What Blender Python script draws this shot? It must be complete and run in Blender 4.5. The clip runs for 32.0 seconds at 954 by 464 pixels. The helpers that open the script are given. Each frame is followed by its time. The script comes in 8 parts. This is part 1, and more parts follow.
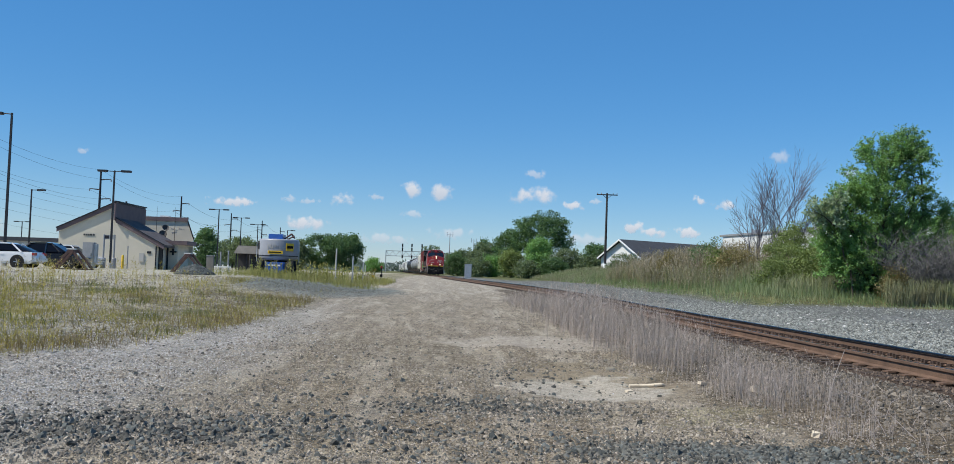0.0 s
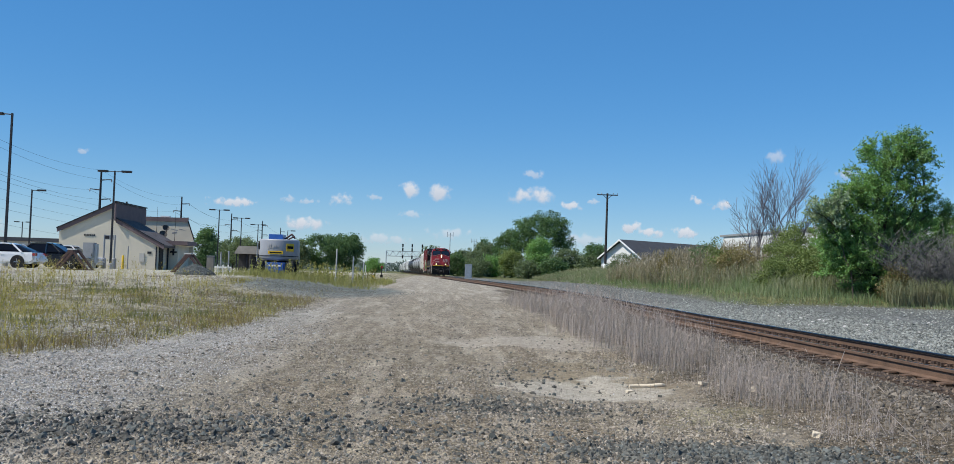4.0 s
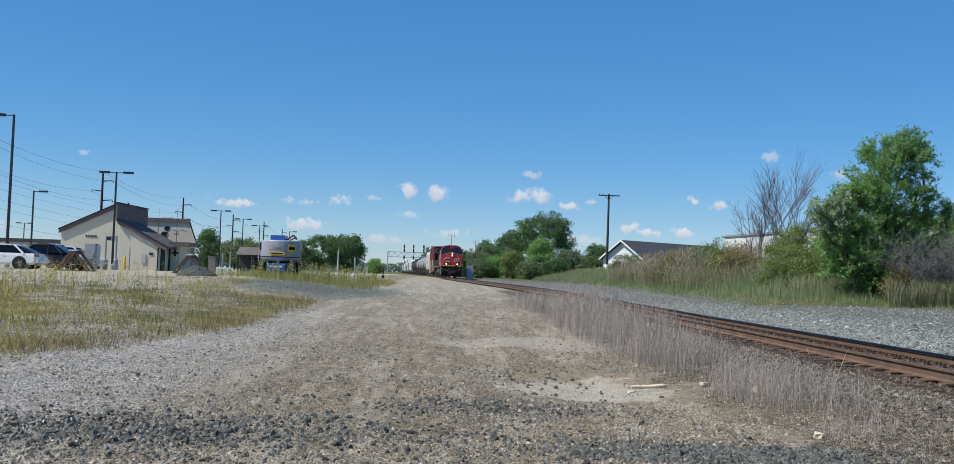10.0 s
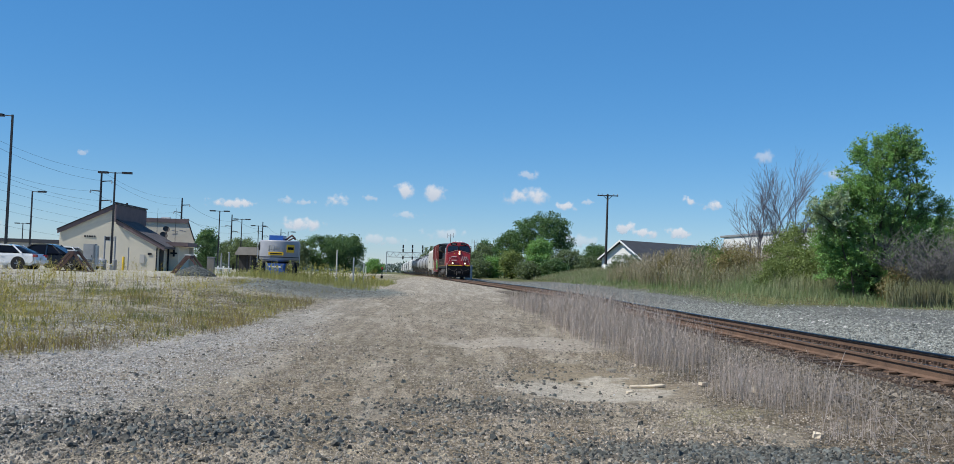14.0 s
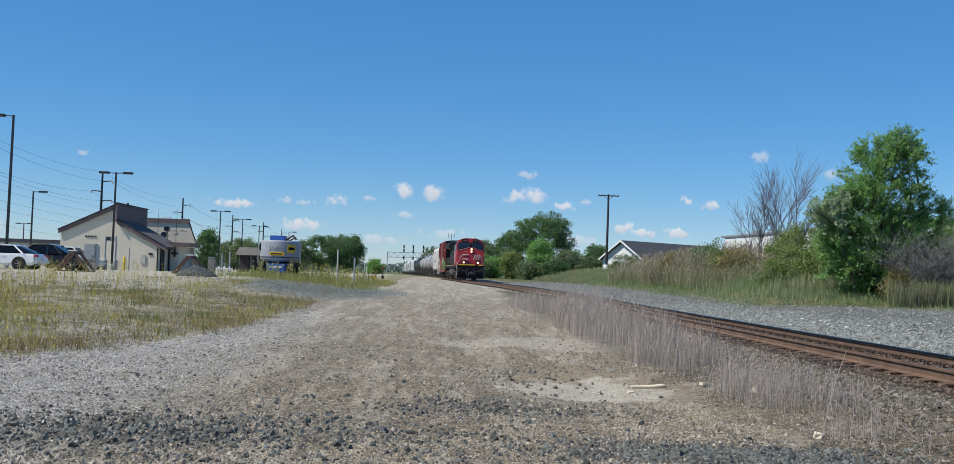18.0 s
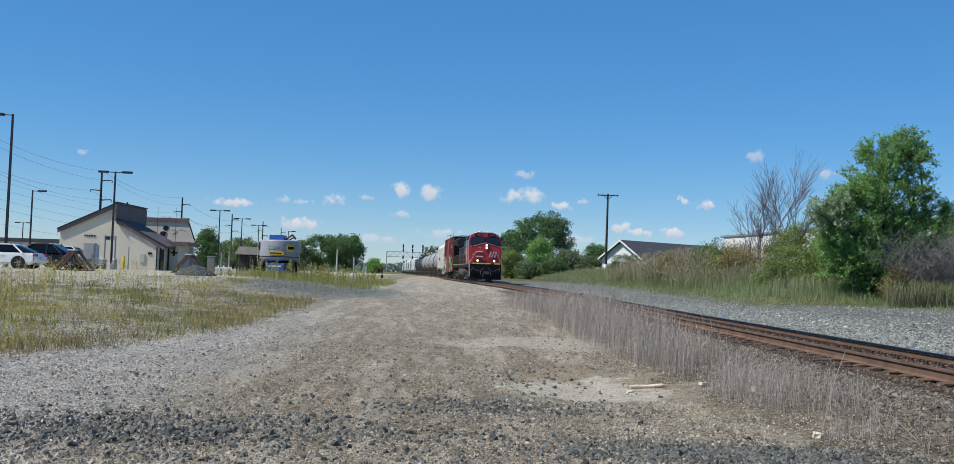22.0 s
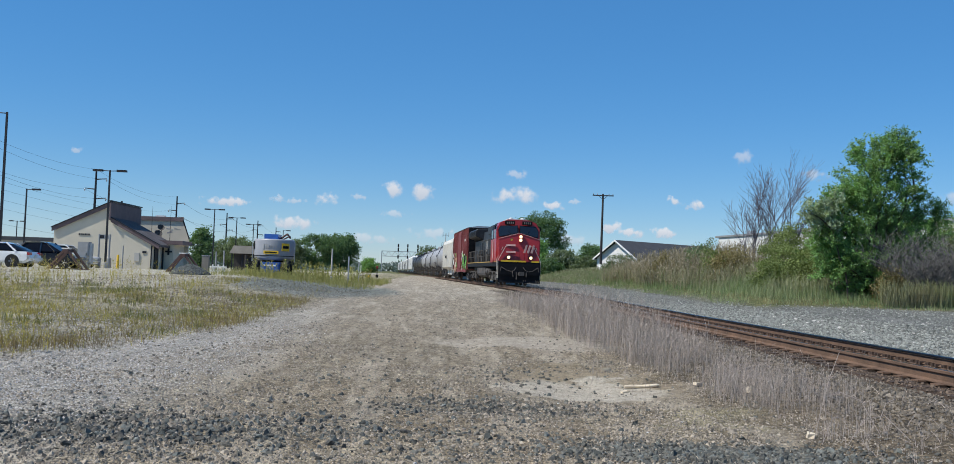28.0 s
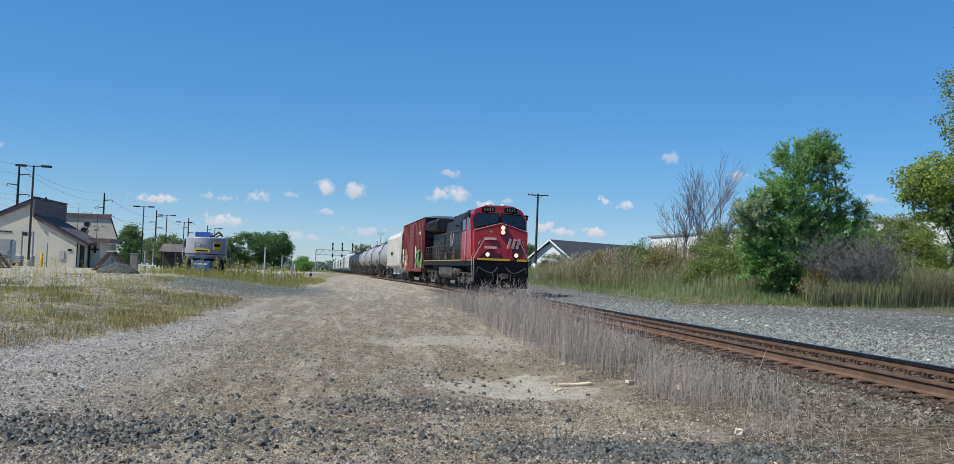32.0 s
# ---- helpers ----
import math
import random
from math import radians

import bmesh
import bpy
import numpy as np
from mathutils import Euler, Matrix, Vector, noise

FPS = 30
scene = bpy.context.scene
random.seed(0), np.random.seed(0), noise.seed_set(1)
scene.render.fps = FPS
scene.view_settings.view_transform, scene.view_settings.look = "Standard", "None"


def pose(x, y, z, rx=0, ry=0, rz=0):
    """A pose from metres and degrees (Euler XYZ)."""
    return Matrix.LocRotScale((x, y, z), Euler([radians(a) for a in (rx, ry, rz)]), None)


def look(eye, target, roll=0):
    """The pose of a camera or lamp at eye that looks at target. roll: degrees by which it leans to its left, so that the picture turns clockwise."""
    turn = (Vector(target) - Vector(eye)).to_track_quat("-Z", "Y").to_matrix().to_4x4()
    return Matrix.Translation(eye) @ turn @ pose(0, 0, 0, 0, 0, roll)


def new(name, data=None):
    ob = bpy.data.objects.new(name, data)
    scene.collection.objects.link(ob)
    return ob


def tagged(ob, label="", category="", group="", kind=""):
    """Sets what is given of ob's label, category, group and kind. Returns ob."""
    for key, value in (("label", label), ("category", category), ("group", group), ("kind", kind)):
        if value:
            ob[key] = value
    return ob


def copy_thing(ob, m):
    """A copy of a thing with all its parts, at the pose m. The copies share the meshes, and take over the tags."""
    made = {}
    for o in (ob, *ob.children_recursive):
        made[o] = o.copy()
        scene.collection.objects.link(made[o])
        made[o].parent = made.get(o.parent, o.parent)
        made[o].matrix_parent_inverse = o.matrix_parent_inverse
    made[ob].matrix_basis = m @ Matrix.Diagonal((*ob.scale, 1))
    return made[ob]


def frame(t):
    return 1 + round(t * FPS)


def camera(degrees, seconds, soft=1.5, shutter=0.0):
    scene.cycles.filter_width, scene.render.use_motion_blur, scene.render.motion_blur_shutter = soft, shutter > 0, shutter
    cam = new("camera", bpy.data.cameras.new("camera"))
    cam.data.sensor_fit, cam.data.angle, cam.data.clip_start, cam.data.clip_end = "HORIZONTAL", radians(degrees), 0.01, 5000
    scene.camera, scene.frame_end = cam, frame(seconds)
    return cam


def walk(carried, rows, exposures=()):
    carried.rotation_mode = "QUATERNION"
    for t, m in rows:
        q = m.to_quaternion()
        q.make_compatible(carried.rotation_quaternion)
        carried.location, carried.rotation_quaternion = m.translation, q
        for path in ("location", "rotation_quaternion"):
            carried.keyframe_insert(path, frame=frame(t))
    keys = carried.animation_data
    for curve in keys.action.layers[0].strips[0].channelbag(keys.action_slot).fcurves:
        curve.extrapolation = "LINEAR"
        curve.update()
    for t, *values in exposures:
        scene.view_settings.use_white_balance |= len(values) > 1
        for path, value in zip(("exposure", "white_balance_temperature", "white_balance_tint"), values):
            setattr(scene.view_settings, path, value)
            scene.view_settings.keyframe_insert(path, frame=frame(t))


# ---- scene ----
cam = camera(53.66, 32.0, soft=0.6)
EYE = Vector((0.0, 0.0, 1.5))
AIM = [  # seconds, degrees to the right of the near rails, upwards, lean
    (0, 1.985, 2.520, 1.900), (0.5, 1.985, 2.520, 1.900), (1, 1.985, 2.520, 1.900), (1.5, 1.985, 2.520, 1.900),
    (2, 1.985, 2.520, 1.900), (2.5, 1.985, 2.520, 1.900), (3, 1.985, 2.520, 1.900), (3.5, 1.985, 2.520, 1.900),
    (5.5, 1.862, 2.595, 1.826), (6, 1.851, 2.592, 1.842), (6.5, 1.829, 2.585, 1.863), (7, 1.823, 2.585, 1.846),
    (7.5, 1.821, 2.580, 1.856), (8, 1.823, 2.579, 1.854), (8.5, 1.821, 2.574, 1.867), (9, 1.839, 2.578, 1.852),
    (9.5, 1.855, 2.569, 1.845), (10, 1.875, 2.574, 1.844), (10.5, 1.893, 2.575, 1.844), (11, 1.922, 2.576, 1.824),
    (11.5, 1.944, 2.562, 1.801), (12, 1.947, 2.556, 1.799), (12.5, 1.943, 2.559, 1.812), (13, 1.944, 2.563, 1.834),
    (13.5, 1.950, 2.574, 1.829), (14, 1.946, 2.584, 1.824), (14.5, 1.943, 2.595, 1.819), (16.5, 1.912, 2.587, 1.843),
    (17, 1.910, 2.587, 1.844), (17.5, 1.908, 2.588, 1.840), (18, 1.897, 2.591, 1.826), (18.5, 1.899, 2.594, 1.810),
    (19, 1.915, 2.594, 1.810), (19.5, 1.955, 2.594, 1.816), (20, 1.987, 2.593, 1.834), (20.5, 2.007, 2.594, 1.833),
    (21, 1.996, 2.590, 1.848), (21.5, 1.962, 2.584, 1.864), (22, 1.936, 2.564, 1.866), (22.5, 1.924, 2.556, 1.876),
    (23, 1.943, 2.547, 1.874), (23.5, 1.939, 2.557, 1.917), (24, 1.954, 2.543, 1.921), (24.5, 1.956, 2.543, 1.920),
    (25, 1.971, 2.528, 1.902), (25.5, 1.970, 2.532, 1.899), (27.5, 2.197, 2.557, 2.032), (28, 2.234, 2.558, 2.018),
    (28.5, 2.326, 2.558, 2.000), (29, 2.440, 2.569, 1.962), (29.5, 2.535, 2.587, 1.956), (30, 2.607, 2.598, 1.966),
    (30.5, 2.645, 2.593, 2.026), (31, 3.250, 2.601, 2.066), (31.5, 5.345, 2.616, 2.087), (32, 6.160, 2.637, 2.094),
]


def aim(yaw, pitch, lean):
    y, p = radians(yaw), radians(pitch)
    way = Vector((math.sin(y) * math.cos(p), math.cos(y) * math.cos(p), math.sin(p)))
    return look(EYE, EYE + way * 10, lean)


walk(cam, [(t, aim(y, p, r)) for t, y, p, r in AIM], exposures=[(0, 0.0), (32, 0.0)])

# ---- light: a clear late-summer sky, the sun high on the left, a little behind the camera ----
SUN = Vector((-0.72, -0.25, 1.0)).normalized()
world = bpy.data.worlds.new("sky")
scene.world = world
world.use_nodes = True
wn, wl = world.node_tree.nodes, world.node_tree.links
sky = wn.new("ShaderNodeTexSky")
sky.sky_type, sky.sun_disc = "NISHITA", False
sky.sun_elevation, sky.sun_rotation = math.asin(SUN.z), math.atan2(SUN.x, SUN.y) % (2 * math.pi)
sky.altitude, sky.air_density, sky.dust_density, sky.ozone_density = 300, 1.0, 0.0, 6.0
tone = wn.new("ShaderNodeHueSaturation")
tone.inputs["Saturation"].default_value = 1.32
wl.new(sky.outputs[0], tone.inputs["Color"])
blend = wn.new("ShaderNodeMix")
blend.data_type = "RGBA"
blend.inputs[0].default_value, blend.inputs[7].default_value = 0.38, (1.15, 2.9, 6.0, 1)
wl.new(tone.outputs[0], blend.inputs[6])
wl.new(blend.outputs[2], wn["Background"].inputs[0])
wn["Background"].inputs[1].default_value = 0.117
sun_data = bpy.data.lights.new("sun", "SUN")
sun_data.energy, sun_data.angle, sun_data.color = 5.0, radians(0.53), (1.0, 0.95, 0.86)
sun = new("sun", sun_data)
sun.matrix_world = look(SUN * 100, (0, 0, 0))


# ---- materials ----
def rgb(c):
    return (*c, 1) if len(c) == 3 else c


def scaled(c, k):
    return tuple(min(1, v * k) for v in c[:3])


def mat(name, col, rough=0.6, metal=0.0, var=0.18, scale=2.0, fine=25.0, bump=0.0, col2=None, amount=0.5,
        pick="", spec=0.5, coat=0.0, through_light=0.0, stretch=(1, 1, 1)):
    """Colour with variation at two scales, optional stains (col2), relief, and a random shade per piece."""
    m = bpy.data.materials.new(name)
    m.use_nodes = True
    n, l = m.node_tree.nodes, m.node_tree.links
    b = n["Principled BSDF"]
    co = n.new("ShaderNodeTexCoord")
    mp = n.new("ShaderNodeMapping")
    mp.inputs["Scale"].default_value = stretch
    l.new(co.outputs["Object"], mp.inputs[0])
    big, small = n.new("ShaderNodeTexNoise"), n.new("ShaderNodeTexNoise")
    for t, s, d in ((big, scale, 4), (small, fine, 6)):
        t.inputs["Scale"].default_value, t.inputs["Detail"].default_value = s, d
        l.new(mp.outputs[0], t.inputs["Vector"])

    def ramp(src, lo, hi, a, c):
        r = n.new("ShaderNodeValToRGB")
        r.color_ramp.elements[0].position, r.color_ramp.elements[1].position = lo, hi
        r.color_ramp.elements[0].color, r.color_ramp.elements[1].color = rgb(a), rgb(c)
        l.new(src, r.inputs[0])
        return r.outputs[0]

    def mixed(kind, fac, a, c):
        x = n.new("ShaderNodeMix")
        x.data_type, x.blend_type = "RGBA", kind
        for k, v in ((0, fac), (6, a), (7, c)):
            if hasattr(v, "links"):
                l.new(v, x.inputs[k])
            else:
                x.inputs[k].default_value = v
        return x.outputs[2]

    out = ramp(big.outputs[0], 0.3, 0.7, scaled(col, 1 - var), scaled(col, 1 + var))
    if col2:
        f = ramp(big.outputs[0], 1 - amount - 0.12, 1 - amount + 0.12, (0, 0, 0), (1, 1, 1))
        g = ramp(small.outputs[0], 0.35, 0.65, (0, 0, 0), (1, 1, 1))
        out = mixed("MIX", mixed("MULTIPLY", 0.6, f, g), out, rgb(col2))
    out = mixed("MULTIPLY", 1.0, out, ramp(small.outputs[0], 0.3, 0.7, (1 - var,) * 3, (1, 1, 1)))
    if pick:
        src = n.new("ShaderNodeObjectInfo").outputs["Random"] if pick == "object" else n.new("ShaderNodeNewGeometry").outputs["Random Per Island"]
        k = {"object": 0.32, "island": 0.38, "stones": 0.72, "gravel": 0.6}[pick]
        out = mixed("MULTIPLY", 1.0, out, ramp(src, 0, 1, (1 - k, 1 - k, 1 - k), (1, 1, 1)))
    l.new(out, b.inputs["Base Color"])
    b.inputs["Roughness"].default_value, b.inputs["Metallic"].default_value = rough, metal
    b.inputs["Specular IOR Level"].default_value, b.inputs["Coat Weight"].default_value = spec, coat
    if bump:
        bp = n.new("ShaderNodeBump")
        bp.inputs["Strength"].default_value, bp.inputs["Distance"].default_value = bump, 0.02
        l.new(small.outputs[0], bp.inputs["Height"])
        l.new(bp.outputs[0], b.inputs["Normal"])
    if through_light:
        tr, mx = n.new("ShaderNodeBsdfTranslucent"), n.new("ShaderNodeMixShader")
        l.new(mixed("MULTIPLY", 1.0, out, (1.0, 1.0, 0.45, 1)), tr.inputs[0])
        mx.inputs[0].default_value = through_light
        l.new(b.outputs[0], mx.inputs[1])
        l.new(tr.outputs[0], mx.inputs[2])
        l.new(mx.outputs[0], n["Material Output"].inputs[0])
    return m


def glow(name, col, strength):
    m = bpy.data.materials.new(name)
    m.use_nodes = True
    b = m.node_tree.nodes["Principled BSDF"]
    b.inputs["Base Color"].default_value = rgb(col)
    b.inputs["Emission Color"].default_value, b.inputs["Emission Strength"].default_value = rgb(col), strength
    return m


M = dict(
    rust=mat("rust", (0.155, 0.092, 0.058), 0.9, 0, 0.3, 3, 40, 0.3),
    dark_rust=mat("dark_rust", (0.075, 0.048, 0.035), 0.9, 0, 0.3, 3, 40, 0.3),
    brush=mat("dead_brush", (0.175, 0.17, 0.165), 0.95, 0, 0.25, 3, 25, 0.3),
    faded_yellow=mat("faded_yellow", (0.42, 0.26, 0.05), 0.6, 0, 0.2, 3, 30),
    rail_top=mat("rail_top", (0.22, 0.22, 0.24), 0.22, 1.0, 0.1, 2, 30),
    tie=mat("tie", (0.10, 0.066, 0.046), 0.95, 0, 0.35, 4, 30, 0.6, (0.17, 0.125, 0.09), 0.4, "object", stretch=(0.2, 1, 1)),
    stone=mat("stone", (0.395, 0.405, 0.36), 0.9, 0, 0.2, 6, 60, 0.2, pick="stones"),
    loose_stone=mat("loose_stone", (0.125, 0.118, 0.098), 0.9, 0, 0.3, 9, 60, 0.4, (0.22, 0.20, 0.17), 0.35, pick="object"),
    loose_dark=mat("loose_dark_stone", (0.20, 0.215, 0.195), 0.9, 0, 0.3, 9, 60, 0.4, (0.30, 0.31, 0.28), 0.35, pick="stones"),
    stone_grey=mat("stone_grey", (0.39, 0.355, 0.305), 0.9, 0, 0.25, 6, 60, 0.2, pick="gravel"),
    stone_dark=mat("stone_dark", (0.205, 0.20, 0.17), 0.9, 0, 0.25, 6, 60, 0.2, pick="stones"),
    stone_tan=mat("stone_tan", (0.54, 0.465, 0.37), 0.9, 0, 0.25, 6, 60, 0.2, pick="gravel"),
    pale_stone=mat("pale_stone", (0.72, 0.68, 0.63), 0.9, 0, 0.2, 6, 60, 0.2, pick="gravel"),
    field_stone=mat("field_stone", (0.58, 0.51, 0.41), 0.9, 0, 0.2, 6, 60, 0.2, pick="stones"),
    clod=mat("clod", (0.48, 0.41, 0.32), 0.95, 0, 0.2, 6, 60, 0.2, pick="stones"),
    stone_rust=mat("stone_rust", (0.20, 0.145, 0.105), 0.9, 0, 0.25, 6, 60, 0.2, pick="stones"),
    stone_brown=mat("stone_brown", (0.27, 0.23, 0.18), 0.9, 0, 0.25, 6, 60, 0.2, pick="stones"),
    red=mat("red_paint", (0.35, 0.020, 0.020), 0.38, 0, 0.12, 1.2, 14, 0.05, (0.25, 0.05, 0.04), 0.25, coat=0.2),
    black=mat("black_paint", (0.010, 0.0105, 0.013), 0.6, 0, 0.25, 1.5, 14, 0.08, (0.022, 0.020, 0.018), 0.35, spec=0.15),
    hood=mat("dusty_black_paint", (0.021, 0.0225, 0.027), 0.5, 0, 0.25, 1.2, 12, 0.08, (0.055, 0.050, 0.045), 0.35, spec=0.3),
    grime=mat("grime", (0.075, 0.069, 0.065), 0.85, 0, 0.35, 2.5, 25, 0.2, (0.145, 0.125, 0.105), 0.4),
    wheel=mat("wheel_steel", (0.12, 0.09, 0.07), 0.7, 0.4, 0.25, 4, 30, 0.1),
    glass=mat("dark_glass", (0.012, 0.015, 0.018), 0.06, 0, 0.1, 1, 10, spec=0.8),
    tinted=mat("tinted_glass", (0.008, 0.010, 0.016), 0.14, 0, 0.1, 1, 10, spec=0.12),
    yellow=mat("yellow_paint", (0.75, 0.47, 0.02), 0.5, 0, 0.1, 3, 30),
    white=mat("white_paint", (0.76, 0.76, 0.74), 0.5, 0, 0.08, 2, 25, 0.05),
    pale=mat("pale_stripe", (0.62, 0.60, 0.57), 0.6, 0, 0.1, 2, 20),
    dim=mat("dim_white", (0.30, 0.29, 0.27), 0.6, 0, 0.1, 2, 20),
    emblem=mat("faded_emblem", (0.46, 0.27, 0.25), 0.6, 0, 0.15, 2, 20),
    box_red=mat("boxcar_red", (0.21, 0.034, 0.034), 0.65, 0, 0.25, 0.8, 10, 0.1, (0.10, 0.05, 0.035), 0.4),
    cream=mat("hopper_cream", (0.64, 0.625, 0.57), 0.6, 0, 0.12, 0.8, 8, 0.06, (0.42, 0.38, 0.31), 0.3),
    tank=mat("tank_grey", (0.40, 0.40, 0.41), 0.45, 0, 0.15, 0.7, 8, 0.05, (0.22, 0.21, 0.20), 0.35, stretch=(1, 1, 0.4)),
    tank_dark=mat("tank_black", (0.05, 0.05, 0.055), 0.45, 0, 0.2, 0.7, 8, 0.05, (0.14, 0.13, 0.12), 0.35),
    lamp=glow("headlamp", (1.0, 0.84, 0.58), 3),
    # for added glowing rings that paint the warm halo round each lamp
    lamp_rim=glow("headlamp_rim", (1.0, 0.66, 0.34), 1.3),
    beige=mat("stucco", (0.64, 0.58, 0.46), 0.9, 0, 0.06, 0.7, 60, 0.25, (0.55, 0.49, 0.38), 0.25),
    mauve=mat("fascia", (0.15, 0.108, 0.108), 0.75, 0, 0.15, 1.5, 30),
    roof=mat("shingle", (0.10, 0.088, 0.088), 0.9, 0, 0.2, 1.2, 18, 0.4),
    roof_dark=mat("dark_shingle", (0.055, 0.058, 0.066), 0.9, 0, 0.15, 1.2, 14, 0.3),
    siding=mat("siding", (0.70, 0.70, 0.68), 0.7, 0, 0.06, 1.0, 20, 0.05, (0.6, 0.58, 0.54), 0.3),
    shelter_roof=mat("shelter_roof", (0.20, 0.185, 0.16), 0.9, 0, 0.15, 1.2, 14, 0.3),
    metal_grey=mat("grey_metal", (0.34, 0.34, 0.34), 0.5, 0.3, 0.12, 2, 25, 0.05),
    galv=mat("galvanised", (0.46, 0.47, 0.48), 0.45, 0.6, 0.12, 3, 30, 0.05),
    pole=mat("dark_pole", (0.006, 0.008, 0.014), 0.6, 0, 0.2, 2, 20),
    wood=mat("weathered_wood", (0.045, 0.042, 0.042), 0.9, 0, 0.3, 3, 30, 0.4, stretch=(1, 1, 0.1)),
    bumper=mat("bumper_brown", (0.10, 0.056, 0.05), 0.8, 0, 0.25, 3, 30, 0.2, (0.09, 0.05, 0.04), 0.4),
    bleached=mat("bleached_wood", (0.78, 0.66, 0.49), 0.85, 0, 0.2, 6, 40, 0.3, (0.55, 0.43, 0.30), 0.35, stretch=(0.3, 1, 1)),
    concrete=mat("concrete", (0.50, 0.48, 0.44), 0.9, 0, 0.12, 1.5, 30, 0.2, (0.36, 0.34, 0.31), 0.35),
    car_white=mat("car_white", (0.78, 0.78, 0.78), 0.25, 0, 0.03, 1, 10, coat=1.0),
    car_dark=mat("car_dark", (0.010, 0.012, 0.018), 0.22, 0, 0.1, 1, 10, coat=1.0),
    rubber=mat("rubber", (0.018, 0.018, 0.018), 0.9, 0, 0.2, 5, 40),
    rim=mat("alloy", (0.42, 0.42, 0.43), 0.3, 0.9, 0.1, 5, 40),
    tail=mat("tail_lamp", (0.35, 0.01, 0.01), 0.2, 0, 0.1, 5, 40, coat=1.0),
    grey_cw=mat("counterweight_grey", (0.30, 0.31, 0.34), 0.45, 0, 0.08, 1.5, 25, 0.05),
    blue=mat("machine_blue", (0.02, 0.11, 0.42), 0.4, 0, 0.12, 2, 20, coat=0.3),
    bark=mat("bark", (0.085, 0.066, 0.05), 0.95, 0, 0.3, 3, 25, 0.6, stretch=(1, 1, 0.2)),
    twig=mat("dead_twig", (0.13, 0.125, 0.15), 0.95, 0, 0.25, 3, 25, 0.3),
    leaf=mat("leaf", (0.32, 0.56, 0.20), 0.5, 0, 0.3, 1.1, 5, pick="island", through_light=0.48),
    leaf_silver=mat("leaf_silver", (0.50, 0.62, 0.44), 0.5, 0, 0.25, 1.1, 5, pick="island", through_light=0.45),
    leaf_light=mat("leaf_light", (0.28, 0.36, 0.12), 0.75, 0, 0.25, 0.5, 3, pick="island", through_light=0.3),
    leaf_lime=mat("leaf_lime", (0.42, 0.52, 0.14), 0.6, 0, 0.3, 0.5, 3, pick="island", through_light=0.42),
    leaf_dark=mat("leaf_dark", (0.17, 0.30, 0.125), 0.6, 0, 0.3, 0.4, 2, pick="island", through_light=0.38),
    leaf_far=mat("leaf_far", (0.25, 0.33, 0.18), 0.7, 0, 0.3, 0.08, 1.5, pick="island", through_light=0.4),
    # pale bluish green: distance haze mixed into the leaf colour
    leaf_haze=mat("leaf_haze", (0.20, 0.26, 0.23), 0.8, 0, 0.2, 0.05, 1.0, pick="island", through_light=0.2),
    leaf_dry=mat("leaf_dry", (0.36, 0.30, 0.13), 0.7, 0, 0.3, 0.5, 3, pick="island", through_light=0.25),
    grass=mat("grass", (0.27, 0.38, 0.16), 0.7, 0, 0.3, 0.35, 3, 0, (0.44, 0.42, 0.27), 0.42, "island", through_light=0.25),
    weed=mat("weed", (0.62, 0.51, 0.13), 0.7, 0, 0.4, 0.7, 4, 0, (0.27, 0.32, 0.08), 0.42, "island", through_light=0.25),
    withered=mat("withered_weed", (0.35, 0.26, 0.13), 0.8, 0, 0.35, 0.8, 4, 0, (0.24, 0.24, 0.09), 0.4, "island", through_light=0.2),
    tuft=mat("tuft", (0.24, 0.27, 0.08), 0.75, 0, 0.35, 0.8, 4, 0, (0.36, 0.34, 0.10), 0.4, "island", through_light=0.2),
    goldenrod=mat("goldenrod", (0.47, 0.45, 0.15), 0.7, 0, 0.3, 0.4, 3, 0, (0.28, 0.32, 0.10), 0.45, "island", through_light=0.25),
    stalk=mat("dead_stalk", (0.62, 0.53, 0.47), 0.9, 0, 0.25, 0.8, 5, 0, (0.41, 0.345, 0.31), 0.45, "island", through_light=0.1),
    reed=mat("reed", (0.41, 0.39, 0.25), 0.8, 0, 0.25, 0.4, 3, 0, (0.33, 0.39, 0.18), 0.5, "island", through_light=0.2),
    plume=mat("reed_plume", (0.40, 0.35, 0.255), 0.9, 0, 0.25, 0.5, 4, 0, pick="island", through_light=0.25),
    green_tag=mat("spray_green", (0.13, 0.36, 0.06), 0.6, 0, 0.3, 3, 9, 0, (0.06, 0.2, 0.05), 0.4),
    orange_tag=mat("spray_orange", (0.42, 0.24, 0.15), 0.6, 0, 0.25, 3, 9, 0, (0.2, 0.1, 0.1), 0.4),
    signal_red=glow("signal_red", (1.0, 0.06, 0.04), 3.0),
)


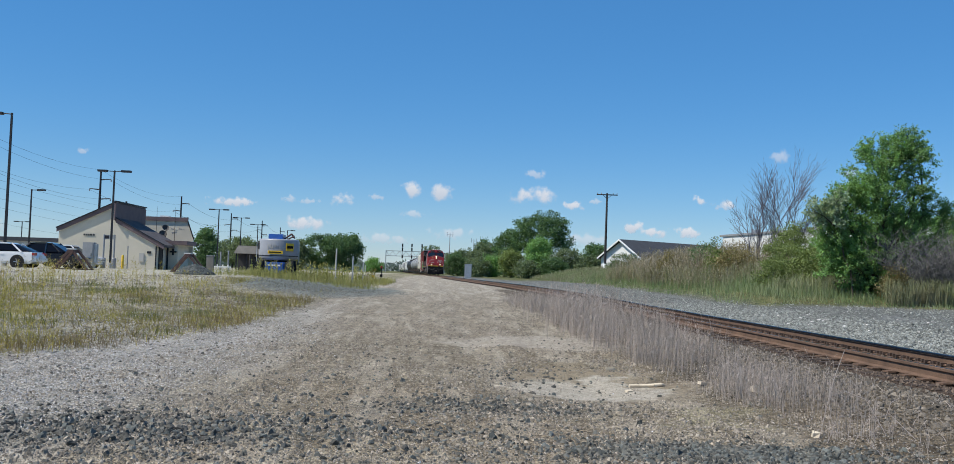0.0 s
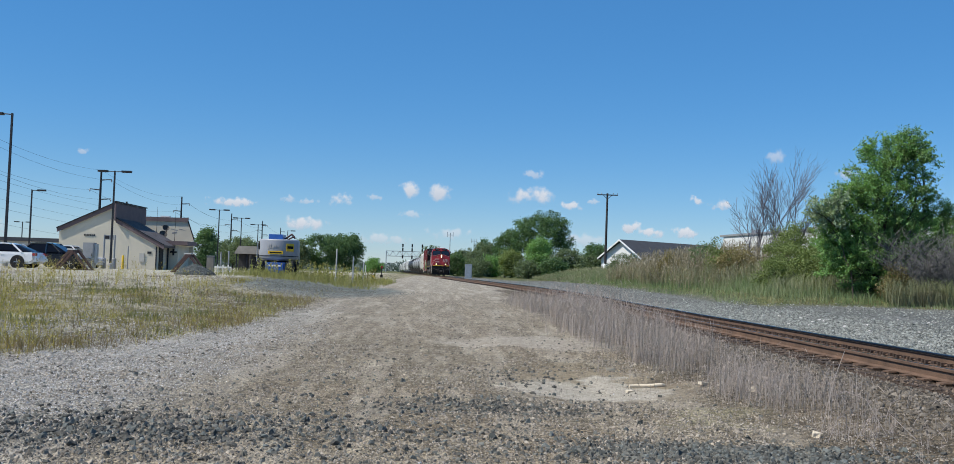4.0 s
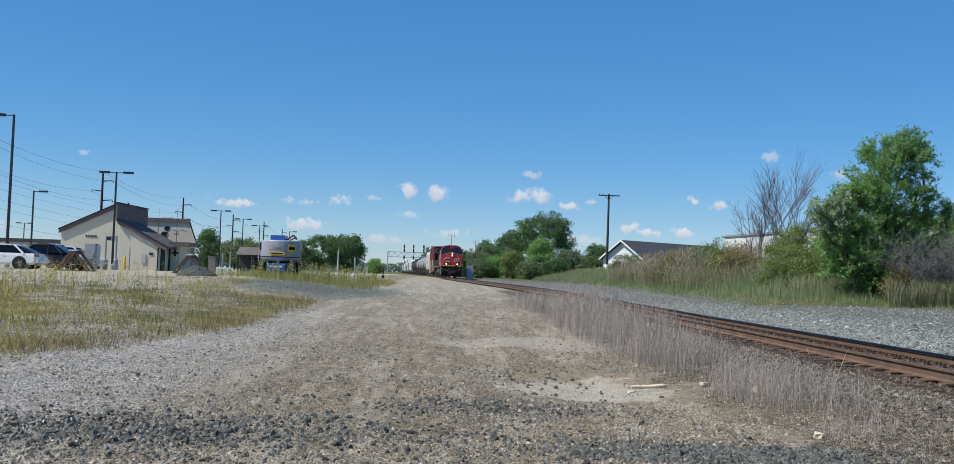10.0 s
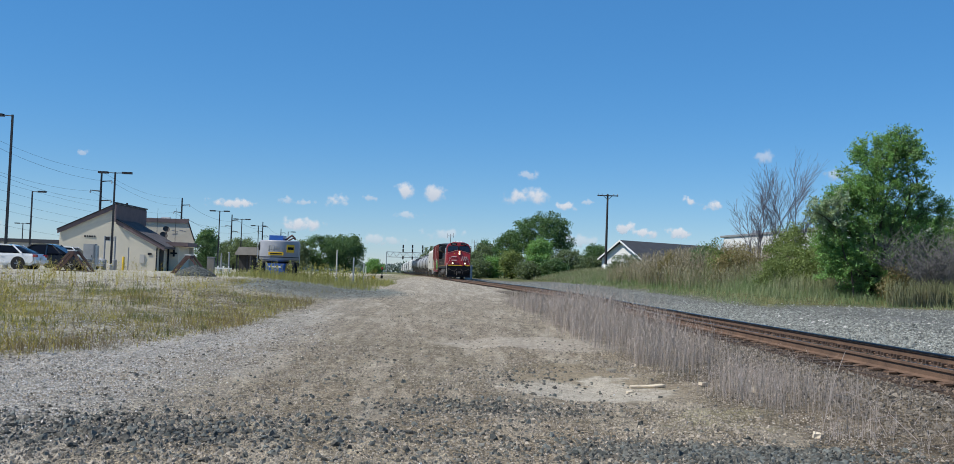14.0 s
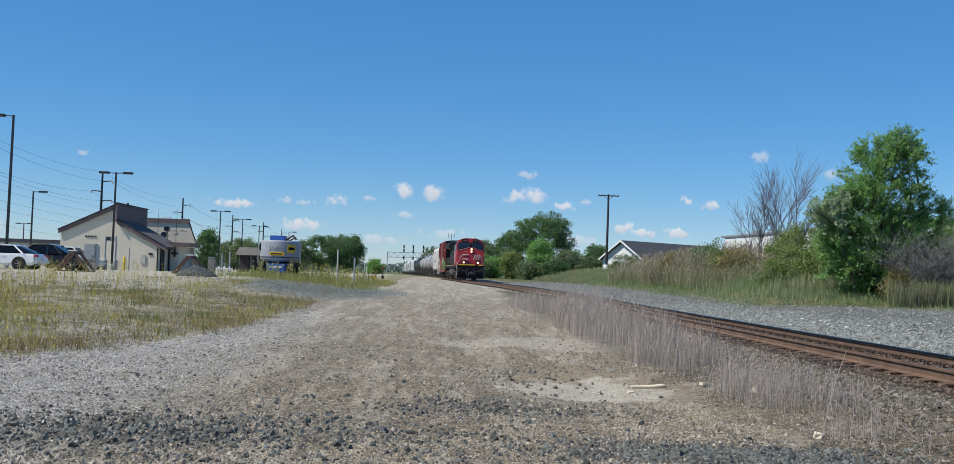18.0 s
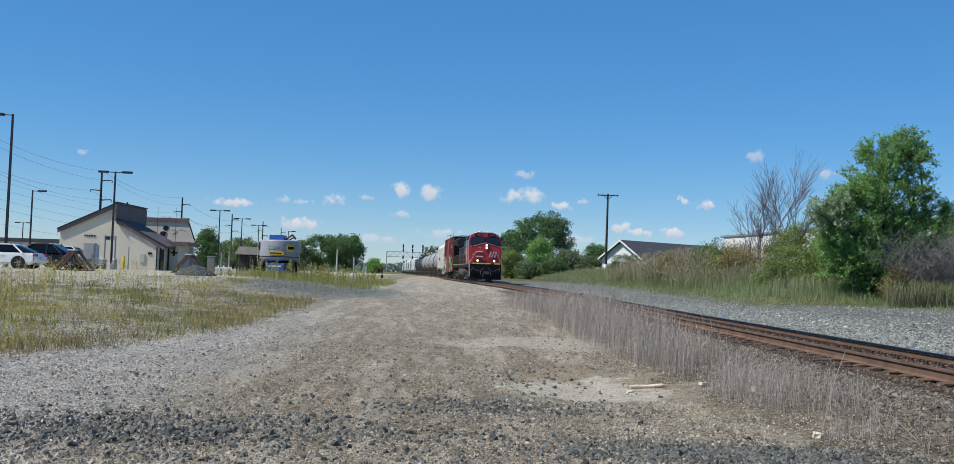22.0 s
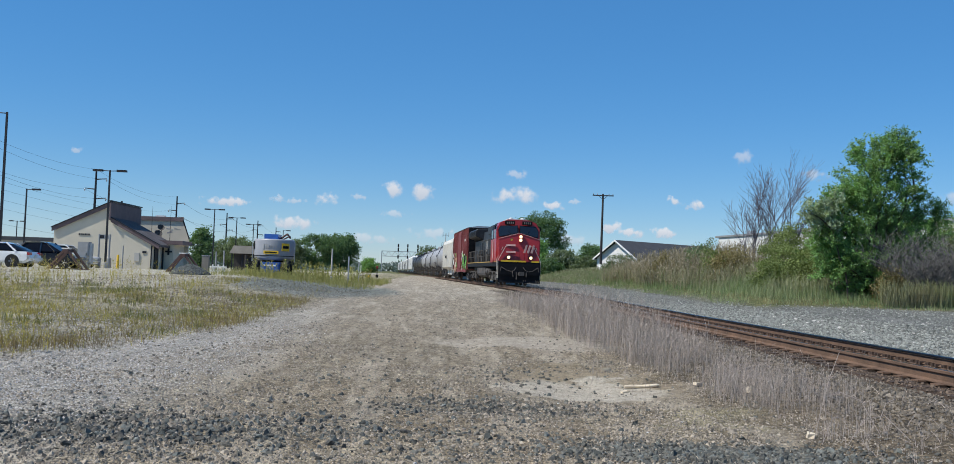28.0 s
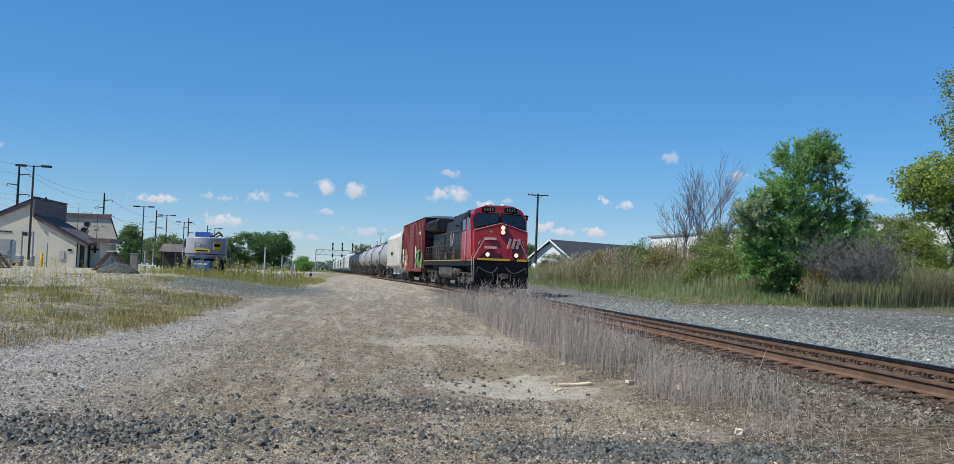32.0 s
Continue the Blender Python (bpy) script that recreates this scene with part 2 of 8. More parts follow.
# ---- mesh helpers ----
def box(bm, c, s, rot=(0, 0, 0), taper=1.0):
    """A box with centre c and size s; taper scales its top."""
    r = Euler([radians(a) for a in rot]).to_matrix()
    vs = []
    for z in (-0.5, 0.5):
        k = taper if z > 0 else 1.0
        for x, y in ((-0.5, -0.5), (0.5, -0.5), (0.5, 0.5), (-0.5, 0.5)):
            vs.append(bm.verts.new(Vector(c) + r @ Vector((x * s[0] * k, y * s[1] * k, z * s[2]))))
    for f in ((3, 2, 1, 0), (4, 5, 6, 7), (0, 1, 5, 4), (1, 2, 6, 5), (2, 3, 7, 6), (3, 0, 4, 7)):
        bm.faces.new([vs[i] for i in f])
    return bm


def rod(bm, a, b, r0, r1=None, seg=8):
    a, b = Vector(a), Vector(b)
    r1 = r0 if r1 is None else r1
    d = (b - a).normalized()
    u = d.orthogonal().normalized()
    w = d.cross(u)
    ring = [[bm.verts.new(p + (u * math.cos(t) + w * math.sin(t)) * r) for t in [2 * math.pi * i / seg for i in range(seg)]]
            for p, r in ((a, r0), (b, r1))]
    for i in range(seg):
        bm.faces.new((ring[0][i], ring[0][(i + 1) % seg], ring[1][(i + 1) % seg], ring[1][i]))
    bm.faces.new(ring[0][::-1])
    bm.faces.new(ring[1])
    return bm


def pipe(bm, pts, r, seg=6):
    for a, b in zip(pts, pts[1:]):
        rod(bm, a, b, r, seg=seg)
    return bm


def prism(bm, outline, axis, lo, hi, front=None):
    """Extrudes an outline of two coordinates along an axis (0, 1, 2) from lo to hi. front(p) may shift the lo end."""
    def at(p, v):
        q = list(p)
        q.insert(axis, v)
        return bm.verts.new(q)
    a = [at(p, lo + (front(p) if front else 0)) for p in outline]
    b = [at(p, hi) for p in outline]
    k = len(outline)
    for i in range(k):
        bm.faces.new((a[i], a[(i + 1) % k], b[(i + 1) % k], b[i]))
    bm.faces.new(a[::-1])
    bm.faces.new(b)
    bmesh.ops.recalc_face_normals(bm, faces=bm.faces)
    return bm


def lathe(bm, prof, axis="y", seg=24, c=(0, 0, 0)):
    """Turns a profile of (along, radius) about an axis through c."""
    rings = []
    for a, r in prof:
        ring = []
        for i in range(seg):
            t = 2 * math.pi * i / seg
            p, q = r * math.cos(t), r * math.sin(t)
            v = {"x": (a, p, q), "y": (p, a, q), "z": (p, q, a)}[axis]
            ring.append(bm.verts.new(Vector(c) + Vector(v)))
        rings.append(ring)
    for r0, r1 in zip(rings, rings[1:]):
        for i in range(seg):
            bm.faces.new((r0[i], r0[(i + 1) % seg], r1[(i + 1) % seg], r1[i]))
    bm.faces.new(rings[0][::-1])
    bm.faces.new(rings[-1])
    bmesh.ops.recalc_face_normals(bm, faces=bm.faces)
    return bm


def bevelled(bm, w=0.02, seg=2):
    bmesh.ops.bevel(bm, geom=[e for e in bm.edges if e.calc_face_angle(0) > 0.6], offset=w, segments=seg, affect="EDGES", clamp_overlap=True)
    return bm


def mesh(name, bm, material, smooth=0):
    me = bpy.data.meshes.new(name)
    bm.to_mesh(me)
    bm.free()
    me.materials.append(material)
    if smooth:
        me.shade_smooth()
        me.set_sharp_from_angle(angle=radians(smooth))
    return me


def part(name, bm, material, parent, label="", smooth=0, at=None):
    ob = new(name, mesh(name, bm, material, smooth))
    ob.parent = parent
    if at is not None:
        ob.location = at
    return tagged(ob, label)


def thing(name, m, label, category, group="", kind=""):
    ob = new(name)
    ob.matrix_basis = m
    return tagged(ob, label, category, group, kind)


def B():
    return bmesh.new()


def sheet(name, verts, faces, material, smooth=False):
    """A mesh from arrays: verts (n, 3), faces (m, 3 or 4)."""
    me = bpy.data.meshes.new(name)
    k = faces.shape[1]
    me.vertices.add(len(verts))
    me.vertices.foreach_set("co", np.asarray(verts, np.float32).ravel())
    me.loops.add(faces.size)
    me.loops.foreach_set("vertex_index", faces.astype(np.int32).ravel())
    me.polygons.add(len(faces))
    me.polygons.foreach_set("loop_start", np.arange(0, faces.size, k, dtype=np.int32))
    me.update(calc_edges=True)
    me.validate()
    if smooth:
        me.shade_smooth()
    else:
        me.shade_flat()
    me.materials.append(material)
    return new(name, me)


def repeated(base_v, base_f, place, size, turn, rng, squash=None):
    """Copies of one small piece at many places, each with its own size and turn about a random axis."""
    n, k = len(place), len(base_v)
    ax = rng.normal(size=(n, 3)) if turn == "any" else np.tile((0.0, 0.0, 1.0), (n, 1))
    ax /= np.linalg.norm(ax, axis=1)[:, None]
    th = rng.uniform(0, 2 * np.pi, n)
    c, s = np.cos(th)[:, None, None], np.sin(th)[:, None, None]
    v = np.tile(base_v, (n, 1, 1)) * (1 + rng.normal(0, 0.16, (n, k, 1)))
    a = ax[:, None, :]
    v = v * c + np.cross(np.broadcast_to(a, v.shape), v) * s + a * (v * a).sum(2, keepdims=True) * (1 - c)
    if squash is not None:
        v = v * squash
    v = v * np.asarray(size)[:, None, None] + np.asarray(place)[:, None, :]
    f = (base_f[None] + (np.arange(n) * k)[:, None, None]).reshape(-1, base_f.shape[1])
    return v.reshape(-1, 3), f


# ---- the lie of the land ----
def smooth(x, a, b):
    t = np.clip((np.asarray(x, float) - a) / (b - a), 0, 1)
    return t * t * (3 - 2 * t)


BEND_Y = np.arange(-300, 4000, 0.5)
BEND_X = 7.75 + np.cumsum(np.interp(BEND_Y, [25, 53, 130], [0, -0.078, -0.060])) * 0.5 - 0.19 * (1 - smooth(BEND_Y, 24, 56))


def track_x(y):
    """The middle of the track: straight past the camera, then a slow bend to the left, then nearly straight."""
    return np.interp(y, BEND_Y, BEND_X)


def rail_z(y):
    return np.interp(y, [-100, 10, 30, 40, 52, 70, 150, 4000], [0.425, 0.43, 0.45, 0.51, 0.675, 0.78, 0.92, 0.92])


def waves(x, y, s, seed):
    r = np.random.RandomState(seed)
    z = np.zeros(np.broadcast(x, y).shape)
    for _ in range(7):
        a, k, p = r.uniform(0, 6.28), s * r.uniform(0.5, 1.7), r.uniform(0, 6.28)
        z = z + np.sin((x * np.cos(a) + y * np.sin(a)) * k + p)
    return z / 7


def grass_depth(x, y):
    """How far a place lies inside the grass bank beyond the gravel, in metres."""
    return np.minimum(x - 13.5 - 0.4 * waves(x, y, 0.5, 3), (y - 40.5) * 0.8 + 0.1 * (x - 20) + 0.5 * waves(x, y, 0.6, 4))


def ground_z(x, y):
    x, y = np.asarray(x, float), np.asarray(y, float)
    road = np.interp(y, [-100, 10, 20, 40, 60, 100, 150, 4000], [0, 0, 0.08, 0.33, 0.52, 0.72, 0.84, 0.84])
    lot = np.interp(y, [-100, 8, 14, 30, 45, 60, 90, 4000], [0, 0, 0.1, 0.55, 0.93, 0.97, 0.9, 0.9])
    z = road + (lot - road) * smooth(-x, 4.0, 11.0)
    d = np.abs(x - track_x(y))
    r = rail_z(y)
    right = r - 0.24 + np.interp(y, [30, 60], [0.37, 0.28]) * smooth(x - track_x(y), 2.5, 9)
    z = np.where(x > track_x(y), right, z)
    bed = r - np.where(d < 1.3, 0.215, 0.245)
    z = np.where(x > track_x(y), np.maximum(z, right), z + (bed - z) * smooth(-d, -3.9, -1.7))
    z = np.where(d < 1.75, bed, z)
    g = grass_depth(x, y)
    z = z + 1.15 * smooth(g, 0.0, 11.0) * smooth(-y, -220, -110) + 0.25 * smooth(g, -0.2, 1.2)
    near = smooth(-np.hypot(x, y), -90, -20)
    rough = 0.030 * waves(x, y, 1.1, 1) + 0.018 * waves(x, y, 3.1, 2)
    ruts = -0.035 * (np.exp(-((x + 1.1 + 0.01 * y) / 0.35) ** 2) + np.exp(-((x - 0.9 + 0.01 * y) / 0.35) ** 2)) * smooth(y, 14, 24)
    hollow = -0.13 * np.exp(-((x - 2.0) / 0.9) ** 2 - ((y - 12.9) / 1.5) ** 2)
    hollow = hollow + 0.06 * smooth(y + 0.25 * waves(x, y, 3.0, 8), 16.7, 17.5) * smooth(-y, -24, -19) * smooth(x, 0.3, 1.4) * smooth(-x, -4.6, -3.6)
    lumps = 0.014 * waves(x, y, 9.0, 5) + 0.009 * waves(x, y, 21.0, 6) + 0.022 * waves(x * 2.6, y * 0.5, 3.4, 7) * smooth(y, 9, 16)
    rough = rough + lumps * smooth(-np.hypot(x, y), -55, -25)
    return z + (rough * near * np.where(d < 1.9, 0.15, 1) + ruts + hollow)


def ground_material():
    m = bpy.data.materials.new("ground")
    m.use_nodes = True
    n, l = m.node_tree.nodes, m.node_tree.links
    b = n["Principled BSDF"]
    b.inputs["Roughness"].default_value, b.inputs["Specular IOR Level"].default_value = 0.95, 0.2
    co = n.new("ShaderNodeTexCoord").outputs["Object"]

    def tex(scale, detail=5, rough=0.6):
        t = n.new("ShaderNodeTexNoise")
        t.inputs["Scale"].default_value, t.inputs["Detail"].default_value, t.inputs["Roughness"].default_value = scale, detail, rough
        l.new(co, t.inputs["Vector"])
        return t.outputs[0]

    def calc(op, a, c, clamp=False):
        x = n.new("ShaderNodeMath")
        x.operation, x.use_clamp = op, clamp
        for i, v in enumerate((a, c)):
            if hasattr(v, "links"):
                l.new(v, x.inputs[i])
            else:
                x.inputs[i].default_value = v
        return x.outputs[0]

    def step(v, a, c):
        x = n.new("ShaderNodeMapRange")
        x.interpolation_type = "SMOOTHSTEP"
        x.inputs[1].default_value, x.inputs[2].default_value = a, c
        l.new(v, x.inputs[0])
        return x.outputs[0]

    def mix(f, a, c, kind="MIX"):
        x = n.new("ShaderNodeMix")
        x.data_type, x.blend_type = "RGBA", kind
        for k, v in ((0, f), (6, a), (7, c)):
            if hasattr(v, "links"):
                l.new(v, x.inputs[k])
            else:
                x.inputs[k].default_value = v if isinstance(v, float) else rgb(v)
        return x.outputs[2]

    sep = n.new("ShaderNodeSeparateXYZ")
    l.new(co, sep.inputs[0])
    X, Y = sep.outputs[0], sep.outputs[1]
    big, mid, fine, grit = tex(0.16), tex(0.9, 6), tex(7, 6, 0.7), tex(45, 3, 0.7)
    xw = calc("ADD", X, calc("MULTIPLY", calc("SUBTRACT", mid, 0.5), 3.0))
    yw = calc("ADD", Y, calc("MULTIPLY", calc("SUBTRACT", mid, 0.5), 4.0))

    xt = calc("ADD", xw, calc("MULTIPLY", calc("MAXIMUM", calc("SUBTRACT", Y, 45.0), 0.0), 0.066))

    def blob(cx, cy, rx, ry):
        dx = calc("POWER", calc("ABSOLUTE", calc("DIVIDE", calc("SUBTRACT", xw, cx), rx), 0.0), 2.0)
        dy = calc("POWER", calc("ABSOLUTE", calc("DIVIDE", calc("SUBTRACT", yw, cy), ry), 0.0), 2.0)
        return step(calc("ADD", dx, dy), 1.25, 0.55)

    col = mix(step(mid, 0.35, 0.68), (0.365, 0.30, 0.21), (0.53, 0.45, 0.33))
    col = mix(calc("MULTIPLY", step(big, 0.45, 0.62), 0.6), col, (0.43, 0.34, 0.238))
    streak = n.new("ShaderNodeMapping")
    streak.inputs["Scale"].default_value = (1.5, 0.22, 1)
    l.new(co, streak.inputs[0])
    tracks = n.new("ShaderNodeTexNoise")
    tracks.inputs["Scale"].default_value, tracks.inputs["Detail"].default_value = 1.1, 5
    l.new(streak.outputs[0], tracks.inputs["Vector"])
    col = mix(calc("MULTIPLY", step(tracks.outputs[0], 0.46, 0.62), 0.55), col, (0.56, 0.49, 0.38))
    # dirt colour turns steadily paler with distance along the road
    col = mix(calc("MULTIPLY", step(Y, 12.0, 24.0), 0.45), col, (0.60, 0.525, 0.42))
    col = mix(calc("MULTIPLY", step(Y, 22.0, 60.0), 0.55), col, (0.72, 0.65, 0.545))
    ridges = n.new("ShaderNodeTexNoise")
    ridges.inputs["Scale"].default_value, ridges.inputs["Detail"].default_value, ridges.inputs["Roughness"].default_value = 4.5, 6, 0.7
    l.new(streak.outputs[0], ridges.inputs["Vector"])
    rut = n.new("ShaderNodeValToRGB")
    rut.color_ramp.elements[0].position, rut.color_ramp.elements[1].position = 0.36, 0.62
    rut.color_ramp.elements[0].color, rut.color_ramp.elements[1].color = (0.62, 0.60, 0.58, 1), (1.12, 1.12, 1.12, 1)
    l.new(ridges.outputs[0], rut.inputs[0])
    col = mix(0.85, col, rut.outputs[0], "MULTIPLY")
    # pale gravel along the weeds
    pale = calc("MULTIPLY", step(xw, -2.0, -4.4), step(Y, 40.0, 22.0))
    col = mix(calc("MULTIPLY", pale, 0.75), col, (0.60, 0.57, 0.52))
    # dark crushed stone spilt on the road near by
    for q in ((-3.0, 8.6, 2.2, 0.9), (0.5, 10.6, 1.3, 0.9), (2.5, 8.2, 1.5, 0.7)):
        col = mix(calc("MULTIPLY", calc("MULTIPLY", blob(*q), step(fine, 0.36, 0.56)), 0.5), col, (0.19, 0.178, 0.15))
    # dried puddle
    col = mix(calc("MULTIPLY", blob(2.4, 14.4, 1.5, 1.9), 0.8), col, (0.385, 0.31, 0.205))
    col = mix(calc("MULTIPLY", blob(2.05, 12.9, 1.1, 1.2), 0.75), col, (0.66, 0.59, 0.48))
    col = mix(calc("MULTIPLY", blob(2.3, 19.6, 2.3, 1.8), 0.6), col, (0.57, 0.50, 0.41))
    col = mix(calc("MULTIPLY", blob(3.2, 10.3, 0.7, 0.9), 0.6), col, (0.42, 0.37, 0.22))
    # weedy ground on the left, grey spill beside it, the pale lot beyond
    field = step(calc("ADD", xw, calc("MULTIPLY", calc("MAXIMUM", calc("SUBTRACT", 20.0, Y), 0.0), 0.3)), -4.2, -5.2)
    soil = mix(step(mid, 0.42, 0.58), (0.27, 0.24, 0.14), (0.60, 0.54, 0.40))
    soil = mix(calc("MULTIPLY", step(big, 0.48, 0.6), 0.5), soil, (0.289, 0.268, 0.117))
    col = mix(field, col, soil)
    col = mix(calc("MULTIPLY", blob(-6.0, 48.0, 4.2, 10.0), step(fine, 0.3, 0.5)), col, (0.275, 0.304, 0.279))
    lot = calc("MULTIPLY", step(yw, 32.0, 36.0), step(xw, -9.0, -11.5))
    col = mix(lot, col, mix(step(mid, 0.4, 0.65), (0.60, 0.55, 0.43), (0.76, 0.71, 0.58)))
    # under dead stalks and ballast, ground colour darkened for shaded gaps; then grass
    side = step(xw, 3.0, 4.0)
    rusty = calc("MULTIPLY", step(X, 5.9, 6.2), step(X, 9.0, 8.7))
    col = mix(calc("MULTIPLY", side, step(Y, 75.0, 50.0)), col, mix(step(fine, 0.4, 0.6), (0.17, 0.133, 0.09), (0.28, 0.226, 0.16)))
    col = mix(calc("MULTIPLY", step(xt, 8.0, 9.2), step(Y, 220.0, 180.0)), col, mix(step(fine, 0.42, 0.68), (0.20, 0.205, 0.19), (0.38, 0.385, 0.36)))
    col = mix(calc("MULTIPLY", rusty, step(Y, 34.0, 28.0)), col, (0.135, 0.094, 0.068))
    far = calc("MAXIMUM", calc("MAXIMUM", calc("MULTIPLY", step(X, 12.5, 14.5), step(yw, 38.0, 42.0)), calc("MULTIPLY", step(xt, 12.0, 14.0), step(Y, 100.0, 120.0))), step(calc("ADD", yw, calc("MULTIPLY", mid, 20.0)), 210.0, 260.0))
    col = mix(far, col, mix(step(mid, 0.4, 0.6), (0.138, 0.162, 0.058), (0.234, 0.227, 0.098)))
    # dusty wheel tracks and the dried puddle are smoother
    calm = calc("MAXIMUM", calc("MULTIPLY", step(tracks.outputs[0], 0.48, 0.62), 0.75), calc("MAXIMUM", blob(2.2, 13.2, 1.5, 2.0), blob(2.3, 19.6, 2.3, 1.8)))
    rough_part = calc("SUBTRACT", 1.0, calc("MULTIPLY", calm, 0.65))
    grain = n.new("ShaderNodeValToRGB")
    grain.color_ramp.elements[0].position, grain.color_ramp.elements[1].position = 0.32, 0.68
    grain.color_ramp.elements[0].color, grain.color_ramp.elements[1].color = (0.36, 0.36, 0.37, 1), (1.12, 1.12, 1.12, 1)
    l.new(grit, grain.inputs[0])
    col = mix(calc("MULTIPLY", rough_part, 0.75), col, grain.outputs[0], "MULTIPLY")
    g2 = n.new("ShaderNodeValToRGB")
    g2.color_ramp.elements[0].position, g2.color_ramp.elements[1].position = 0.3, 0.62
    g2.color_ramp.elements[0].color, g2.color_ramp.elements[1].color = (0.62, 0.61, 0.60, 1), (1.1, 1.1, 1.1, 1)
    l.new(fine, g2.inputs[0])
    col = mix(0.8, col, g2.outputs[0], "MULTIPLY")
    heights = []
    for size, lo, hi, amount in ((60.0, 0.55, 1.25, 0.9), (27.0, 0.55, 1.25, 0.85)):
        v = n.new("ShaderNodeTexVoronoi")
        v.inputs["Scale"].default_value = size
        l.new(co, v.inputs["Vector"])
        shade = n.new("ShaderNodeSeparateColor")
        l.new(v.outputs["Color"], shade.inputs[0])
        r = n.new("ShaderNodeValToRGB")
        r.color_ramp.elements[0].color, r.color_ramp.elements[1].color = (lo, lo, lo, 1), (hi, hi, hi * 0.97, 1)
        l.new(shade.outputs[0], r.inputs[0])
        col = mix(calc("MULTIPLY", rough_part, amount), col, r.outputs[0], "MULTIPLY")
        heights.append(calc("MULTIPLY", v.outputs["Distance"], -1.0))
    # single larger stones, dark and pale
    for size, cut, tone in ((11.0, 0.86, (0.5, 0.5, 0.5)), (7.0, 0.86, (0.5, 0.49, 0.48))):
        v = n.new("ShaderNodeTexVoronoi")
        v.inputs["Scale"].default_value = size
        l.new(co, v.inputs["Vector"])
        shade = n.new("ShaderNodeSeparateColor")
        l.new(v.outputs["Color"], shade.inputs[0])
        spot = calc("MULTIPLY", step(v.outputs["Distance"], 0.30, 0.20), step(shade.outputs[1], cut, cut + 0.02))
        col = mix(calc("MULTIPLY", spot, 0.85), col, mix(1.0, col, tone, "MULTIPLY"))
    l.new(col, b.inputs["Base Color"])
    bp = n.new("ShaderNodeBump")
    bp.inputs["Strength"].default_value, bp.inputs["Distance"].default_value = 1.0, 0.02
    l.new(calc("ADD", calc("ADD", heights[0], calc("MULTIPLY", heights[1], 1.5)), calc("MULTIPLY", fine, 1.0)), bp.inputs["Height"])
    l.new(bp.outputs[0], b.inputs["Normal"])
    return m


def spaced(*spans):
    out = []
    for a, b, s in spans:
        out.append(np.arange(a, b, s))
    return np.concatenate([*out, [spans[-1][1]]])


def build_ground():
    xs = spaced((-2500, -300, 200), (-300, -60, 12), (-60, -14, 1.2), (-14, -9, 0.2), (-9, 7, 0.1), (7, 14, 0.2), (14, 45, 0.8), (45, 300, 12), (300, 2500, 200))
    ys = spaced((-300, -20, 20), (-20, 4, 2), (4, 5.5, 0.3), (5.5, 20, 0.12), (20, 60, 0.5), (60, 160, 2), (160, 400, 10), (400, 4000, 150))
    gx, gy = np.meshgrid(xs, ys)
    v = np.stack([gx, gy, ground_z(gx, gy)], -1).reshape(-1, 3)
    w, h = len(xs), len(ys)
    i = (np.arange(h - 1)[:, None] * w + np.arange(w - 1)[None]).ravel()
    f = np.stack([i, i + 1, i + w + 1, i + w], 1)
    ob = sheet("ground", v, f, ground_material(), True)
    tagged(ob, "dry dirt and gravel ground with pale and dark patches", "ground", kind="structure")


build_ground()


# ---- the railway track ----
GAUGE = 1.505  # between the middles of the rail heads
CROSS = 0.015  # the far rail lies a little lower


def along(y):
    """Middle, direction and top-of-rail height of the track at y."""
    d = Vector((float(track_x(y + 0.5) - track_x(y - 0.5)), 1.0, float(rail_z(y + 0.5) - rail_z(y - 0.5)))).normalized()
    return Vector((float(track_x(y)), y, float(rail_z(y)))), d


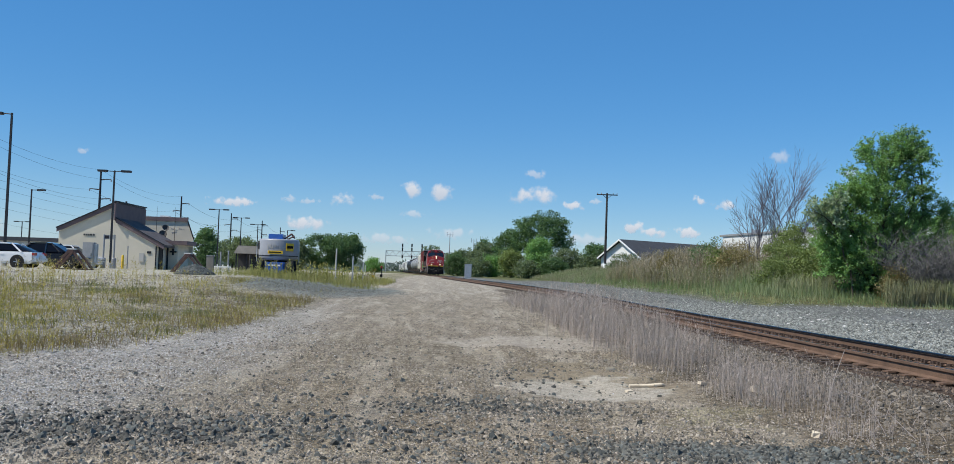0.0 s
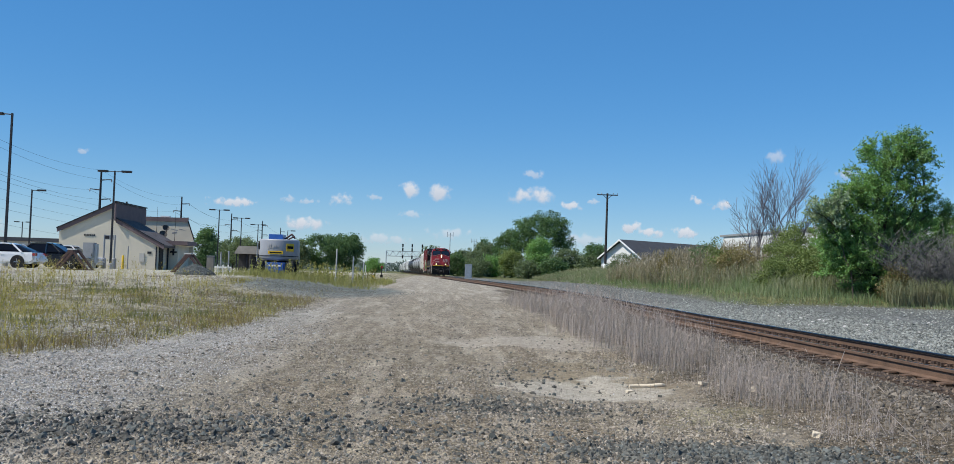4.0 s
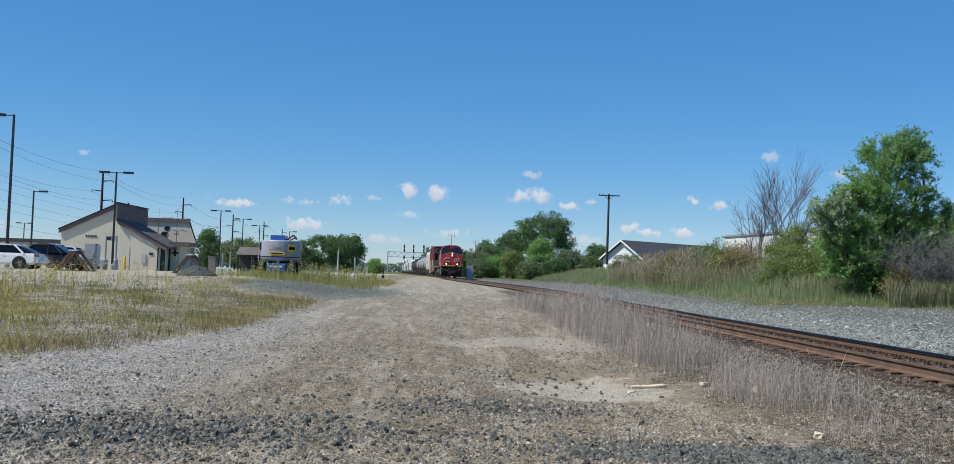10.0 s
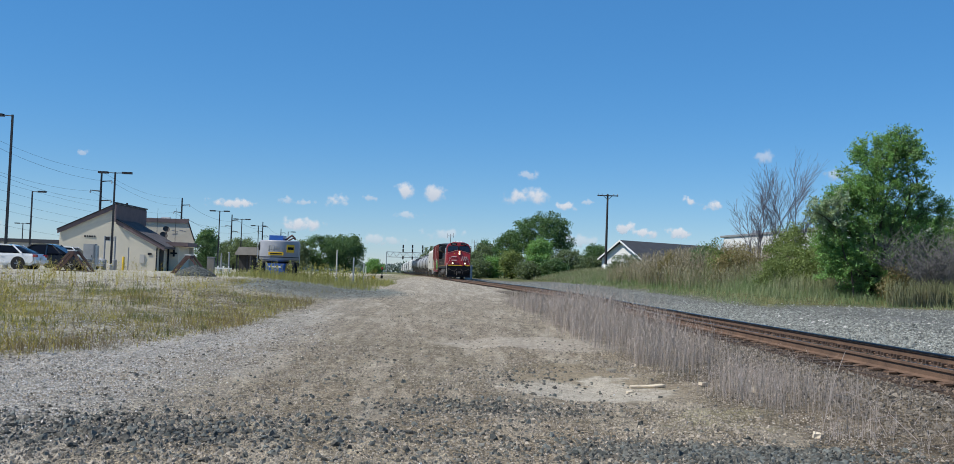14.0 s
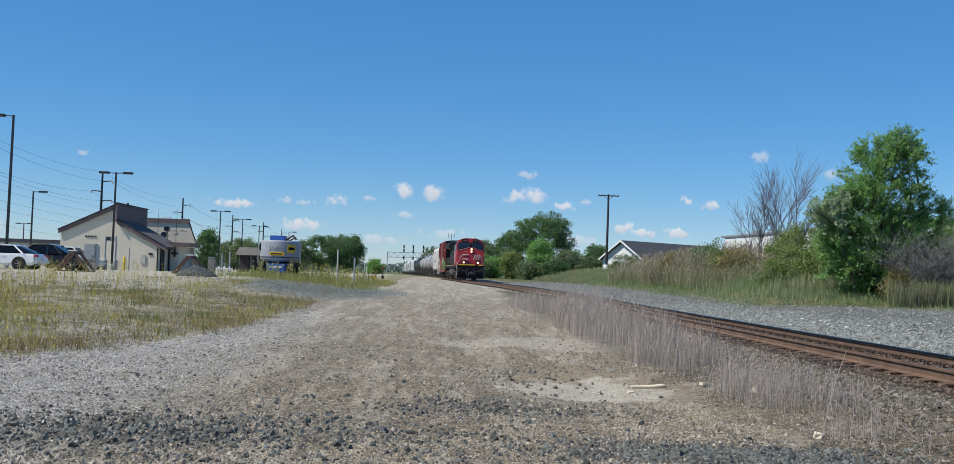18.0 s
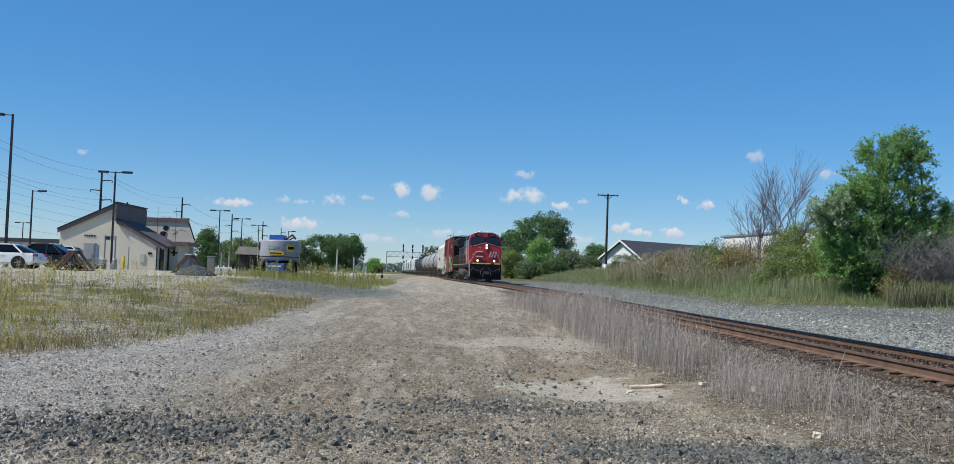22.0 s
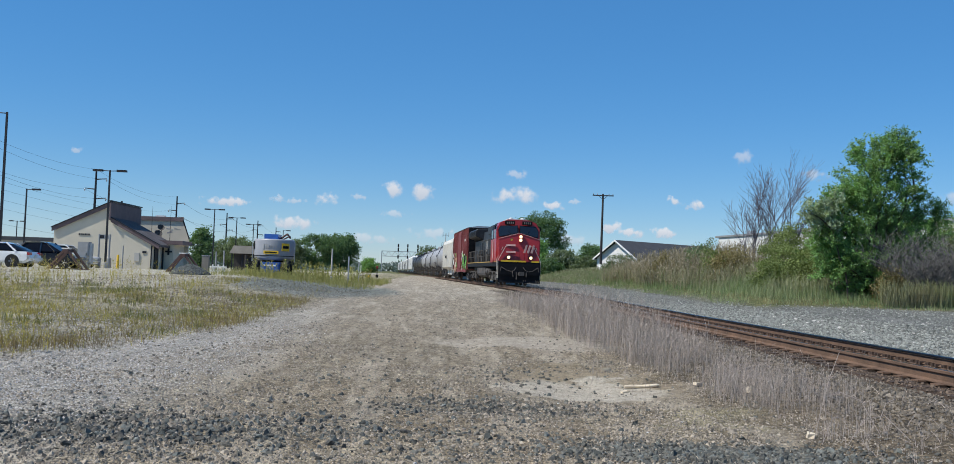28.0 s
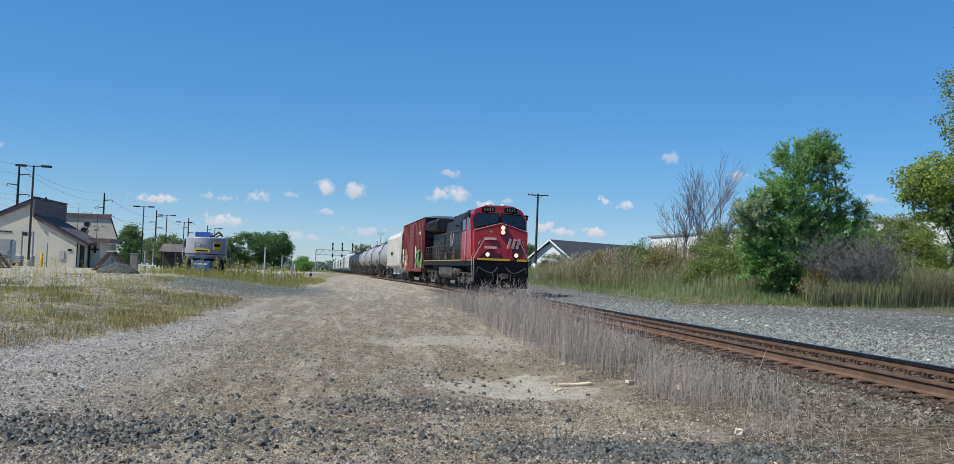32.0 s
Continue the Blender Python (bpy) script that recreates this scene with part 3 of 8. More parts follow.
def build_track():
    track = thing("railway_track", Matrix(), "rusty single railway track on grey ballast", "railway track", kind="structure")
    ys = list(np.arange(-30, 120, 1.5)) + list(np.arange(120, 900, 12))
    prof = [(-0.07, -0.176), (0.07, -0.176), (0.07, -0.162), (0.012, -0.14), (0.010, -0.05), (0.036, -0.04), (0.036, -0.006), (0.03, 0),
            (-0.03, 0), (-0.036, -0.006), (-0.036, -0.04), (-0.010, -0.05), (-0.012, -0.14), (-0.07, -0.162)]
    for side in (-1, 1):
        for name, pr, m in (("rail", prof, M["rust"]), ("running_surface", [(-0.031, 0.003), (0.031, 0.003), (0.036, -0.004), (0.0375, -0.036), (0.0355, -0.036), (-0.0355, -0.004)], M["rail_top"])):
            if name == "running_surface":
                pr = [(-x, z) for x, z in pr][::-1] if side > 0 else [(-0.010, 0.002), (0.024, 0.002), (0.024, -0.004), (-0.010, -0.004)]
            vs = []
            for y in ys:
                p, d = along(y)
                n = Vector((d.y, -d.x, 0)).normalized()
                c = p + n * (side * GAUGE / 2) - Vector((0, 0, CROSS if side > 0 else 0))
                vs += [c + n * x + Vector((0, 0, z)) for x, z in pr]
            k = len(pr)
            i = (np.arange(len(ys) - 1)[:, None] * k + np.arange(k)[None])
            j = (np.arange(len(ys) - 1)[:, None] * k + (np.arange(k)[None] + 1) % k)
            f = np.stack([i.ravel(), j.ravel(), (j + k).ravel(), (i + k).ravel()], 1)
            ob = sheet(name, np.array([tuple(v) for v in vs]), f, m)
            ob.parent = track
            tagged(ob, "rust-brown steel rail" if name == "rail" else "polished dark top of the rail")
    tie = bevelled(box(B(), (0, 0, 0), (2.6, 0.23, 0.18)), 0.015, 1)
    tie = mesh("tie", tie, M["tie"])
    plates, anchors = B(), B()
    r = random.Random(3)
    k = 0
    for y in np.arange(-6, 140, 0.51):
        p, d = along(float(y))
        a = math.atan2(-d.x, d.y) + r.uniform(-0.012, 0.012)
        m = Matrix.Translation(p - Vector((0, 0, 0.285 + r.uniform(0, 0.015)))) @ Euler((0, 0, a)).to_matrix().to_4x4()
        if k < 300:
            ob = new("tie", tie)
            ob.parent, ob.matrix_basis = track, m
        k += 1
        if y < 75:
            n = Vector((d.y, -d.x, 0)).normalized()
            for side in (-1, 1):
                c = p + n * (side * GAUGE / 2) - Vector((0, 0, CROSS if side > 0 else 0))
                box(plates, c - Vector((0, 0, 0.185)), (0.36, 0.19, 0.022), (0, 0, math.degrees(a)))
                for e in (-1, 1):
                    for q in (-side * 0.1,):
                        box(anchors, c + n * q + d * (e * 0.07) - Vector((0, 0, 0.155)), (0.04, 0.04, 0.07), (0, 0, math.degrees(a)))
                    box(anchors, c - n * (side * 0.06) + d * (e * 0.15) - Vector((0, 0, 0.16)), (0.10, 0.05, 0.06), (r.uniform(-12, 12), 0, math.degrees(a)))
    tagged(part("tie_plates", plates, M["rust"], track), "rusty tie plates", kind="stuff")
    tagged(part("spikes_and_anchors", anchors, M["dark_rust"], track), "rusty spikes and rail anchors", kind="stuff")


build_track()


# ---- the freight train ----
HEAD_AT, SPEED = 175.25, 3.9  # metres from the camera at the start, metres a second


def shared(name, data, parent, at, rot=None):
    ob = new(name, data)
    ob.parent = parent
    ob.location = at
    if rot:
        ob.rotation_euler = rot
    return ob


SPIN = []  # wheelsets that turn, with their radius


def wheelset_mesh(r):
    bm = B()
    for s in (-1, 1):
        lathe(bm, [(s * 0.69, r + 0.03), (s * 0.72, r + 0.03), (s * 0.735, r), (s * 0.83, r - 0.01), (s * 0.83, r - 0.09), (s * 0.79, r - 0.11), (s * 0.79, 0.16), (s * 0.84, 0.14)], "x", 28)
        for k in range(3):
            t = 2 * math.pi * k / 3
            rod(bm, (s * 0.80, math.cos(t) * r * 0.5, math.sin(t) * r * 0.5), (s * 0.85, math.cos(t) * r * 0.5, math.sin(t) * r * 0.5), 0.05, seg=6)
    rod(bm, (-1.08, 0, 0), (1.08, 0, 0), 0.09, seg=10)
    return mesh("wheelset", bm, M["wheel"], 35)


WHEELS = {r: wheelset_mesh(r) for r in (0.53, 0.46)}


def bogie(parent, y, axles, r, spin, heavy=False):
    """A truck: two side frames with springs and axle boxes, a bolster, and its wheelsets."""
    bm = B()
    half = max(abs(a) for a in axles)
    for s in (-1, 1):
        x = s * (1.2 if heavy else 1.08)
        box(bm, (x, y, r + 0.22), (0.14, half * 1.3, 0.2))
        for a in axles:
            box(bm, (x, y + a, r), (0.2, 0.32, 0.34))
            rod(bm, (x, y + a, r), (x + s * 0.16, y + a, r), 0.13, seg=12)
        for a, b in zip(axles, axles[1:]):
            c = y + (a + b) / 2
            box(bm, (x, c, r - 0.12), (0.16, 0.75, 0.14))
            for e in (-0.22, 0, 0.22):
                rod(bm, (x, c + e, r - 0.05), (x, c + e, r + 0.2), 0.085, seg=8)
            box(bm, (x, y + a + (b - a) * 0.28, r + 0.06), (0.13, 0.5, 0.12), (38 if a < b else -38, 0, 0))
            box(bm, (x, y + a + (b - a) * 0.72, r + 0.06), (0.13, 0.5, 0.12), (-38, 0, 0))
        if heavy:
            for a in axles:
                rod(bm, (x + s * 0.12, y + a - 0.3, r + 0.28), (x + s * 0.12, y + a + 0.25, r + 0.34), 0.09, seg=8)
            pipe(bm, [(x + s * 0.18, y - half, r + 0.4), (x + s * 0.18, y + half, r + 0.4)], 0.03)
    box(bm, (0, y, r + 0.2), (2.0, 0.4, 0.25))
    t = part("truck", bm, M["grime" if heavy else "tank_dark"], parent, "dusty cast-steel truck frame" if heavy else "dark cast-steel truck frame")
    for a in axles:
        w = shared("wheelset", WHEELS[r], t, (0, y + a, r))
        if spin:
            SPIN.append((w, r, Vector((0, y + a, r))))


def coupler(parent, y, s):
    bm = B()
    box(bm, (0, y, 0.85), (0.22, 0.7, 0.2))
    box(bm, (0.04, y + s * 0.38, 0.85), (0.34, 0.26, 0.28))
    rod(bm, (-0.25, y, 0.95), (-0.3, y + s * 0.3, 0.45), 0.03)
    part("coupler", bm, M["grime"], parent)


def locomotive():
    t = thing("locomotive", Matrix(), "red-nosed black diesel freight locomotive with lit headlamps", "locomotive", "the train's vehicles")
    # walkway, frame, tank
    bm = B()
    box(bm, (0, 0.2, 1.52), (3.0, 20.6, 0.36))
    box(bm, (0, 0, 1.2), (1.9, 19, 0.3))
    part("frame", bevelled(bm, 0.03, 1), M["black"], t, "black frame and walkway")
    for s in (-1, 1):
        part("sill_stripe", box(B(), (s * 1.505, 0.2, 1.665), (0.012, 20.4, 0.06)), M["faded_yellow"], t, "yellow sill stripe")
        bm = prism(B(), [(1.22 * s, 0.52), (1.42 * s, 0.72), (1.42 * s, 1.28), (0.3 * s, 1.28), (0.3 * s, 0.42)], 1, -2.6, 3.0)
        part("fuel_tank", bevelled(bm, 0.05, 2), M["grime"], t, "dusty fuel tank", 40)
        for y, r, q in ((-4.0, 0.26, 0.95), (-4.75, 0.2, 1.0), (-3.25, 0.22, 1.02)):
            bm = lathe(B(), [(y - 0.36, r * 0.6), (y - 0.32, r), (y + 0.32, r), (y + 0.36, r * 0.6)], "y", 14, (s * 1.25, 0, q))
            part("air_reservoir", bm, M["grime"], t, "", 40)
    # nose and cab
    tip = lambda p: 0.17 * abs(p[0]) / 1.45 + max(0, p[1] - 2.3) * 0.22
    bm = prism(B(), [(-1.45, 1.69), (0, 1.69), (1.45, 1.69), (1.5, 3.28), (0, 3.70), (-1.5, 3.28)], 1, -10.55, -9.2, tip)
    part("nose", bevelled(bm, 0.05, 2), M["red"], t, "red nose with angled faces", 30)
    lean = lambda p: 0.2 * abs(p[0]) / 1.45 + max(0, p[1] - 3.0) * 0.26
    cab = [(-1.55, 1.69), (1.55, 1.69), (1.57, 3.95), (1.3, 4.5), (0.75, 4.7), (-0.75, 4.7), (-1.3, 4.5), (-1.57, 3.95)]
    bm = prism(B(), cab, 1, -10.0, -8.1, lean)
    part("cab_front", bevelled(bm, 0.05, 2), M["red"], t, "red cab front", 30)
    bm = prism(B(), [(x * 0.995, z if z < 2 else z - 0.006) for x, z in cab], 1, -8.1, -6.5)
    part("cab_rear", bevelled(bm, 0.03, 1), M["black"], t, "black rear half of the cab", 30)
    bm = box(B(), (0, -8.0, 4.73), (1.5, 2.2, 0.06))
    for x, y in ((-0.45, -8.8), (0.4, -8.6), (0.0, -7.6)):
        lathe(bm, [(4.75, 0.16), (4.84, 0.15), (4.88, 0.05)], "z", 12, (x, y, 0))
    part("roof_fittings", bm, M["pale"], t, "pale roof hatches and antenna domes", 40)
    # pale strip stands in for light catching the upper edge of the nose
    edge = lambda x, z: (x, -10.57 + tip((x, z)), z + 0.012)
    part("nose_edge", pipe(B(), [edge(-1.48, 3.27), edge(-0.75, 3.49), edge(0.0, 3.70), edge(0.75, 3.49), edge(1.48, 3.27)], 0.022), M["emblem"], t, "pale strip that paints a highlight along the top of the nose")
    # windows: each in the plane of its side of the cab front
    for s in (-1, 1):
        fr = lambda x, z, o: (s * x, -10.0 + 0.2 * x / 1.45 + max(0, z - 3.0) * 0.26 - o, z)
        for name, o, grow, m, lab in (("window_gasket", 0.012, 0.05, M["black"], ""), ("windscreen", 0.03, 0.0, M["glass"], "dark cab windscreen")):
            q = [(0.11 - grow, 3.76 - grow), (1.36 + grow, 3.47 - grow), (1.42 + grow * .6, 3.9 + grow), (1.27 + grow * .4, 4.19 + grow), (0.11 - grow, 4.24 + grow)]
            bm = B()
            a = [bm.verts.new(fr(x, z, o)) for x, z in q]
            b = [bm.verts.new(fr(x, z, -0.03)) for x, z in q]
            bm.faces.new(a)
            for i in range(5):
                bm.faces.new((a[i], b[i], b[(i + 1) % 5], a[(i + 1) % 5]))
            bmesh.ops.recalc_face_normals(bm, faces=bm.faces)
            part(name, bm, m, t, lab)
        bm = B()
        rod(bm, fr(0.5, 3.6, 0.05), fr(0.8, 3.95, 0.05), 0.014, seg=5)
        part("wiper", bm, M["black"], t)
        nb = box(B(), (s * 0.62, -9.58, 4.47), (0.72, 0.12, 0.26), (14, 0, s * 8))
        nb = part("number_board", nb, M["black"], t, "black number board with pale characters")
        bm = B()
        for i in range(4):
            box(bm, (s * 0.62 + (i - 1.5) * 0.14, -9.657 + s * (i - 1.5) * 0.02, 4.46), (0.07, 0.012, 0.14), (14, 0, s * 8))
        part("characters", bm, M["dim"], nb)
        bm = box(B(), (s * 1.6, -9.0, 4.22), (0.16, 0.9, 0.04), (0, s * 20, 0))
        box(bm, (s * 1.62, -9.3, 4.08), (0.1, 0.04, 0.22))
        part("sun_visor", bm, M["black"], t)
        for y, w in ((-8.9, 0.75), (-7.5, 0.9)):
            part("side_window", box(B(), (s * 1.57, y, 3.65), (0.03, w, 0.62)), M["glass"], t, "dark side window")
        # lamps
        bm = lathe(B(), [(-10.62, 0.02), (-10.60, 0.08), (-10.4, 0.085)], "y", 16, (s * 0.79, 0, 1.98))
        ring = part("ditch_light", lathe(B(), [(-10.60, 0.11), (-10.61, 0.14), (-10.2, 0.15)], "y", 16, (s * 0.79, 0, 1.98)), M["black"], t)
        part("lens", bm, M["lamp"], ring, "glowing warm white lens")
        part("reflector", lathe(B(), [(-10.605, 0.08), (-10.605, 0.112), (-10.5, 0.112)], "y", 16, (s * 0.79, 0, 1.98)), M["lamp_rim"], ring, "warm glowing ring added round the lens")
        part("cab_side_panel", bevelled(box(B(), (s * 1.562, -7.45, 2.46), (0.03, 1.5, 1.66)), 0.008, 1), M["red"], t, "red lower cab side")
        part("side_grab_iron", pipe(B(), [(s * 1.6, -8.3, 1.9), (s * 1.63, -8.3, 1.95), (s * 1.63, -8.3, 3.2), (s * 1.6, -8.3, 3.25)], 0.02), M["pale"], t)
        # stairs, rails
        bm = B()
        for i in range(4):
            box(bm, (s * 1.32, -10.2 + 0.0 * i, 0.45 + 0.3 * i), (0.5, 0.36, 0.04))
        box(bm, (s * 1.09, -10.2, 0.98), (0.03, 0.4, 1.2))
        part("steps", bm, M["black"], t, "black corner steps")
        bm = B()
        pipe(bm, [(s * 1.5, -10.42, 0.5), (s * 1.52, -10.42, 1.75), (s * 1.0, -10.44, 2.75), (s * 0.72, -10.46, 2.8), (s * 0.72, -10.3, 2.8)], 0.019)
        pipe(bm, [(s * 1.52, -9.98, 0.5), (s * 1.55, -9.98, 1.85), (s * 1.18, -10.36, 2.7)], 0.019)
        part("handrail", bm, M["concrete"], t, "pale grey bent stair handrail")
        bm = B()
        for i in range(15):
            y = -6.0 + i * 1.12
            rod(bm, (s * 1.45, y, 1.62), (s * 1.45, y, 2.65), 0.03, seg=6)
        rod(bm, (s * 1.45, -6.3, 2.65), (s * 1.45, 9.8, 2.65), 0.022, seg=6)
        rod(bm, (s * 1.45, -6.3, 2.15), (s * 1.45, 9.8, 2.15), 0.014, seg=6)
        part("walkway_rail", bm, M["grime"], t, "dusty black walkway handrail and stanchions")
        for y, w, h in ((-2.6, 0.9, 0.62), (0.4, 1.3, 0.5), (3.2, 0.8, 0.7)):
            part("walkway_box", bevelled(box(B(), (s * 1.2, y, 1.7 + h / 2), (0.4, w, h)), 0.03, 1), M["grime"], t, "dusty equipment box on the walkway")
        for k in range(10):
            part("door_latch", box(B(), (s * 0.955, -1.9 + k * 1.02, 2.6 + 0.5 * (-1) ** k), (0.05, 0.05, 0.2)), M["grime"], t)
        pipe_run = pipe(B(), [(s * 0.98, -6.2, 3.5), (s * 1.0, -2.8, 3.52), (s * 1.0, 4.2, 3.52)], 0.03)
        part("hood_grab_rail", pipe_run, M["grime"], t, "dusty grab rail along the hood")
        # hood doors and louvres
        for i in range(9):
            part("hood_door", bevelled(box(B(), (s * 0.94, -2.4 + i * 1.02, 2.55), (0.05, 0.86, 1.7)), 0.012, 1), M["hood" if i % 3 else "black"], t)
        bm = B()
        for k in range(9):
            box(bm, (s * 1.5, 7.1, 3.98 + k * 0.052), (0.04, 4.8, 0.025), (0, s * 30, 0))
        part("radiator_louvre", bm, M["black"], t)
        part("pale_stripe", box(B(), (s * 0.975, 0.2, 3.0), (0.03, 0.3, 0.9), (20, 0, 0)), M["dim"], t, "pale grey painted stripe")
        part("pale_stripe", box(B(), (s * 0.975, 1.0, 3.0), (0.03, 0.22, 0.9), (-20, 0, 0)), M["dim"], t, "pale grey painted stripe")
    part("hood", bevelled(box(B(), (0, 1.6, 2.6), (1.84, 16.2, 2.0)), 0.04, 2), M["hood"], t, "long black engine hood", 30)
    part("upper_hood", bevelled(box(B(), (0, -1.2, 3.9), (1.84, 9.6, 0.7), taper=0.96), 0.05, 2), M["hood"], t, "", 30)
    part("equipment_cabinet", bevelled(box(B(), (0, -4.75, 3.05), (2.3, 3.5, 2.9)), 0.06, 2), M["hood"], t, "tall black equipment cabinet behind the cab", 30)
    for s in (-1, 1):
        for y in (-5.9, -4.9, -3.9):
            part("cabinet_door", bevelled(box(B(), (s * 1.155, y, 2.9), (0.03, 0.84, 2.2)), 0.01, 1), M["hood"], t)
            part("intake_screen", box(B(), (s * 1.16, y, 3.75), (0.04, 0.6, 0.5)), M["black"], t, "dark intake screen")
    part("brake_grid_box", bevelled(box(B(), (0, -1.6, 4.2), (2.1, 2.4, 0.6)), 0.06, 2), M["hood"], t, "", 30)
    part("radiator", bevelled(prism(B(), [(-0.92, 3.7), (0.92, 3.7), (1.5, 3.95), (1.5, 4.45), (1.3, 4.6), (-1.3, 4.6), (-1.5, 4.45), (-1.5, 3.95)], 1, 4.4, 9.8), 0.04, 1), M["hood"], t, "overhanging black radiator housing", 30)
    bm = lathe(B(), [(4.1, 0.45), (4.5, 0.42), (4.5, 0.36), (4.2, 0.34)], "z", 16, (0, 0.6, 0))
    part("exhaust", bm, M["grime"], t, "", 40)
    bm = B()
    for k in range(3):
        rod(bm, (-0.25 + 0.25 * k, -7.3, 4.62), (-0.25 + 0.25 * k, -6.7, 4.62), 0.05, 0.1, 8)
    part("horn", bm, M["black"], t)
    # headlamps on the nose, door, logo of plain pale bars, badge
    bm = box(B(), (0.06, -10.31, 3.34), (0.28, 0.2, 0.56))
    cl = part("headlight_housing", bevelled(bm, 0.03, 1), M["red"], t)
    for z in (3.46, 3.21):
        part("lens", lathe(B(), [(-10.44, 0.02), (-10.42, 0.085), (-10.3, 0.09)], "y", 16, (0.06, 0, z)), M["lamp"], cl, "glowing warm white lens")
        part("reflector", lathe(B(), [(-10.425, 0.085), (-10.425, 0.115), (-10.3, 0.115)], "y", 16, (0.06, 0, z)), M["lamp_rim"], cl, "warm glowing ring added round the lens")
    bm = box(B(), (0.0, -10.57, 1.98), (0.02, 0.02, 0.6))
    box(bm, (0.36, -10.52, 1.98), (0.02, 0.02, 0.6), (0, 0, 6))
    part("nose_door_seam", bm, M["black"], t)
    for x, z, w, h, a in ((-0.62, 2.84, 0.66, 0.13, 0), (-0.62, 2.36, 0.66, 0.13, 0), (0.42, 2.6, 0.13, 0.6, 20), (0.68, 2.6, 0.13, 0.6, 20), (0.94, 2.6, 0.13, 0.6, 20)):
        y = -10.53 + 0.17 * abs(x) / 1.45 + max(0, z - 2.3) * 0.22
        part("emblem_bar", bevelled(box(B(), (x, y, z), (w, 0.06, h), (-12, a, 6.5 if x > 0 else -6.5)), 0.02, 1), M["emblem"], t, "broad faded pale bar")
    badge = part("badge", lathe(B(), [(-10.245, 0.02), (-10.245, 0.115), (-10.1, 0.12)], "y", 16, (-0.55, 0, 3.22)), M["leaf_dark"], t, "round green badge")
    part("badge_centre", lathe(B(), [(-10.262, 0.01), (-10.258, 0.055), (-10.2, 0.06)], "y", 14, (-0.55, 0, 3.22)), M["yellow"], badge, "yellow centre")
    # pilot and plow
    part("pilot", bevelled(box(B(), (0, -10.55, 1.22), (2.95, 0.16, 0.9)), 0.03, 1), M["black"], t, "black pilot plate")
    for x, w in ((-0.45, 1.8), (1.1, 0.55)):
        part("pilot_stripe", box(B(), (x, -10.64, 1.72), (w, 0.02, 0.11)), M["yellow"], t, "yellow stripe")
    bm = prism(B(), [(-1.5, 0.2), (1.5, 0.2), (1.45, 0.82), (-1.45, 0.82)], 1, -11.0, -10.5, lambda p: 0.42 * abs(p[0]) / 1.5 + (p[1] - 0.14) * 0.35)
    part("plow", bevelled(bm, 0.02, 1), M["black"], t, "worn black snow plow")
    for s in (-1, 1):
        bm = B()
        pipe(bm, [(s * 0.25, -10.66, 1.3), (s * 0.4, -10.78, 1.08), (s * 0.62, -10.8, 1.0), (s * 0.9, -10.74, 1.06), (s * 1.3, -10.66, 1.3), (s * 1.36, -10.66, 1.0)], 0.025)
        rod(bm, (s * 0.5, -10.66, 1.0), (s * 0.46, -10.8, 0.62), 0.03)
        part("air_hose", bm, M["grime"], t, "grey air hose and grab iron")
    coupler(t, -10.9, -1)
    coupler(t, 10.9, 1)
    bogie(t, -6.6, (-2.0, 0, 2.0), 0.53, True, True)
    bogie(t, 6.6, (-2.0, 0, 2.0), 0.53, True, True)
    return t, 21.0


def ends_of(t, half, spin, inset=2.2):
    for s in (-1, 1):
        coupler(t, s * (half + 0.25), s)
        bogie(t, s * (half - inset), (-0.89, 0.89), 0.46, spin)


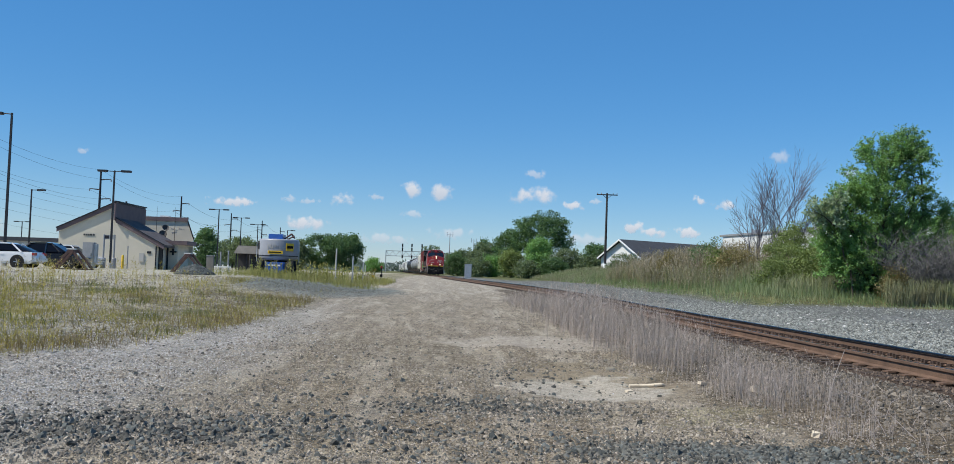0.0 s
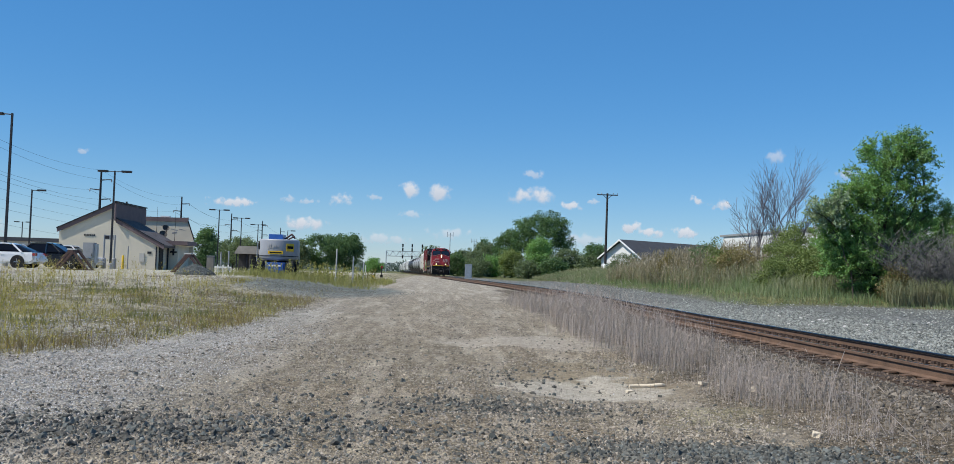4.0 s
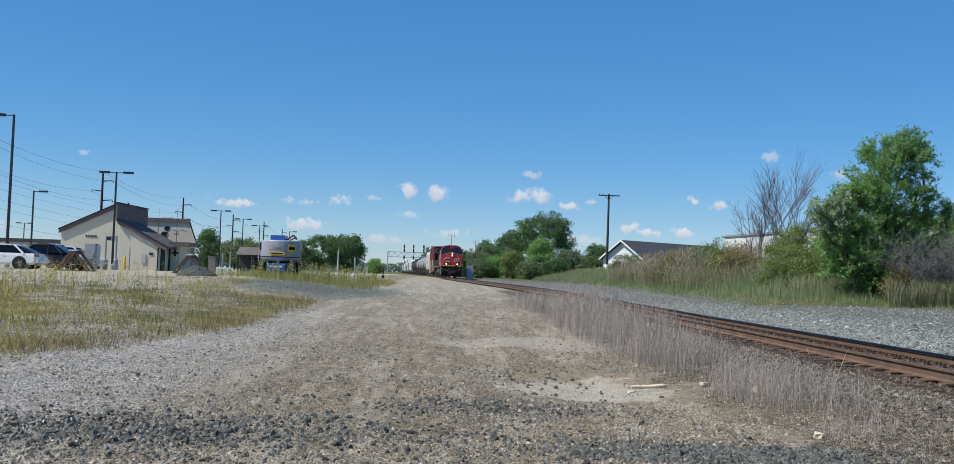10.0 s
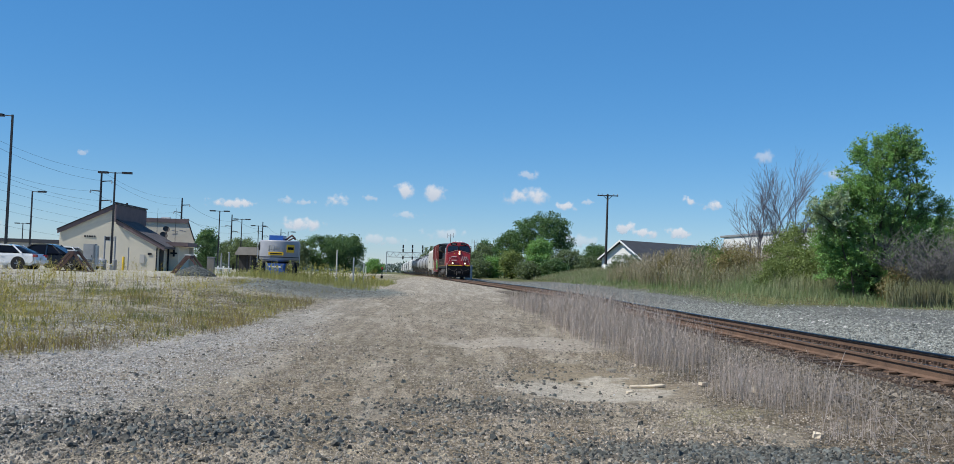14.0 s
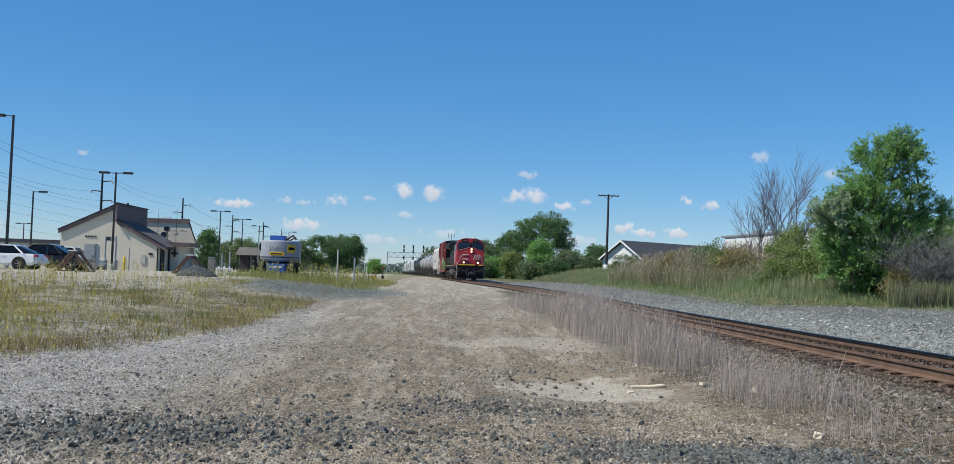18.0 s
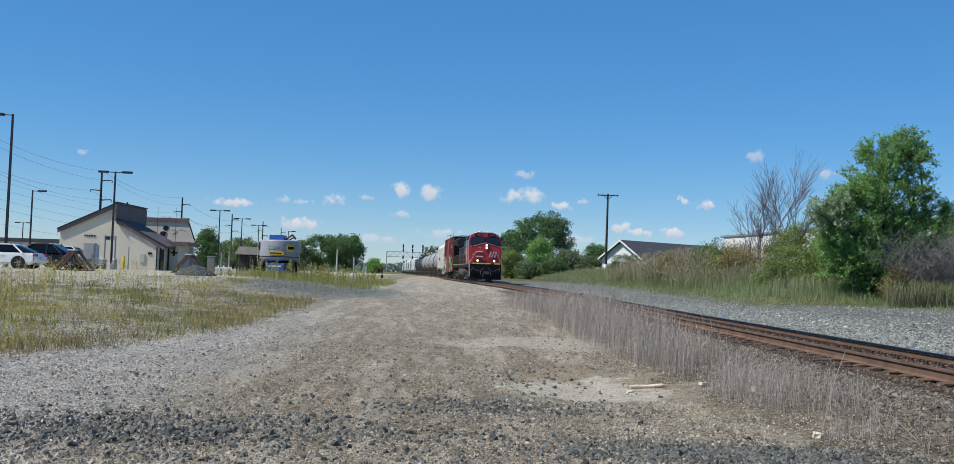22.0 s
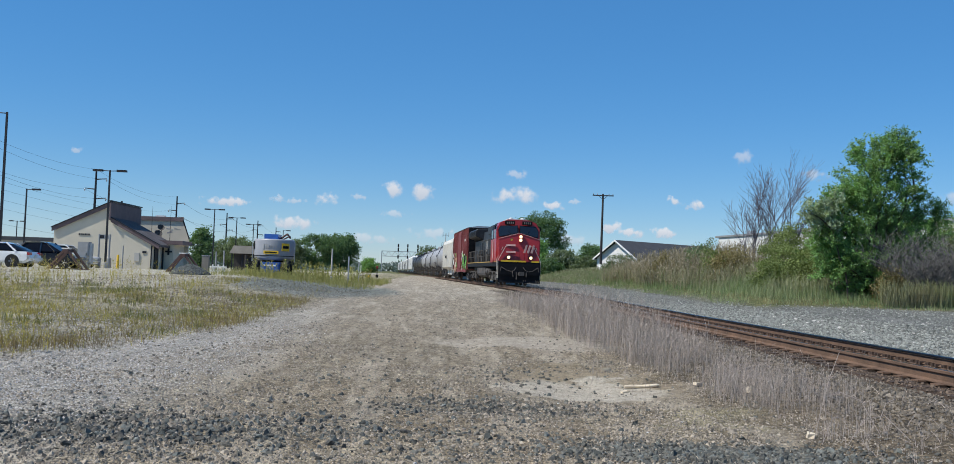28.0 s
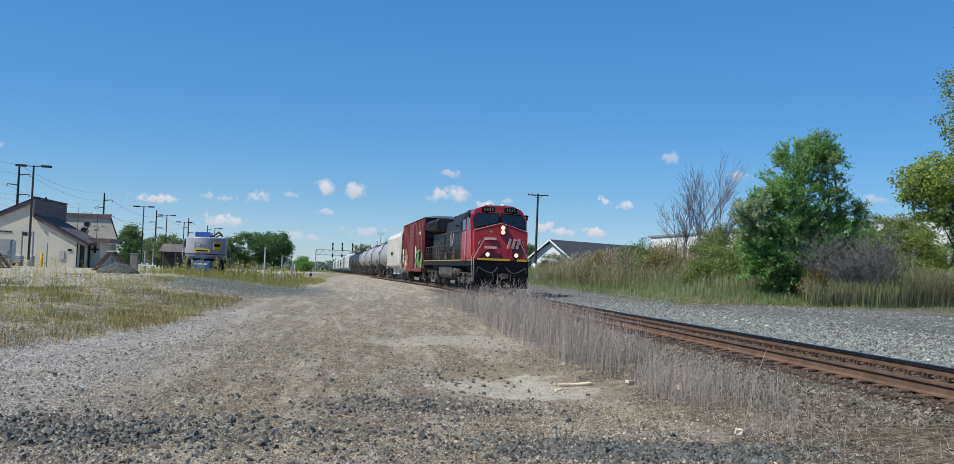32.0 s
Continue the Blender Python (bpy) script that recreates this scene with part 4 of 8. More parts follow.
def boxcar():
    t = thing("boxcar", Matrix(), "dark red ribbed boxcar with spray-painted lower side", "boxcar", "the train's vehicles")
    h = 7.9
    part("body", bevelled(box(B(), (0, 0, 3.05), (2.86, 2 * h, 3.9)), 0.04, 1), M["box_red"], t, "dark red steel body")
    part("roof", prism(B(), [(-1.5, 5.0), (1.5, 5.0), (0.6, 5.16), (-0.6, 5.16)], 1, -h - 0.02, h + 0.02), M["galv"], t, "galvanised roof")
    for s in (-1, 1):
        for i in range(17):
            y = -h + 0.25 + i * (2 * h - 0.5) / 16
            if abs(y) > 1.8:
                part("rib", box(B(), (s * 1.45, y, 3.1), (0.06, 0.12, 3.7)), M["box_red"], t)
        door = part("door", bevelled(box(B(), (s * 1.49, 0, 2.95), (0.08, 3.1, 3.5)), 0.02, 1), M["box_red"], t, "corrugated sliding door")
        bm = B()
        for k in range(8):
            box(bm, (s * 1.535, 0, 1.5 + k * 0.42), (0.03, 3.0, 0.1))
        part("corrugation", bm, M["box_red"], door)
        part("side_sill", box(B(), (s * 1.42, 0, 1.0), (0.06, 2 * h - 3, 0.28)), M["box_red"], t)
        r = random.Random(8 + s)
        for m, y0, z0 in ((M["green_tag"], -5.0, 1.55), (M["orange_tag"], 5.4, 1.5)):
            for k in range(30):
                cy, cz, ph, sz = y0 + r.uniform(-2.3, 2.3), z0 + r.uniform(-0.35, 1.15) * (0.6 + 0.4 * (k % 2)), r.uniform(0, 6), r.uniform(0.1, 0.4)
                ring = [(cy + sz * (1 + 0.35 * math.sin(3 * q + ph) + 0.2 * math.sin(5 * q + 2 * ph)) * math.cos(q), cz + 1.2 * sz * (1 + 0.3 * math.sin(2 * q + ph)) * math.sin(q)) for q in [2 * math.pi * i / 18 for i in range(18)]]
                patch = prism(B(), ring, 0, s * (1.45 + 0.002 * k), s * (1.484 + 0.002 * k))
                part("spray_paint", patch, (m, m, m, M["black"], m, M["cream"], m, M["green_tag"])[k % 8], t, "bright spray-painted shape")
        part("reporting_marks", box(B(), (s * 1.45, -5.0, 3.9), (0.012, 1.5, 0.22)), M["pale"], t, "pale lettering bars")
        for y in (-h + 0.1, h - 0.5):
            bm = B()
            for k in range(9):
                box(bm, (s * 1.5, y + 0.2, 1.2 + k * 0.4), (0.02, 0.42, 0.025))
            for e in (0, 0.4):
                box(bm, (s * 1.5, y + e, 2.8), (0.03, 0.03, 3.3))
            part("ladder", bm, M["box_red"], t)
    for s in (-1, 1):
        for k in range(7):
            part("end_rib", box(B(), (0, s * (h + 0.03), 1.5 + k * 0.5), (2.7, 0.06, 0.14)), M["black"], t)
    for s in (-1, 1):
        part("end_wall", box(B(), (0, s * (h + 0.012), 3.05), (2.8, 0.02, 3.84)), M["black"], t, "dark end wall")
    part("underframe", box(B(), (0, 0, 0.98), (1.2, 2 * h, 0.3)), M["grime"], t)
    ends_of(t, h, True)
    return t, 2 * h + 1.2


def hopper(m, label, spin=False, lite=False):
    t = thing("hopper_car", Matrix(), label, "hopper car", "the train's vehicles")
    h = 8.0
    out = [(-1.5, 4.1), (-1.35, 4.55), (-0.7, 4.75), (0.7, 4.75), (1.35, 4.55), (1.5, 4.1), (1.5, 1.35), (0.9, 1.05), (-0.9, 1.05), (-1.5, 1.35)]
    part("body", bevelled(prism(B(), out, 1, -h + 1.3, h - 1.3), 0.03, 1), m, t, "", 30)
    for s in (-1, 1):
        bm = prism(B(), [(s * (h - 1.32), 1.6), (s * (h - 1.32), 4.6), (s * (h - 0.1), 4.4), (s * (h - 0.1), 4.1)], 0, -1.42, 1.42)
        part("slope_sheet", bm, m, t)
        for i in range(12):
            y = -h + 1.5 + i * (2 * h - 3) / 11
            part("side_post", box(B(), (s * 1.53, y, 2.75), (0.08, 0.1, 2.7)), m, t)
        for e in (-1, 1):
            bm = B()
            for k in range(9):
                box(bm, (s * 1.4, e * (h - 0.2), 1.2 + k * 0.36), (0.45, 0.025, 0.025))
            rod(bm, (s * 1.45, e * (h - 0.2), 1.0), (s * 1.45, e * (h - 0.2), 4.3), 0.03, seg=5)
            part("ladder", bm, m, t)
        part("lettering_bars", box(B(), (s * 1.58, 1.0, 2.6), (0.012, 2.2, 0.3)), M["black"], t)
    for y in (-4, 0, 4):
        bm = B()
        box(bm, (0, y, 0.8), (1.9, 2.6, 0.6), taper=1.0)
        part("outlet", bm, m, t)
    bm = box(B(), (0, 0, 4.83), (0.6, 2 * h - 2.6, 0.08))
    for k in range(5):
        box(bm, (0, -5 + k * 2.5, 4.9), (0.7, 1.5, 0.08))
    part("hatches", bm, M["galv"], t)
    part("underframe", box(B(), (0, 0, 1.05), (0.6, 2 * h, 0.3)), M["grime"], t)
    ends_of(t, h, spin, 1.9)
    return t, 2 * h + 1.1


def tank_car(m, label):
    t = thing("tank_car", Matrix(), label, "tank car", "the train's vehicles")
    h = 8.0
    prof = [(-h + 0.1, 0.3), (-h + 0.2, 0.8), (-h + 0.45, 1.2), (-h + 0.85, 1.46), (-h + 1.2, 1.52), (h - 1.2, 1.52), (h - 0.85, 1.46), (h - 0.45, 1.2), (h - 0.2, 0.8), (h - 0.1, 0.3)]
    part("barrel", lathe(B(), prof, "y", 32, (0, 0, 2.75)), m, t, "", 40)
    for y in (-5.2, -2.6, 0.0, 2.6, 5.2):
        part("band", lathe(B(), [(y - 0.06, 1.5), (y - 0.06, 1.545), (y + 0.06, 1.545), (y + 0.06, 1.5)], "y", 32, (0, 0, 2.75)), m, t)
    bm = lathe(B(), [(4.2, 0.55), (4.6, 0.55), (4.66, 0.4)], "z", 16)
    part("dome", bm, m, t, "", 40)
    bm = B()
    for s in (-1, 1):
        box(bm, (s * 0.75, 0, 4.28), (0.5, 3.0, 0.05))
        pipe(bm, [(s * 1.0, -1.5, 4.3), (s * 1.0, -1.5, 4.75), (s * 1.0, 1.5, 4.75), (s * 1.0, 1.5, 4.3)], 0.02)
        for e in (-0.25, 0.25):
            pipe(bm, [(s * 1.0, e, 4.3), (s * 1.66, e, 2.9), (s * 1.6, e, 1.0)], 0.022)
        for k in range(8):
            rod(bm, (s * 1.63, -0.25, 1.1 + k * 0.24), (s * 1.63, 0.25, 1.1 + k * 0.24), 0.016, seg=5)
    part("ladder_and_platform", bm, M["black"], t, "black ladder and top platform")
    bm = B()
    for e in (-1, 1):
        box(bm, (0, e * (h - 0.9), 1.05), (2.6, 1.9, 0.14))
        box(bm, (0, e * (h - 1.8), 1.35), (2.3, 0.5, 0.6))
        for s in (-1, 1):
            pipe(bm, [(s * 1.4, e * (h + 0.05), 1.05), (s * 1.4, e * (h + 0.05), 2.1), (s * 1.4, e * (h - 1.6), 2.1)], 0.025)
    box(bm, (0, 0, 1.05), (0.6, 2 * h, 0.22))
    part("underframe", bm, M["grime"], t)
    for s in (-1, 1):
        part("lettering_bars", box(B(), (s * 1.515, 3.4, 2.95), (0.03, 1.6, 0.22)), M["black"], t)
    ends_of(t, h, False, 1.7)
    return t, 2 * h + 1.1


def build_train():
    """The train's vehicles from head to tail, with their lengths."""
    cars = [locomotive(), boxcar(), hopper(M["cream"], "cream-white covered hopper car with side posts", True)]
    grey = tank_car(M["tank"], "grey tank car with a dark grimy underframe")
    dark = tank_car(M["tank_dark"], "black tank car with a dark grimy underframe")
    pale = hopper(M["siding"], "pale grey covered hopper car")
    dull = hopper(M["metal_grey"], "weathered grey covered hopper car")
    first = {id(o): True for o in (grey[0], dark[0], pale[0], dull[0])}
    for src in (grey, grey, grey, grey, dark, dark, dark, pale, pale, dull, pale, dark, pale, dull, pale, pale, dull, grey, pale, dull):
        if first.pop(id(src[0]), False):
            cars.append(src)
        else:
            cars.append((copy_thing(src[0], Matrix()), src[1]))
    return cars


TRAIN = build_train()


def key_train():
    """Each vehicle follows the track on its two trucks; the wheels turn with the way made."""
    back = 0.0
    for ob, length in TRAIN:
        rows = []
        for t in range(0, 33):
            y = HEAD_AT - SPEED * t + back + length / 2
            a, _ = along(y - length * 0.32)
            b, _ = along(y + length * 0.32)
            c, d = (a + b) / 2, (b - a).normalized()
            right = Vector((d.y, -d.x, 0)).normalized()
            up = right.cross(d)
            m = Matrix((right, d, up)).transposed().to_4x4()
            m.translation = c + Vector((0, 0, 0.003))
            rows.append((t, m))
        walk(ob, rows)
        back += length
    for w, r, at in SPIN:
        n = 240
        rows = []
        for i in range(n + 1):
            t = 32.0 * i / n
            rows.append((t, Matrix.Translation(at) @ Euler((SPEED * t / r, 0, 0)).to_matrix().to_4x4()))
        walk(w, rows)


# ---- stones ----
CHIP_V = np.array([(1, 0, -.5), (.25, .9, -.5), (-.85, .6, -.5), (-.8, -.65, -.5), (.3, -1, -.5), (.5, .15, .62), (-.4, .4, .7), (-.1, -.55, .55)]) * 0.5
GRIT_V = np.array([(1, -.2, -.4), (-.1, 1, -.4), (-1, -.1, -.4), (.1, -1, -.4), (.1, .05, .75)]) * 0.5
GRIT_F = np.array([(0, 1, 4), (1, 2, 4), (2, 3, 4), (3, 0, 4)])
ROCK_V = np.array([(-1, -.7, -.6), (.6, -1, -.6), (1, .6, -.6), (-.5, 1, -.6), (.45, -.35, .55), (.1, .6, .4), (-.6, -.1, .5)]) * 0.55
ROCK_F = np.array([(0, 1, 4), (1, 2, 4), (2, 5, 4), (2, 3, 5), (3, 6, 5), (3, 0, 6), (0, 4, 6), (4, 5, 6)])
CHIP_F = np.array([(0, 1, 5), (1, 6, 5), (1, 2, 6), (2, 3, 6), (3, 7, 6), (3, 4, 7), (4, 0, 7), (0, 5, 7), (5, 6, 7)])


def varied(verts, faces, at, size, rng, rough):
    """Stones in twelve broken shapes, long, flat or blocky."""
    vs, fs, base = [], [], 0
    for k in range(12):
        shape = (verts + rng.normal(0, rough, verts.shape)) * np.array([rng.uniform(0.8, 1.3), rng.uniform(0.65, 1.0), rng.uniform(0.6, 1.05)])
        v, f = repeated(shape, faces, at[k::12], size[k::12], "upright", rng)
        vs.append(v)
        fs.append(np.asarray(f) + base)
        base += len(v)
    return np.vstack(vs), np.vstack(fs)


def chips(name, label, pts, lo, hi, m, rng):
    """Small angular pebbles half sunk in the dirt."""
    size = lo + (hi - lo) * rng.power(0.5, len(pts))
    z = ground_z(pts[:, 0], pts[:, 1]) + size * 0.10
    at = np.column_stack([pts, z])
    big = size > lo + 0.42 * (hi - lo)
    v, f = varied(CHIP_V, CHIP_F, at[big], size[big], rng, 0.12)
    w, h = varied(GRIT_V, GRIT_F, at[~big], size[~big] * 1.25, rng, 0.14)
    return tagged(sheet(name, np.vstack([v, w]), np.vstack([f, h + len(v)]), m), label, "pebbles", kind="stuff")


def stones(name, label, pts, lo, hi, m, rng, sink=0.15):
    size = lo + (hi - lo) * rng.power(0.45, len(pts))
    z = ground_z(pts[:, 0], pts[:, 1]) + size * (0.4 - sink)
    return tagged(sheet(name, *varied(ROCK_V, ROCK_F, np.column_stack([pts, z]), size, rng, 0.13), m), label, "stones", kind="stuff")


def scattered(n, x0, x1, y0, y1, rng, near=1.0):
    """Random places, thinning with the distance."""
    y = y0 * (y1 / y0) ** (rng.uniform(0, 1, n) ** near)
    return np.column_stack([rng.uniform(x0, x1, n), y])


def in_view(p):
    """Keeps only the places inside the wedge of ground that the camera looks over."""
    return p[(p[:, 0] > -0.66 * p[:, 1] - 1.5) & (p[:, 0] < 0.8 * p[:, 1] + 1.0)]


def build_stones():
    g = np.random.RandomState(11)
    p = scattered(38000, -3.0, 1.9, 9, 60, g)
    p[:, 0] += track_x(p[:, 1])
    d = p[:, 0] - track_x(p[:, 1])
    clear = np.abs(np.abs(d) - GAUGE / 2) > 0.12
    inner = clear & (np.abs(d + 0.1 * waves(p[:, 0], p[:, 1], 3.0, 12)) < 1.3)
    stones("rusty_ballast", "rust-brown crushed stone between the rails", p[inner], 0.018, 0.06, M["stone_rust"], g)
    p = p[clear & ~inner]
    stones("track_ballast", "brown-dusted crushed stone ballast beside the track", p, 0.018, 0.064, M["stone_brown"], g)
    p = np.vstack([scattered(36000, 1.4, 14, 14, 95, g), scattered(36000, 1.4, 6.5, 14, 45, g)])
    p = p[g.uniform(0, 1, len(p)) < 1 - 0.55 * smooth(p[:, 0], 4.5, 6.0)]
    p[:, 0] += track_x(p[:, 1])
    p = p[grass_depth(p[:, 0], p[:, 1]) < 0.3]
    stones("grey_ballast", "light grey crushed stone beside the track", p, 0.02, 0.075, M["stone"], g)
    p = scattered(330, 1.6, 7.5, 12, 70, g)
    p[:, 0] += track_x(p[:, 1])
    p = p[grass_depth(p[:, 0], p[:, 1]) < 0.3]
    stones("pale_lumps", "pale lumps of broken stone on the ballast", p, 0.03, 0.075, M["pale_stone"], g)
    p = in_view(np.vstack([scattered(26000, -8, 4.6, 5.8, 60, g), scattered(56000, -7, 4.4, 5.8, 15, g)]))
    dark = ((p[:, 0] + 3.3) / 2.4) ** 2 + ((p[:, 1] - 8.2) / 1.2) ** 2
    p = p[(dark > 1) | (g.uniform(0, 1, len(p)) < 0.4)]
    wet = np.minimum(((p[:, 0] - 2.2) / 1.2) ** 2 + ((p[:, 1] - 13.2) / 1.6) ** 2, ((p[:, 0] - 2.3) / 2.0) ** 2 + ((p[:, 1] - 19.6) / 1.5) ** 2)
    p = p[(wet > 1) | (g.uniform(0, 1, len(p)) < 0.15)]
    p = p[g.uniform(0, 1, len(p)) < 0.3 + 0.7 * smooth(waves(p[:, 0], p[:, 1], 1.3, 71), -0.35, 0.25)]
    chips("road_pebbles", "small tan and grey pebbles on the dirt road", p, 0.007, 0.028, M["stone_tan"], g)
    p = in_view(scattered(40000, -8, 4.6, 5.8, 30, g))
    p = p[g.uniform(0, 1, len(p)) < 0.1 + 0.9 * smooth(waves(p[:, 0], p[:, 1], 0.9, 72) - 0.05 * (p[:, 1] - 8), -0.2, 0.3)]
    chips("dark_grit", "grey grit on the dirt road", p, 0.007, 0.028, M["stone_grey"], g)
    p = in_view(scattered(34000, -30, -4.8, 13, 42, g))
    chips("field_stones", "pale stones among the weeds", p, 0.012, 0.06, M["field_stone"], g)
    p = np.column_stack([g.uniform(-24, -6.5, 20000), g.uniform(18, 46, 20000)])
    p = p[g.uniform(0, 1, len(p)) < 0.06 + smooth(-waves(p[:, 0], p[:, 1] * 0.6, 0.6, 38) - 0.4 * waves(p[:, 0], p[:, 1], 2.1, 39), 0.0, 0.3)]
    stones("field_rubble", "brown and grey broken stone among the weeds", p, 0.02, 0.065, M["clod"], g, 0.1)
    p = in_view(np.vstack([scattered(46000, -6.8, 4.4, 6.5, 48, g), scattered(20000, -6.8, 4.4, 6.5, 18, g)]))
    p = p[g.uniform(0, 1, len(p)) < 0.12 + 0.88 * smooth(waves(p[:, 0] * 2.5, p[:, 1] * 0.5, 0.9, 75) + 0.6 * waves(p[:, 0], p[:, 1], 2.2, 76), -0.25, 0.3)]
    calm = np.minimum(((p[:, 0] - 2.2) / 1.2) ** 2 + ((p[:, 1] - 13.2) / 1.6) ** 2, ((p[:, 0] - 2.3) / 2.0) ** 2 + ((p[:, 1] - 19.6) / 1.5) ** 2)
    p = p[(calm > 1) | (g.uniform(0, 1, len(p)) < 0.12)]
    stones("road_clods", "brown clods and loose stones on the dirt road", p, 0.012, 0.042, M["clod"], g, 0.2)
    p = scattered(90, -7, 4.6, 5.8, 30, g)
    chips("pale_grit", "scattered pale grit on the dirt road", p, 0.01, 0.035, M["white"], g)
    p = in_view(np.vstack([scattered(30000, -15, -1.8, 7.0, 42, g), scattered(56000, -9, -1.8, 8.0, 24, g)]))
    k = smooth(-p[:, 0] + 1.2 * waves(p[:, 0], p[:, 1], 0.8, 9), 2.4, 5)
    p = p[g.uniform(0, 1, len(p)) < k]
    chips("pale_gravel", "pale grey gravel along the weeds", p, 0.009, 0.031, M["pale_stone"], g)
    out = []
    for cx, cy, rx, ry, n in ((-2.9, 8.7, 2.3, 1.1, 2300), (0.6, 10.7, 1.2, 0.6, 900), (0.1, 8.7, 1.5, 0.9, 350), (2.5, 8.2, 1.2, 0.5, 4200), (0, 7.3, 4.5, 0.9, 250), (1.3, 14.3, 0.9, 1.1, 160), (-6.3, 46, 3.2, 7, 5000)):
        out.append(np.column_stack([g.normal(cx, rx * 0.6, n), g.normal(cy, ry * 0.6, n)]))
    out.append(scattered(1500, -6, 4, 6.2, 30, g))
    stones("dark_crushed_stone", "dark blue-grey crushed stone spilt on the road", np.vstack(out), 0.012, 0.05, M["stone_dark"], g, 0.08)
    out = [np.column_stack([g.normal(cx, rx * 0.55, n), g.normal(cy, ry * 0.55, n)]) for cx, cy, rx, ry, n in ((-2.7, 8.7, 2.6, 0.95, 480), (-0.4, 9.2, 2.4, 1.6, 90), (2.6, 8.2, 1.15, 0.5, 620), (-1.0, 12.0, 3.0, 2.5, 90))]
    stones("coarse_dark_stone", "coarse blue-grey broken stone on the road", np.vstack(out), 0.02, 0.07, M["loose_dark"], g, 0.1)
    # a heap of ballast by the lot
    n = 2400
    a, r = g.uniform(0, 6.28, n), np.sqrt(g.uniform(0, 1, n))
    p = np.column_stack([-13.12 + np.cos(a) * r * 1.02, 50.5 + np.sin(a) * r * 1.0])
    size = g.uniform(0.05, 0.13, n)
    z = ground_z(p[:, 0], p[:, 1]) + 0.54 * np.clip(1 - r, 0, 1) ** 0.7 + 0.02
    v, f = repeated(ROCK_V, ROCK_F, np.column_stack([p, z]), size, "upright", g)
    tagged(sheet("ballast_heap", v, f, M["loose_dark"]), "low heap of grey ballast", "stone heap", kind="stuff")
    # driftwood, pale stones and litter at the edge of the stalks
    for i, (x, y, s, lab, c) in enumerate(((2.7, 14.95, 0.13, "small white stone on the dirt", "stone"), (2.6, 12.9, 0.09, "small white stone on the dirt", "stone"),
                                           (3.68, 13.15, 0.2, "white broken plank end", "plank"), (3.75, 9.3, 0.11, "pale lump of concrete among dead stalks", "stone"), (4.22, 12.55, 0.16, "white stone among dead stalks", "stone"),
                                           (-0.5, 13.5, 0.05, "small white stone on the dirt", "stone"))):
        bm = box(B(), (0, 0, s * 0.2), (s, s * 0.5 if c == "stone" else 0.06, s * 0.5 if c == "stone" else 0.04), (4, 6, 25 * i))
        bevelled(bm, s * (0.2 if c == "stone" else 0.05), 2)
        for v in bm.verts:
            v.co += noise.noise_vector(v.co * 14 + Vector((i * 3.1, 0, 0))) * s * (0.3 if c == "stone" else 0.05)
        t = new("plank_end" if c == "plank" else "white_stone", mesh("white_stone", bm, M["bleached"]))
        t.location = (x, y, float(ground_z(x, y)) - 0.005)
        tagged(t, lab, c)
    bm = B()
    way = [(-0.25, 0.0, 0.03), (-0.14, 0.02, 0.034), (0.0, 0.012, 0.04), (0.10, -0.012, 0.05), (0.20, 0.0, 0.06), (0.25, 0.012, 0.058)]
    for (a, b), (r0, r1) in zip(zip(way, way[1:]), ((0.020, 0.024), (0.024, 0.021), (0.021, 0.025), (0.025, 0.026), (0.026, 0.012))):
        rod(bm, a, b, r0, r1, 12)
    rod(bm, (0.08, 0.0, 0.05), (0.13, 0.05, 0.07), 0.012, 0.006, 6)
    rod(bm, (-0.1, 0.01, 0.04), (-0.14, -0.03, 0.06), 0.009, 0.004, 6)
    t = new("stick", mesh("stick", bm, M["bleached"], 60))
    t.location = (2.92, 13.25, float(ground_z(2.92, 13.25)) - 0.012)
    tagged(t, "bleached pale stick lying on the dirt", "stick")


build_stones()


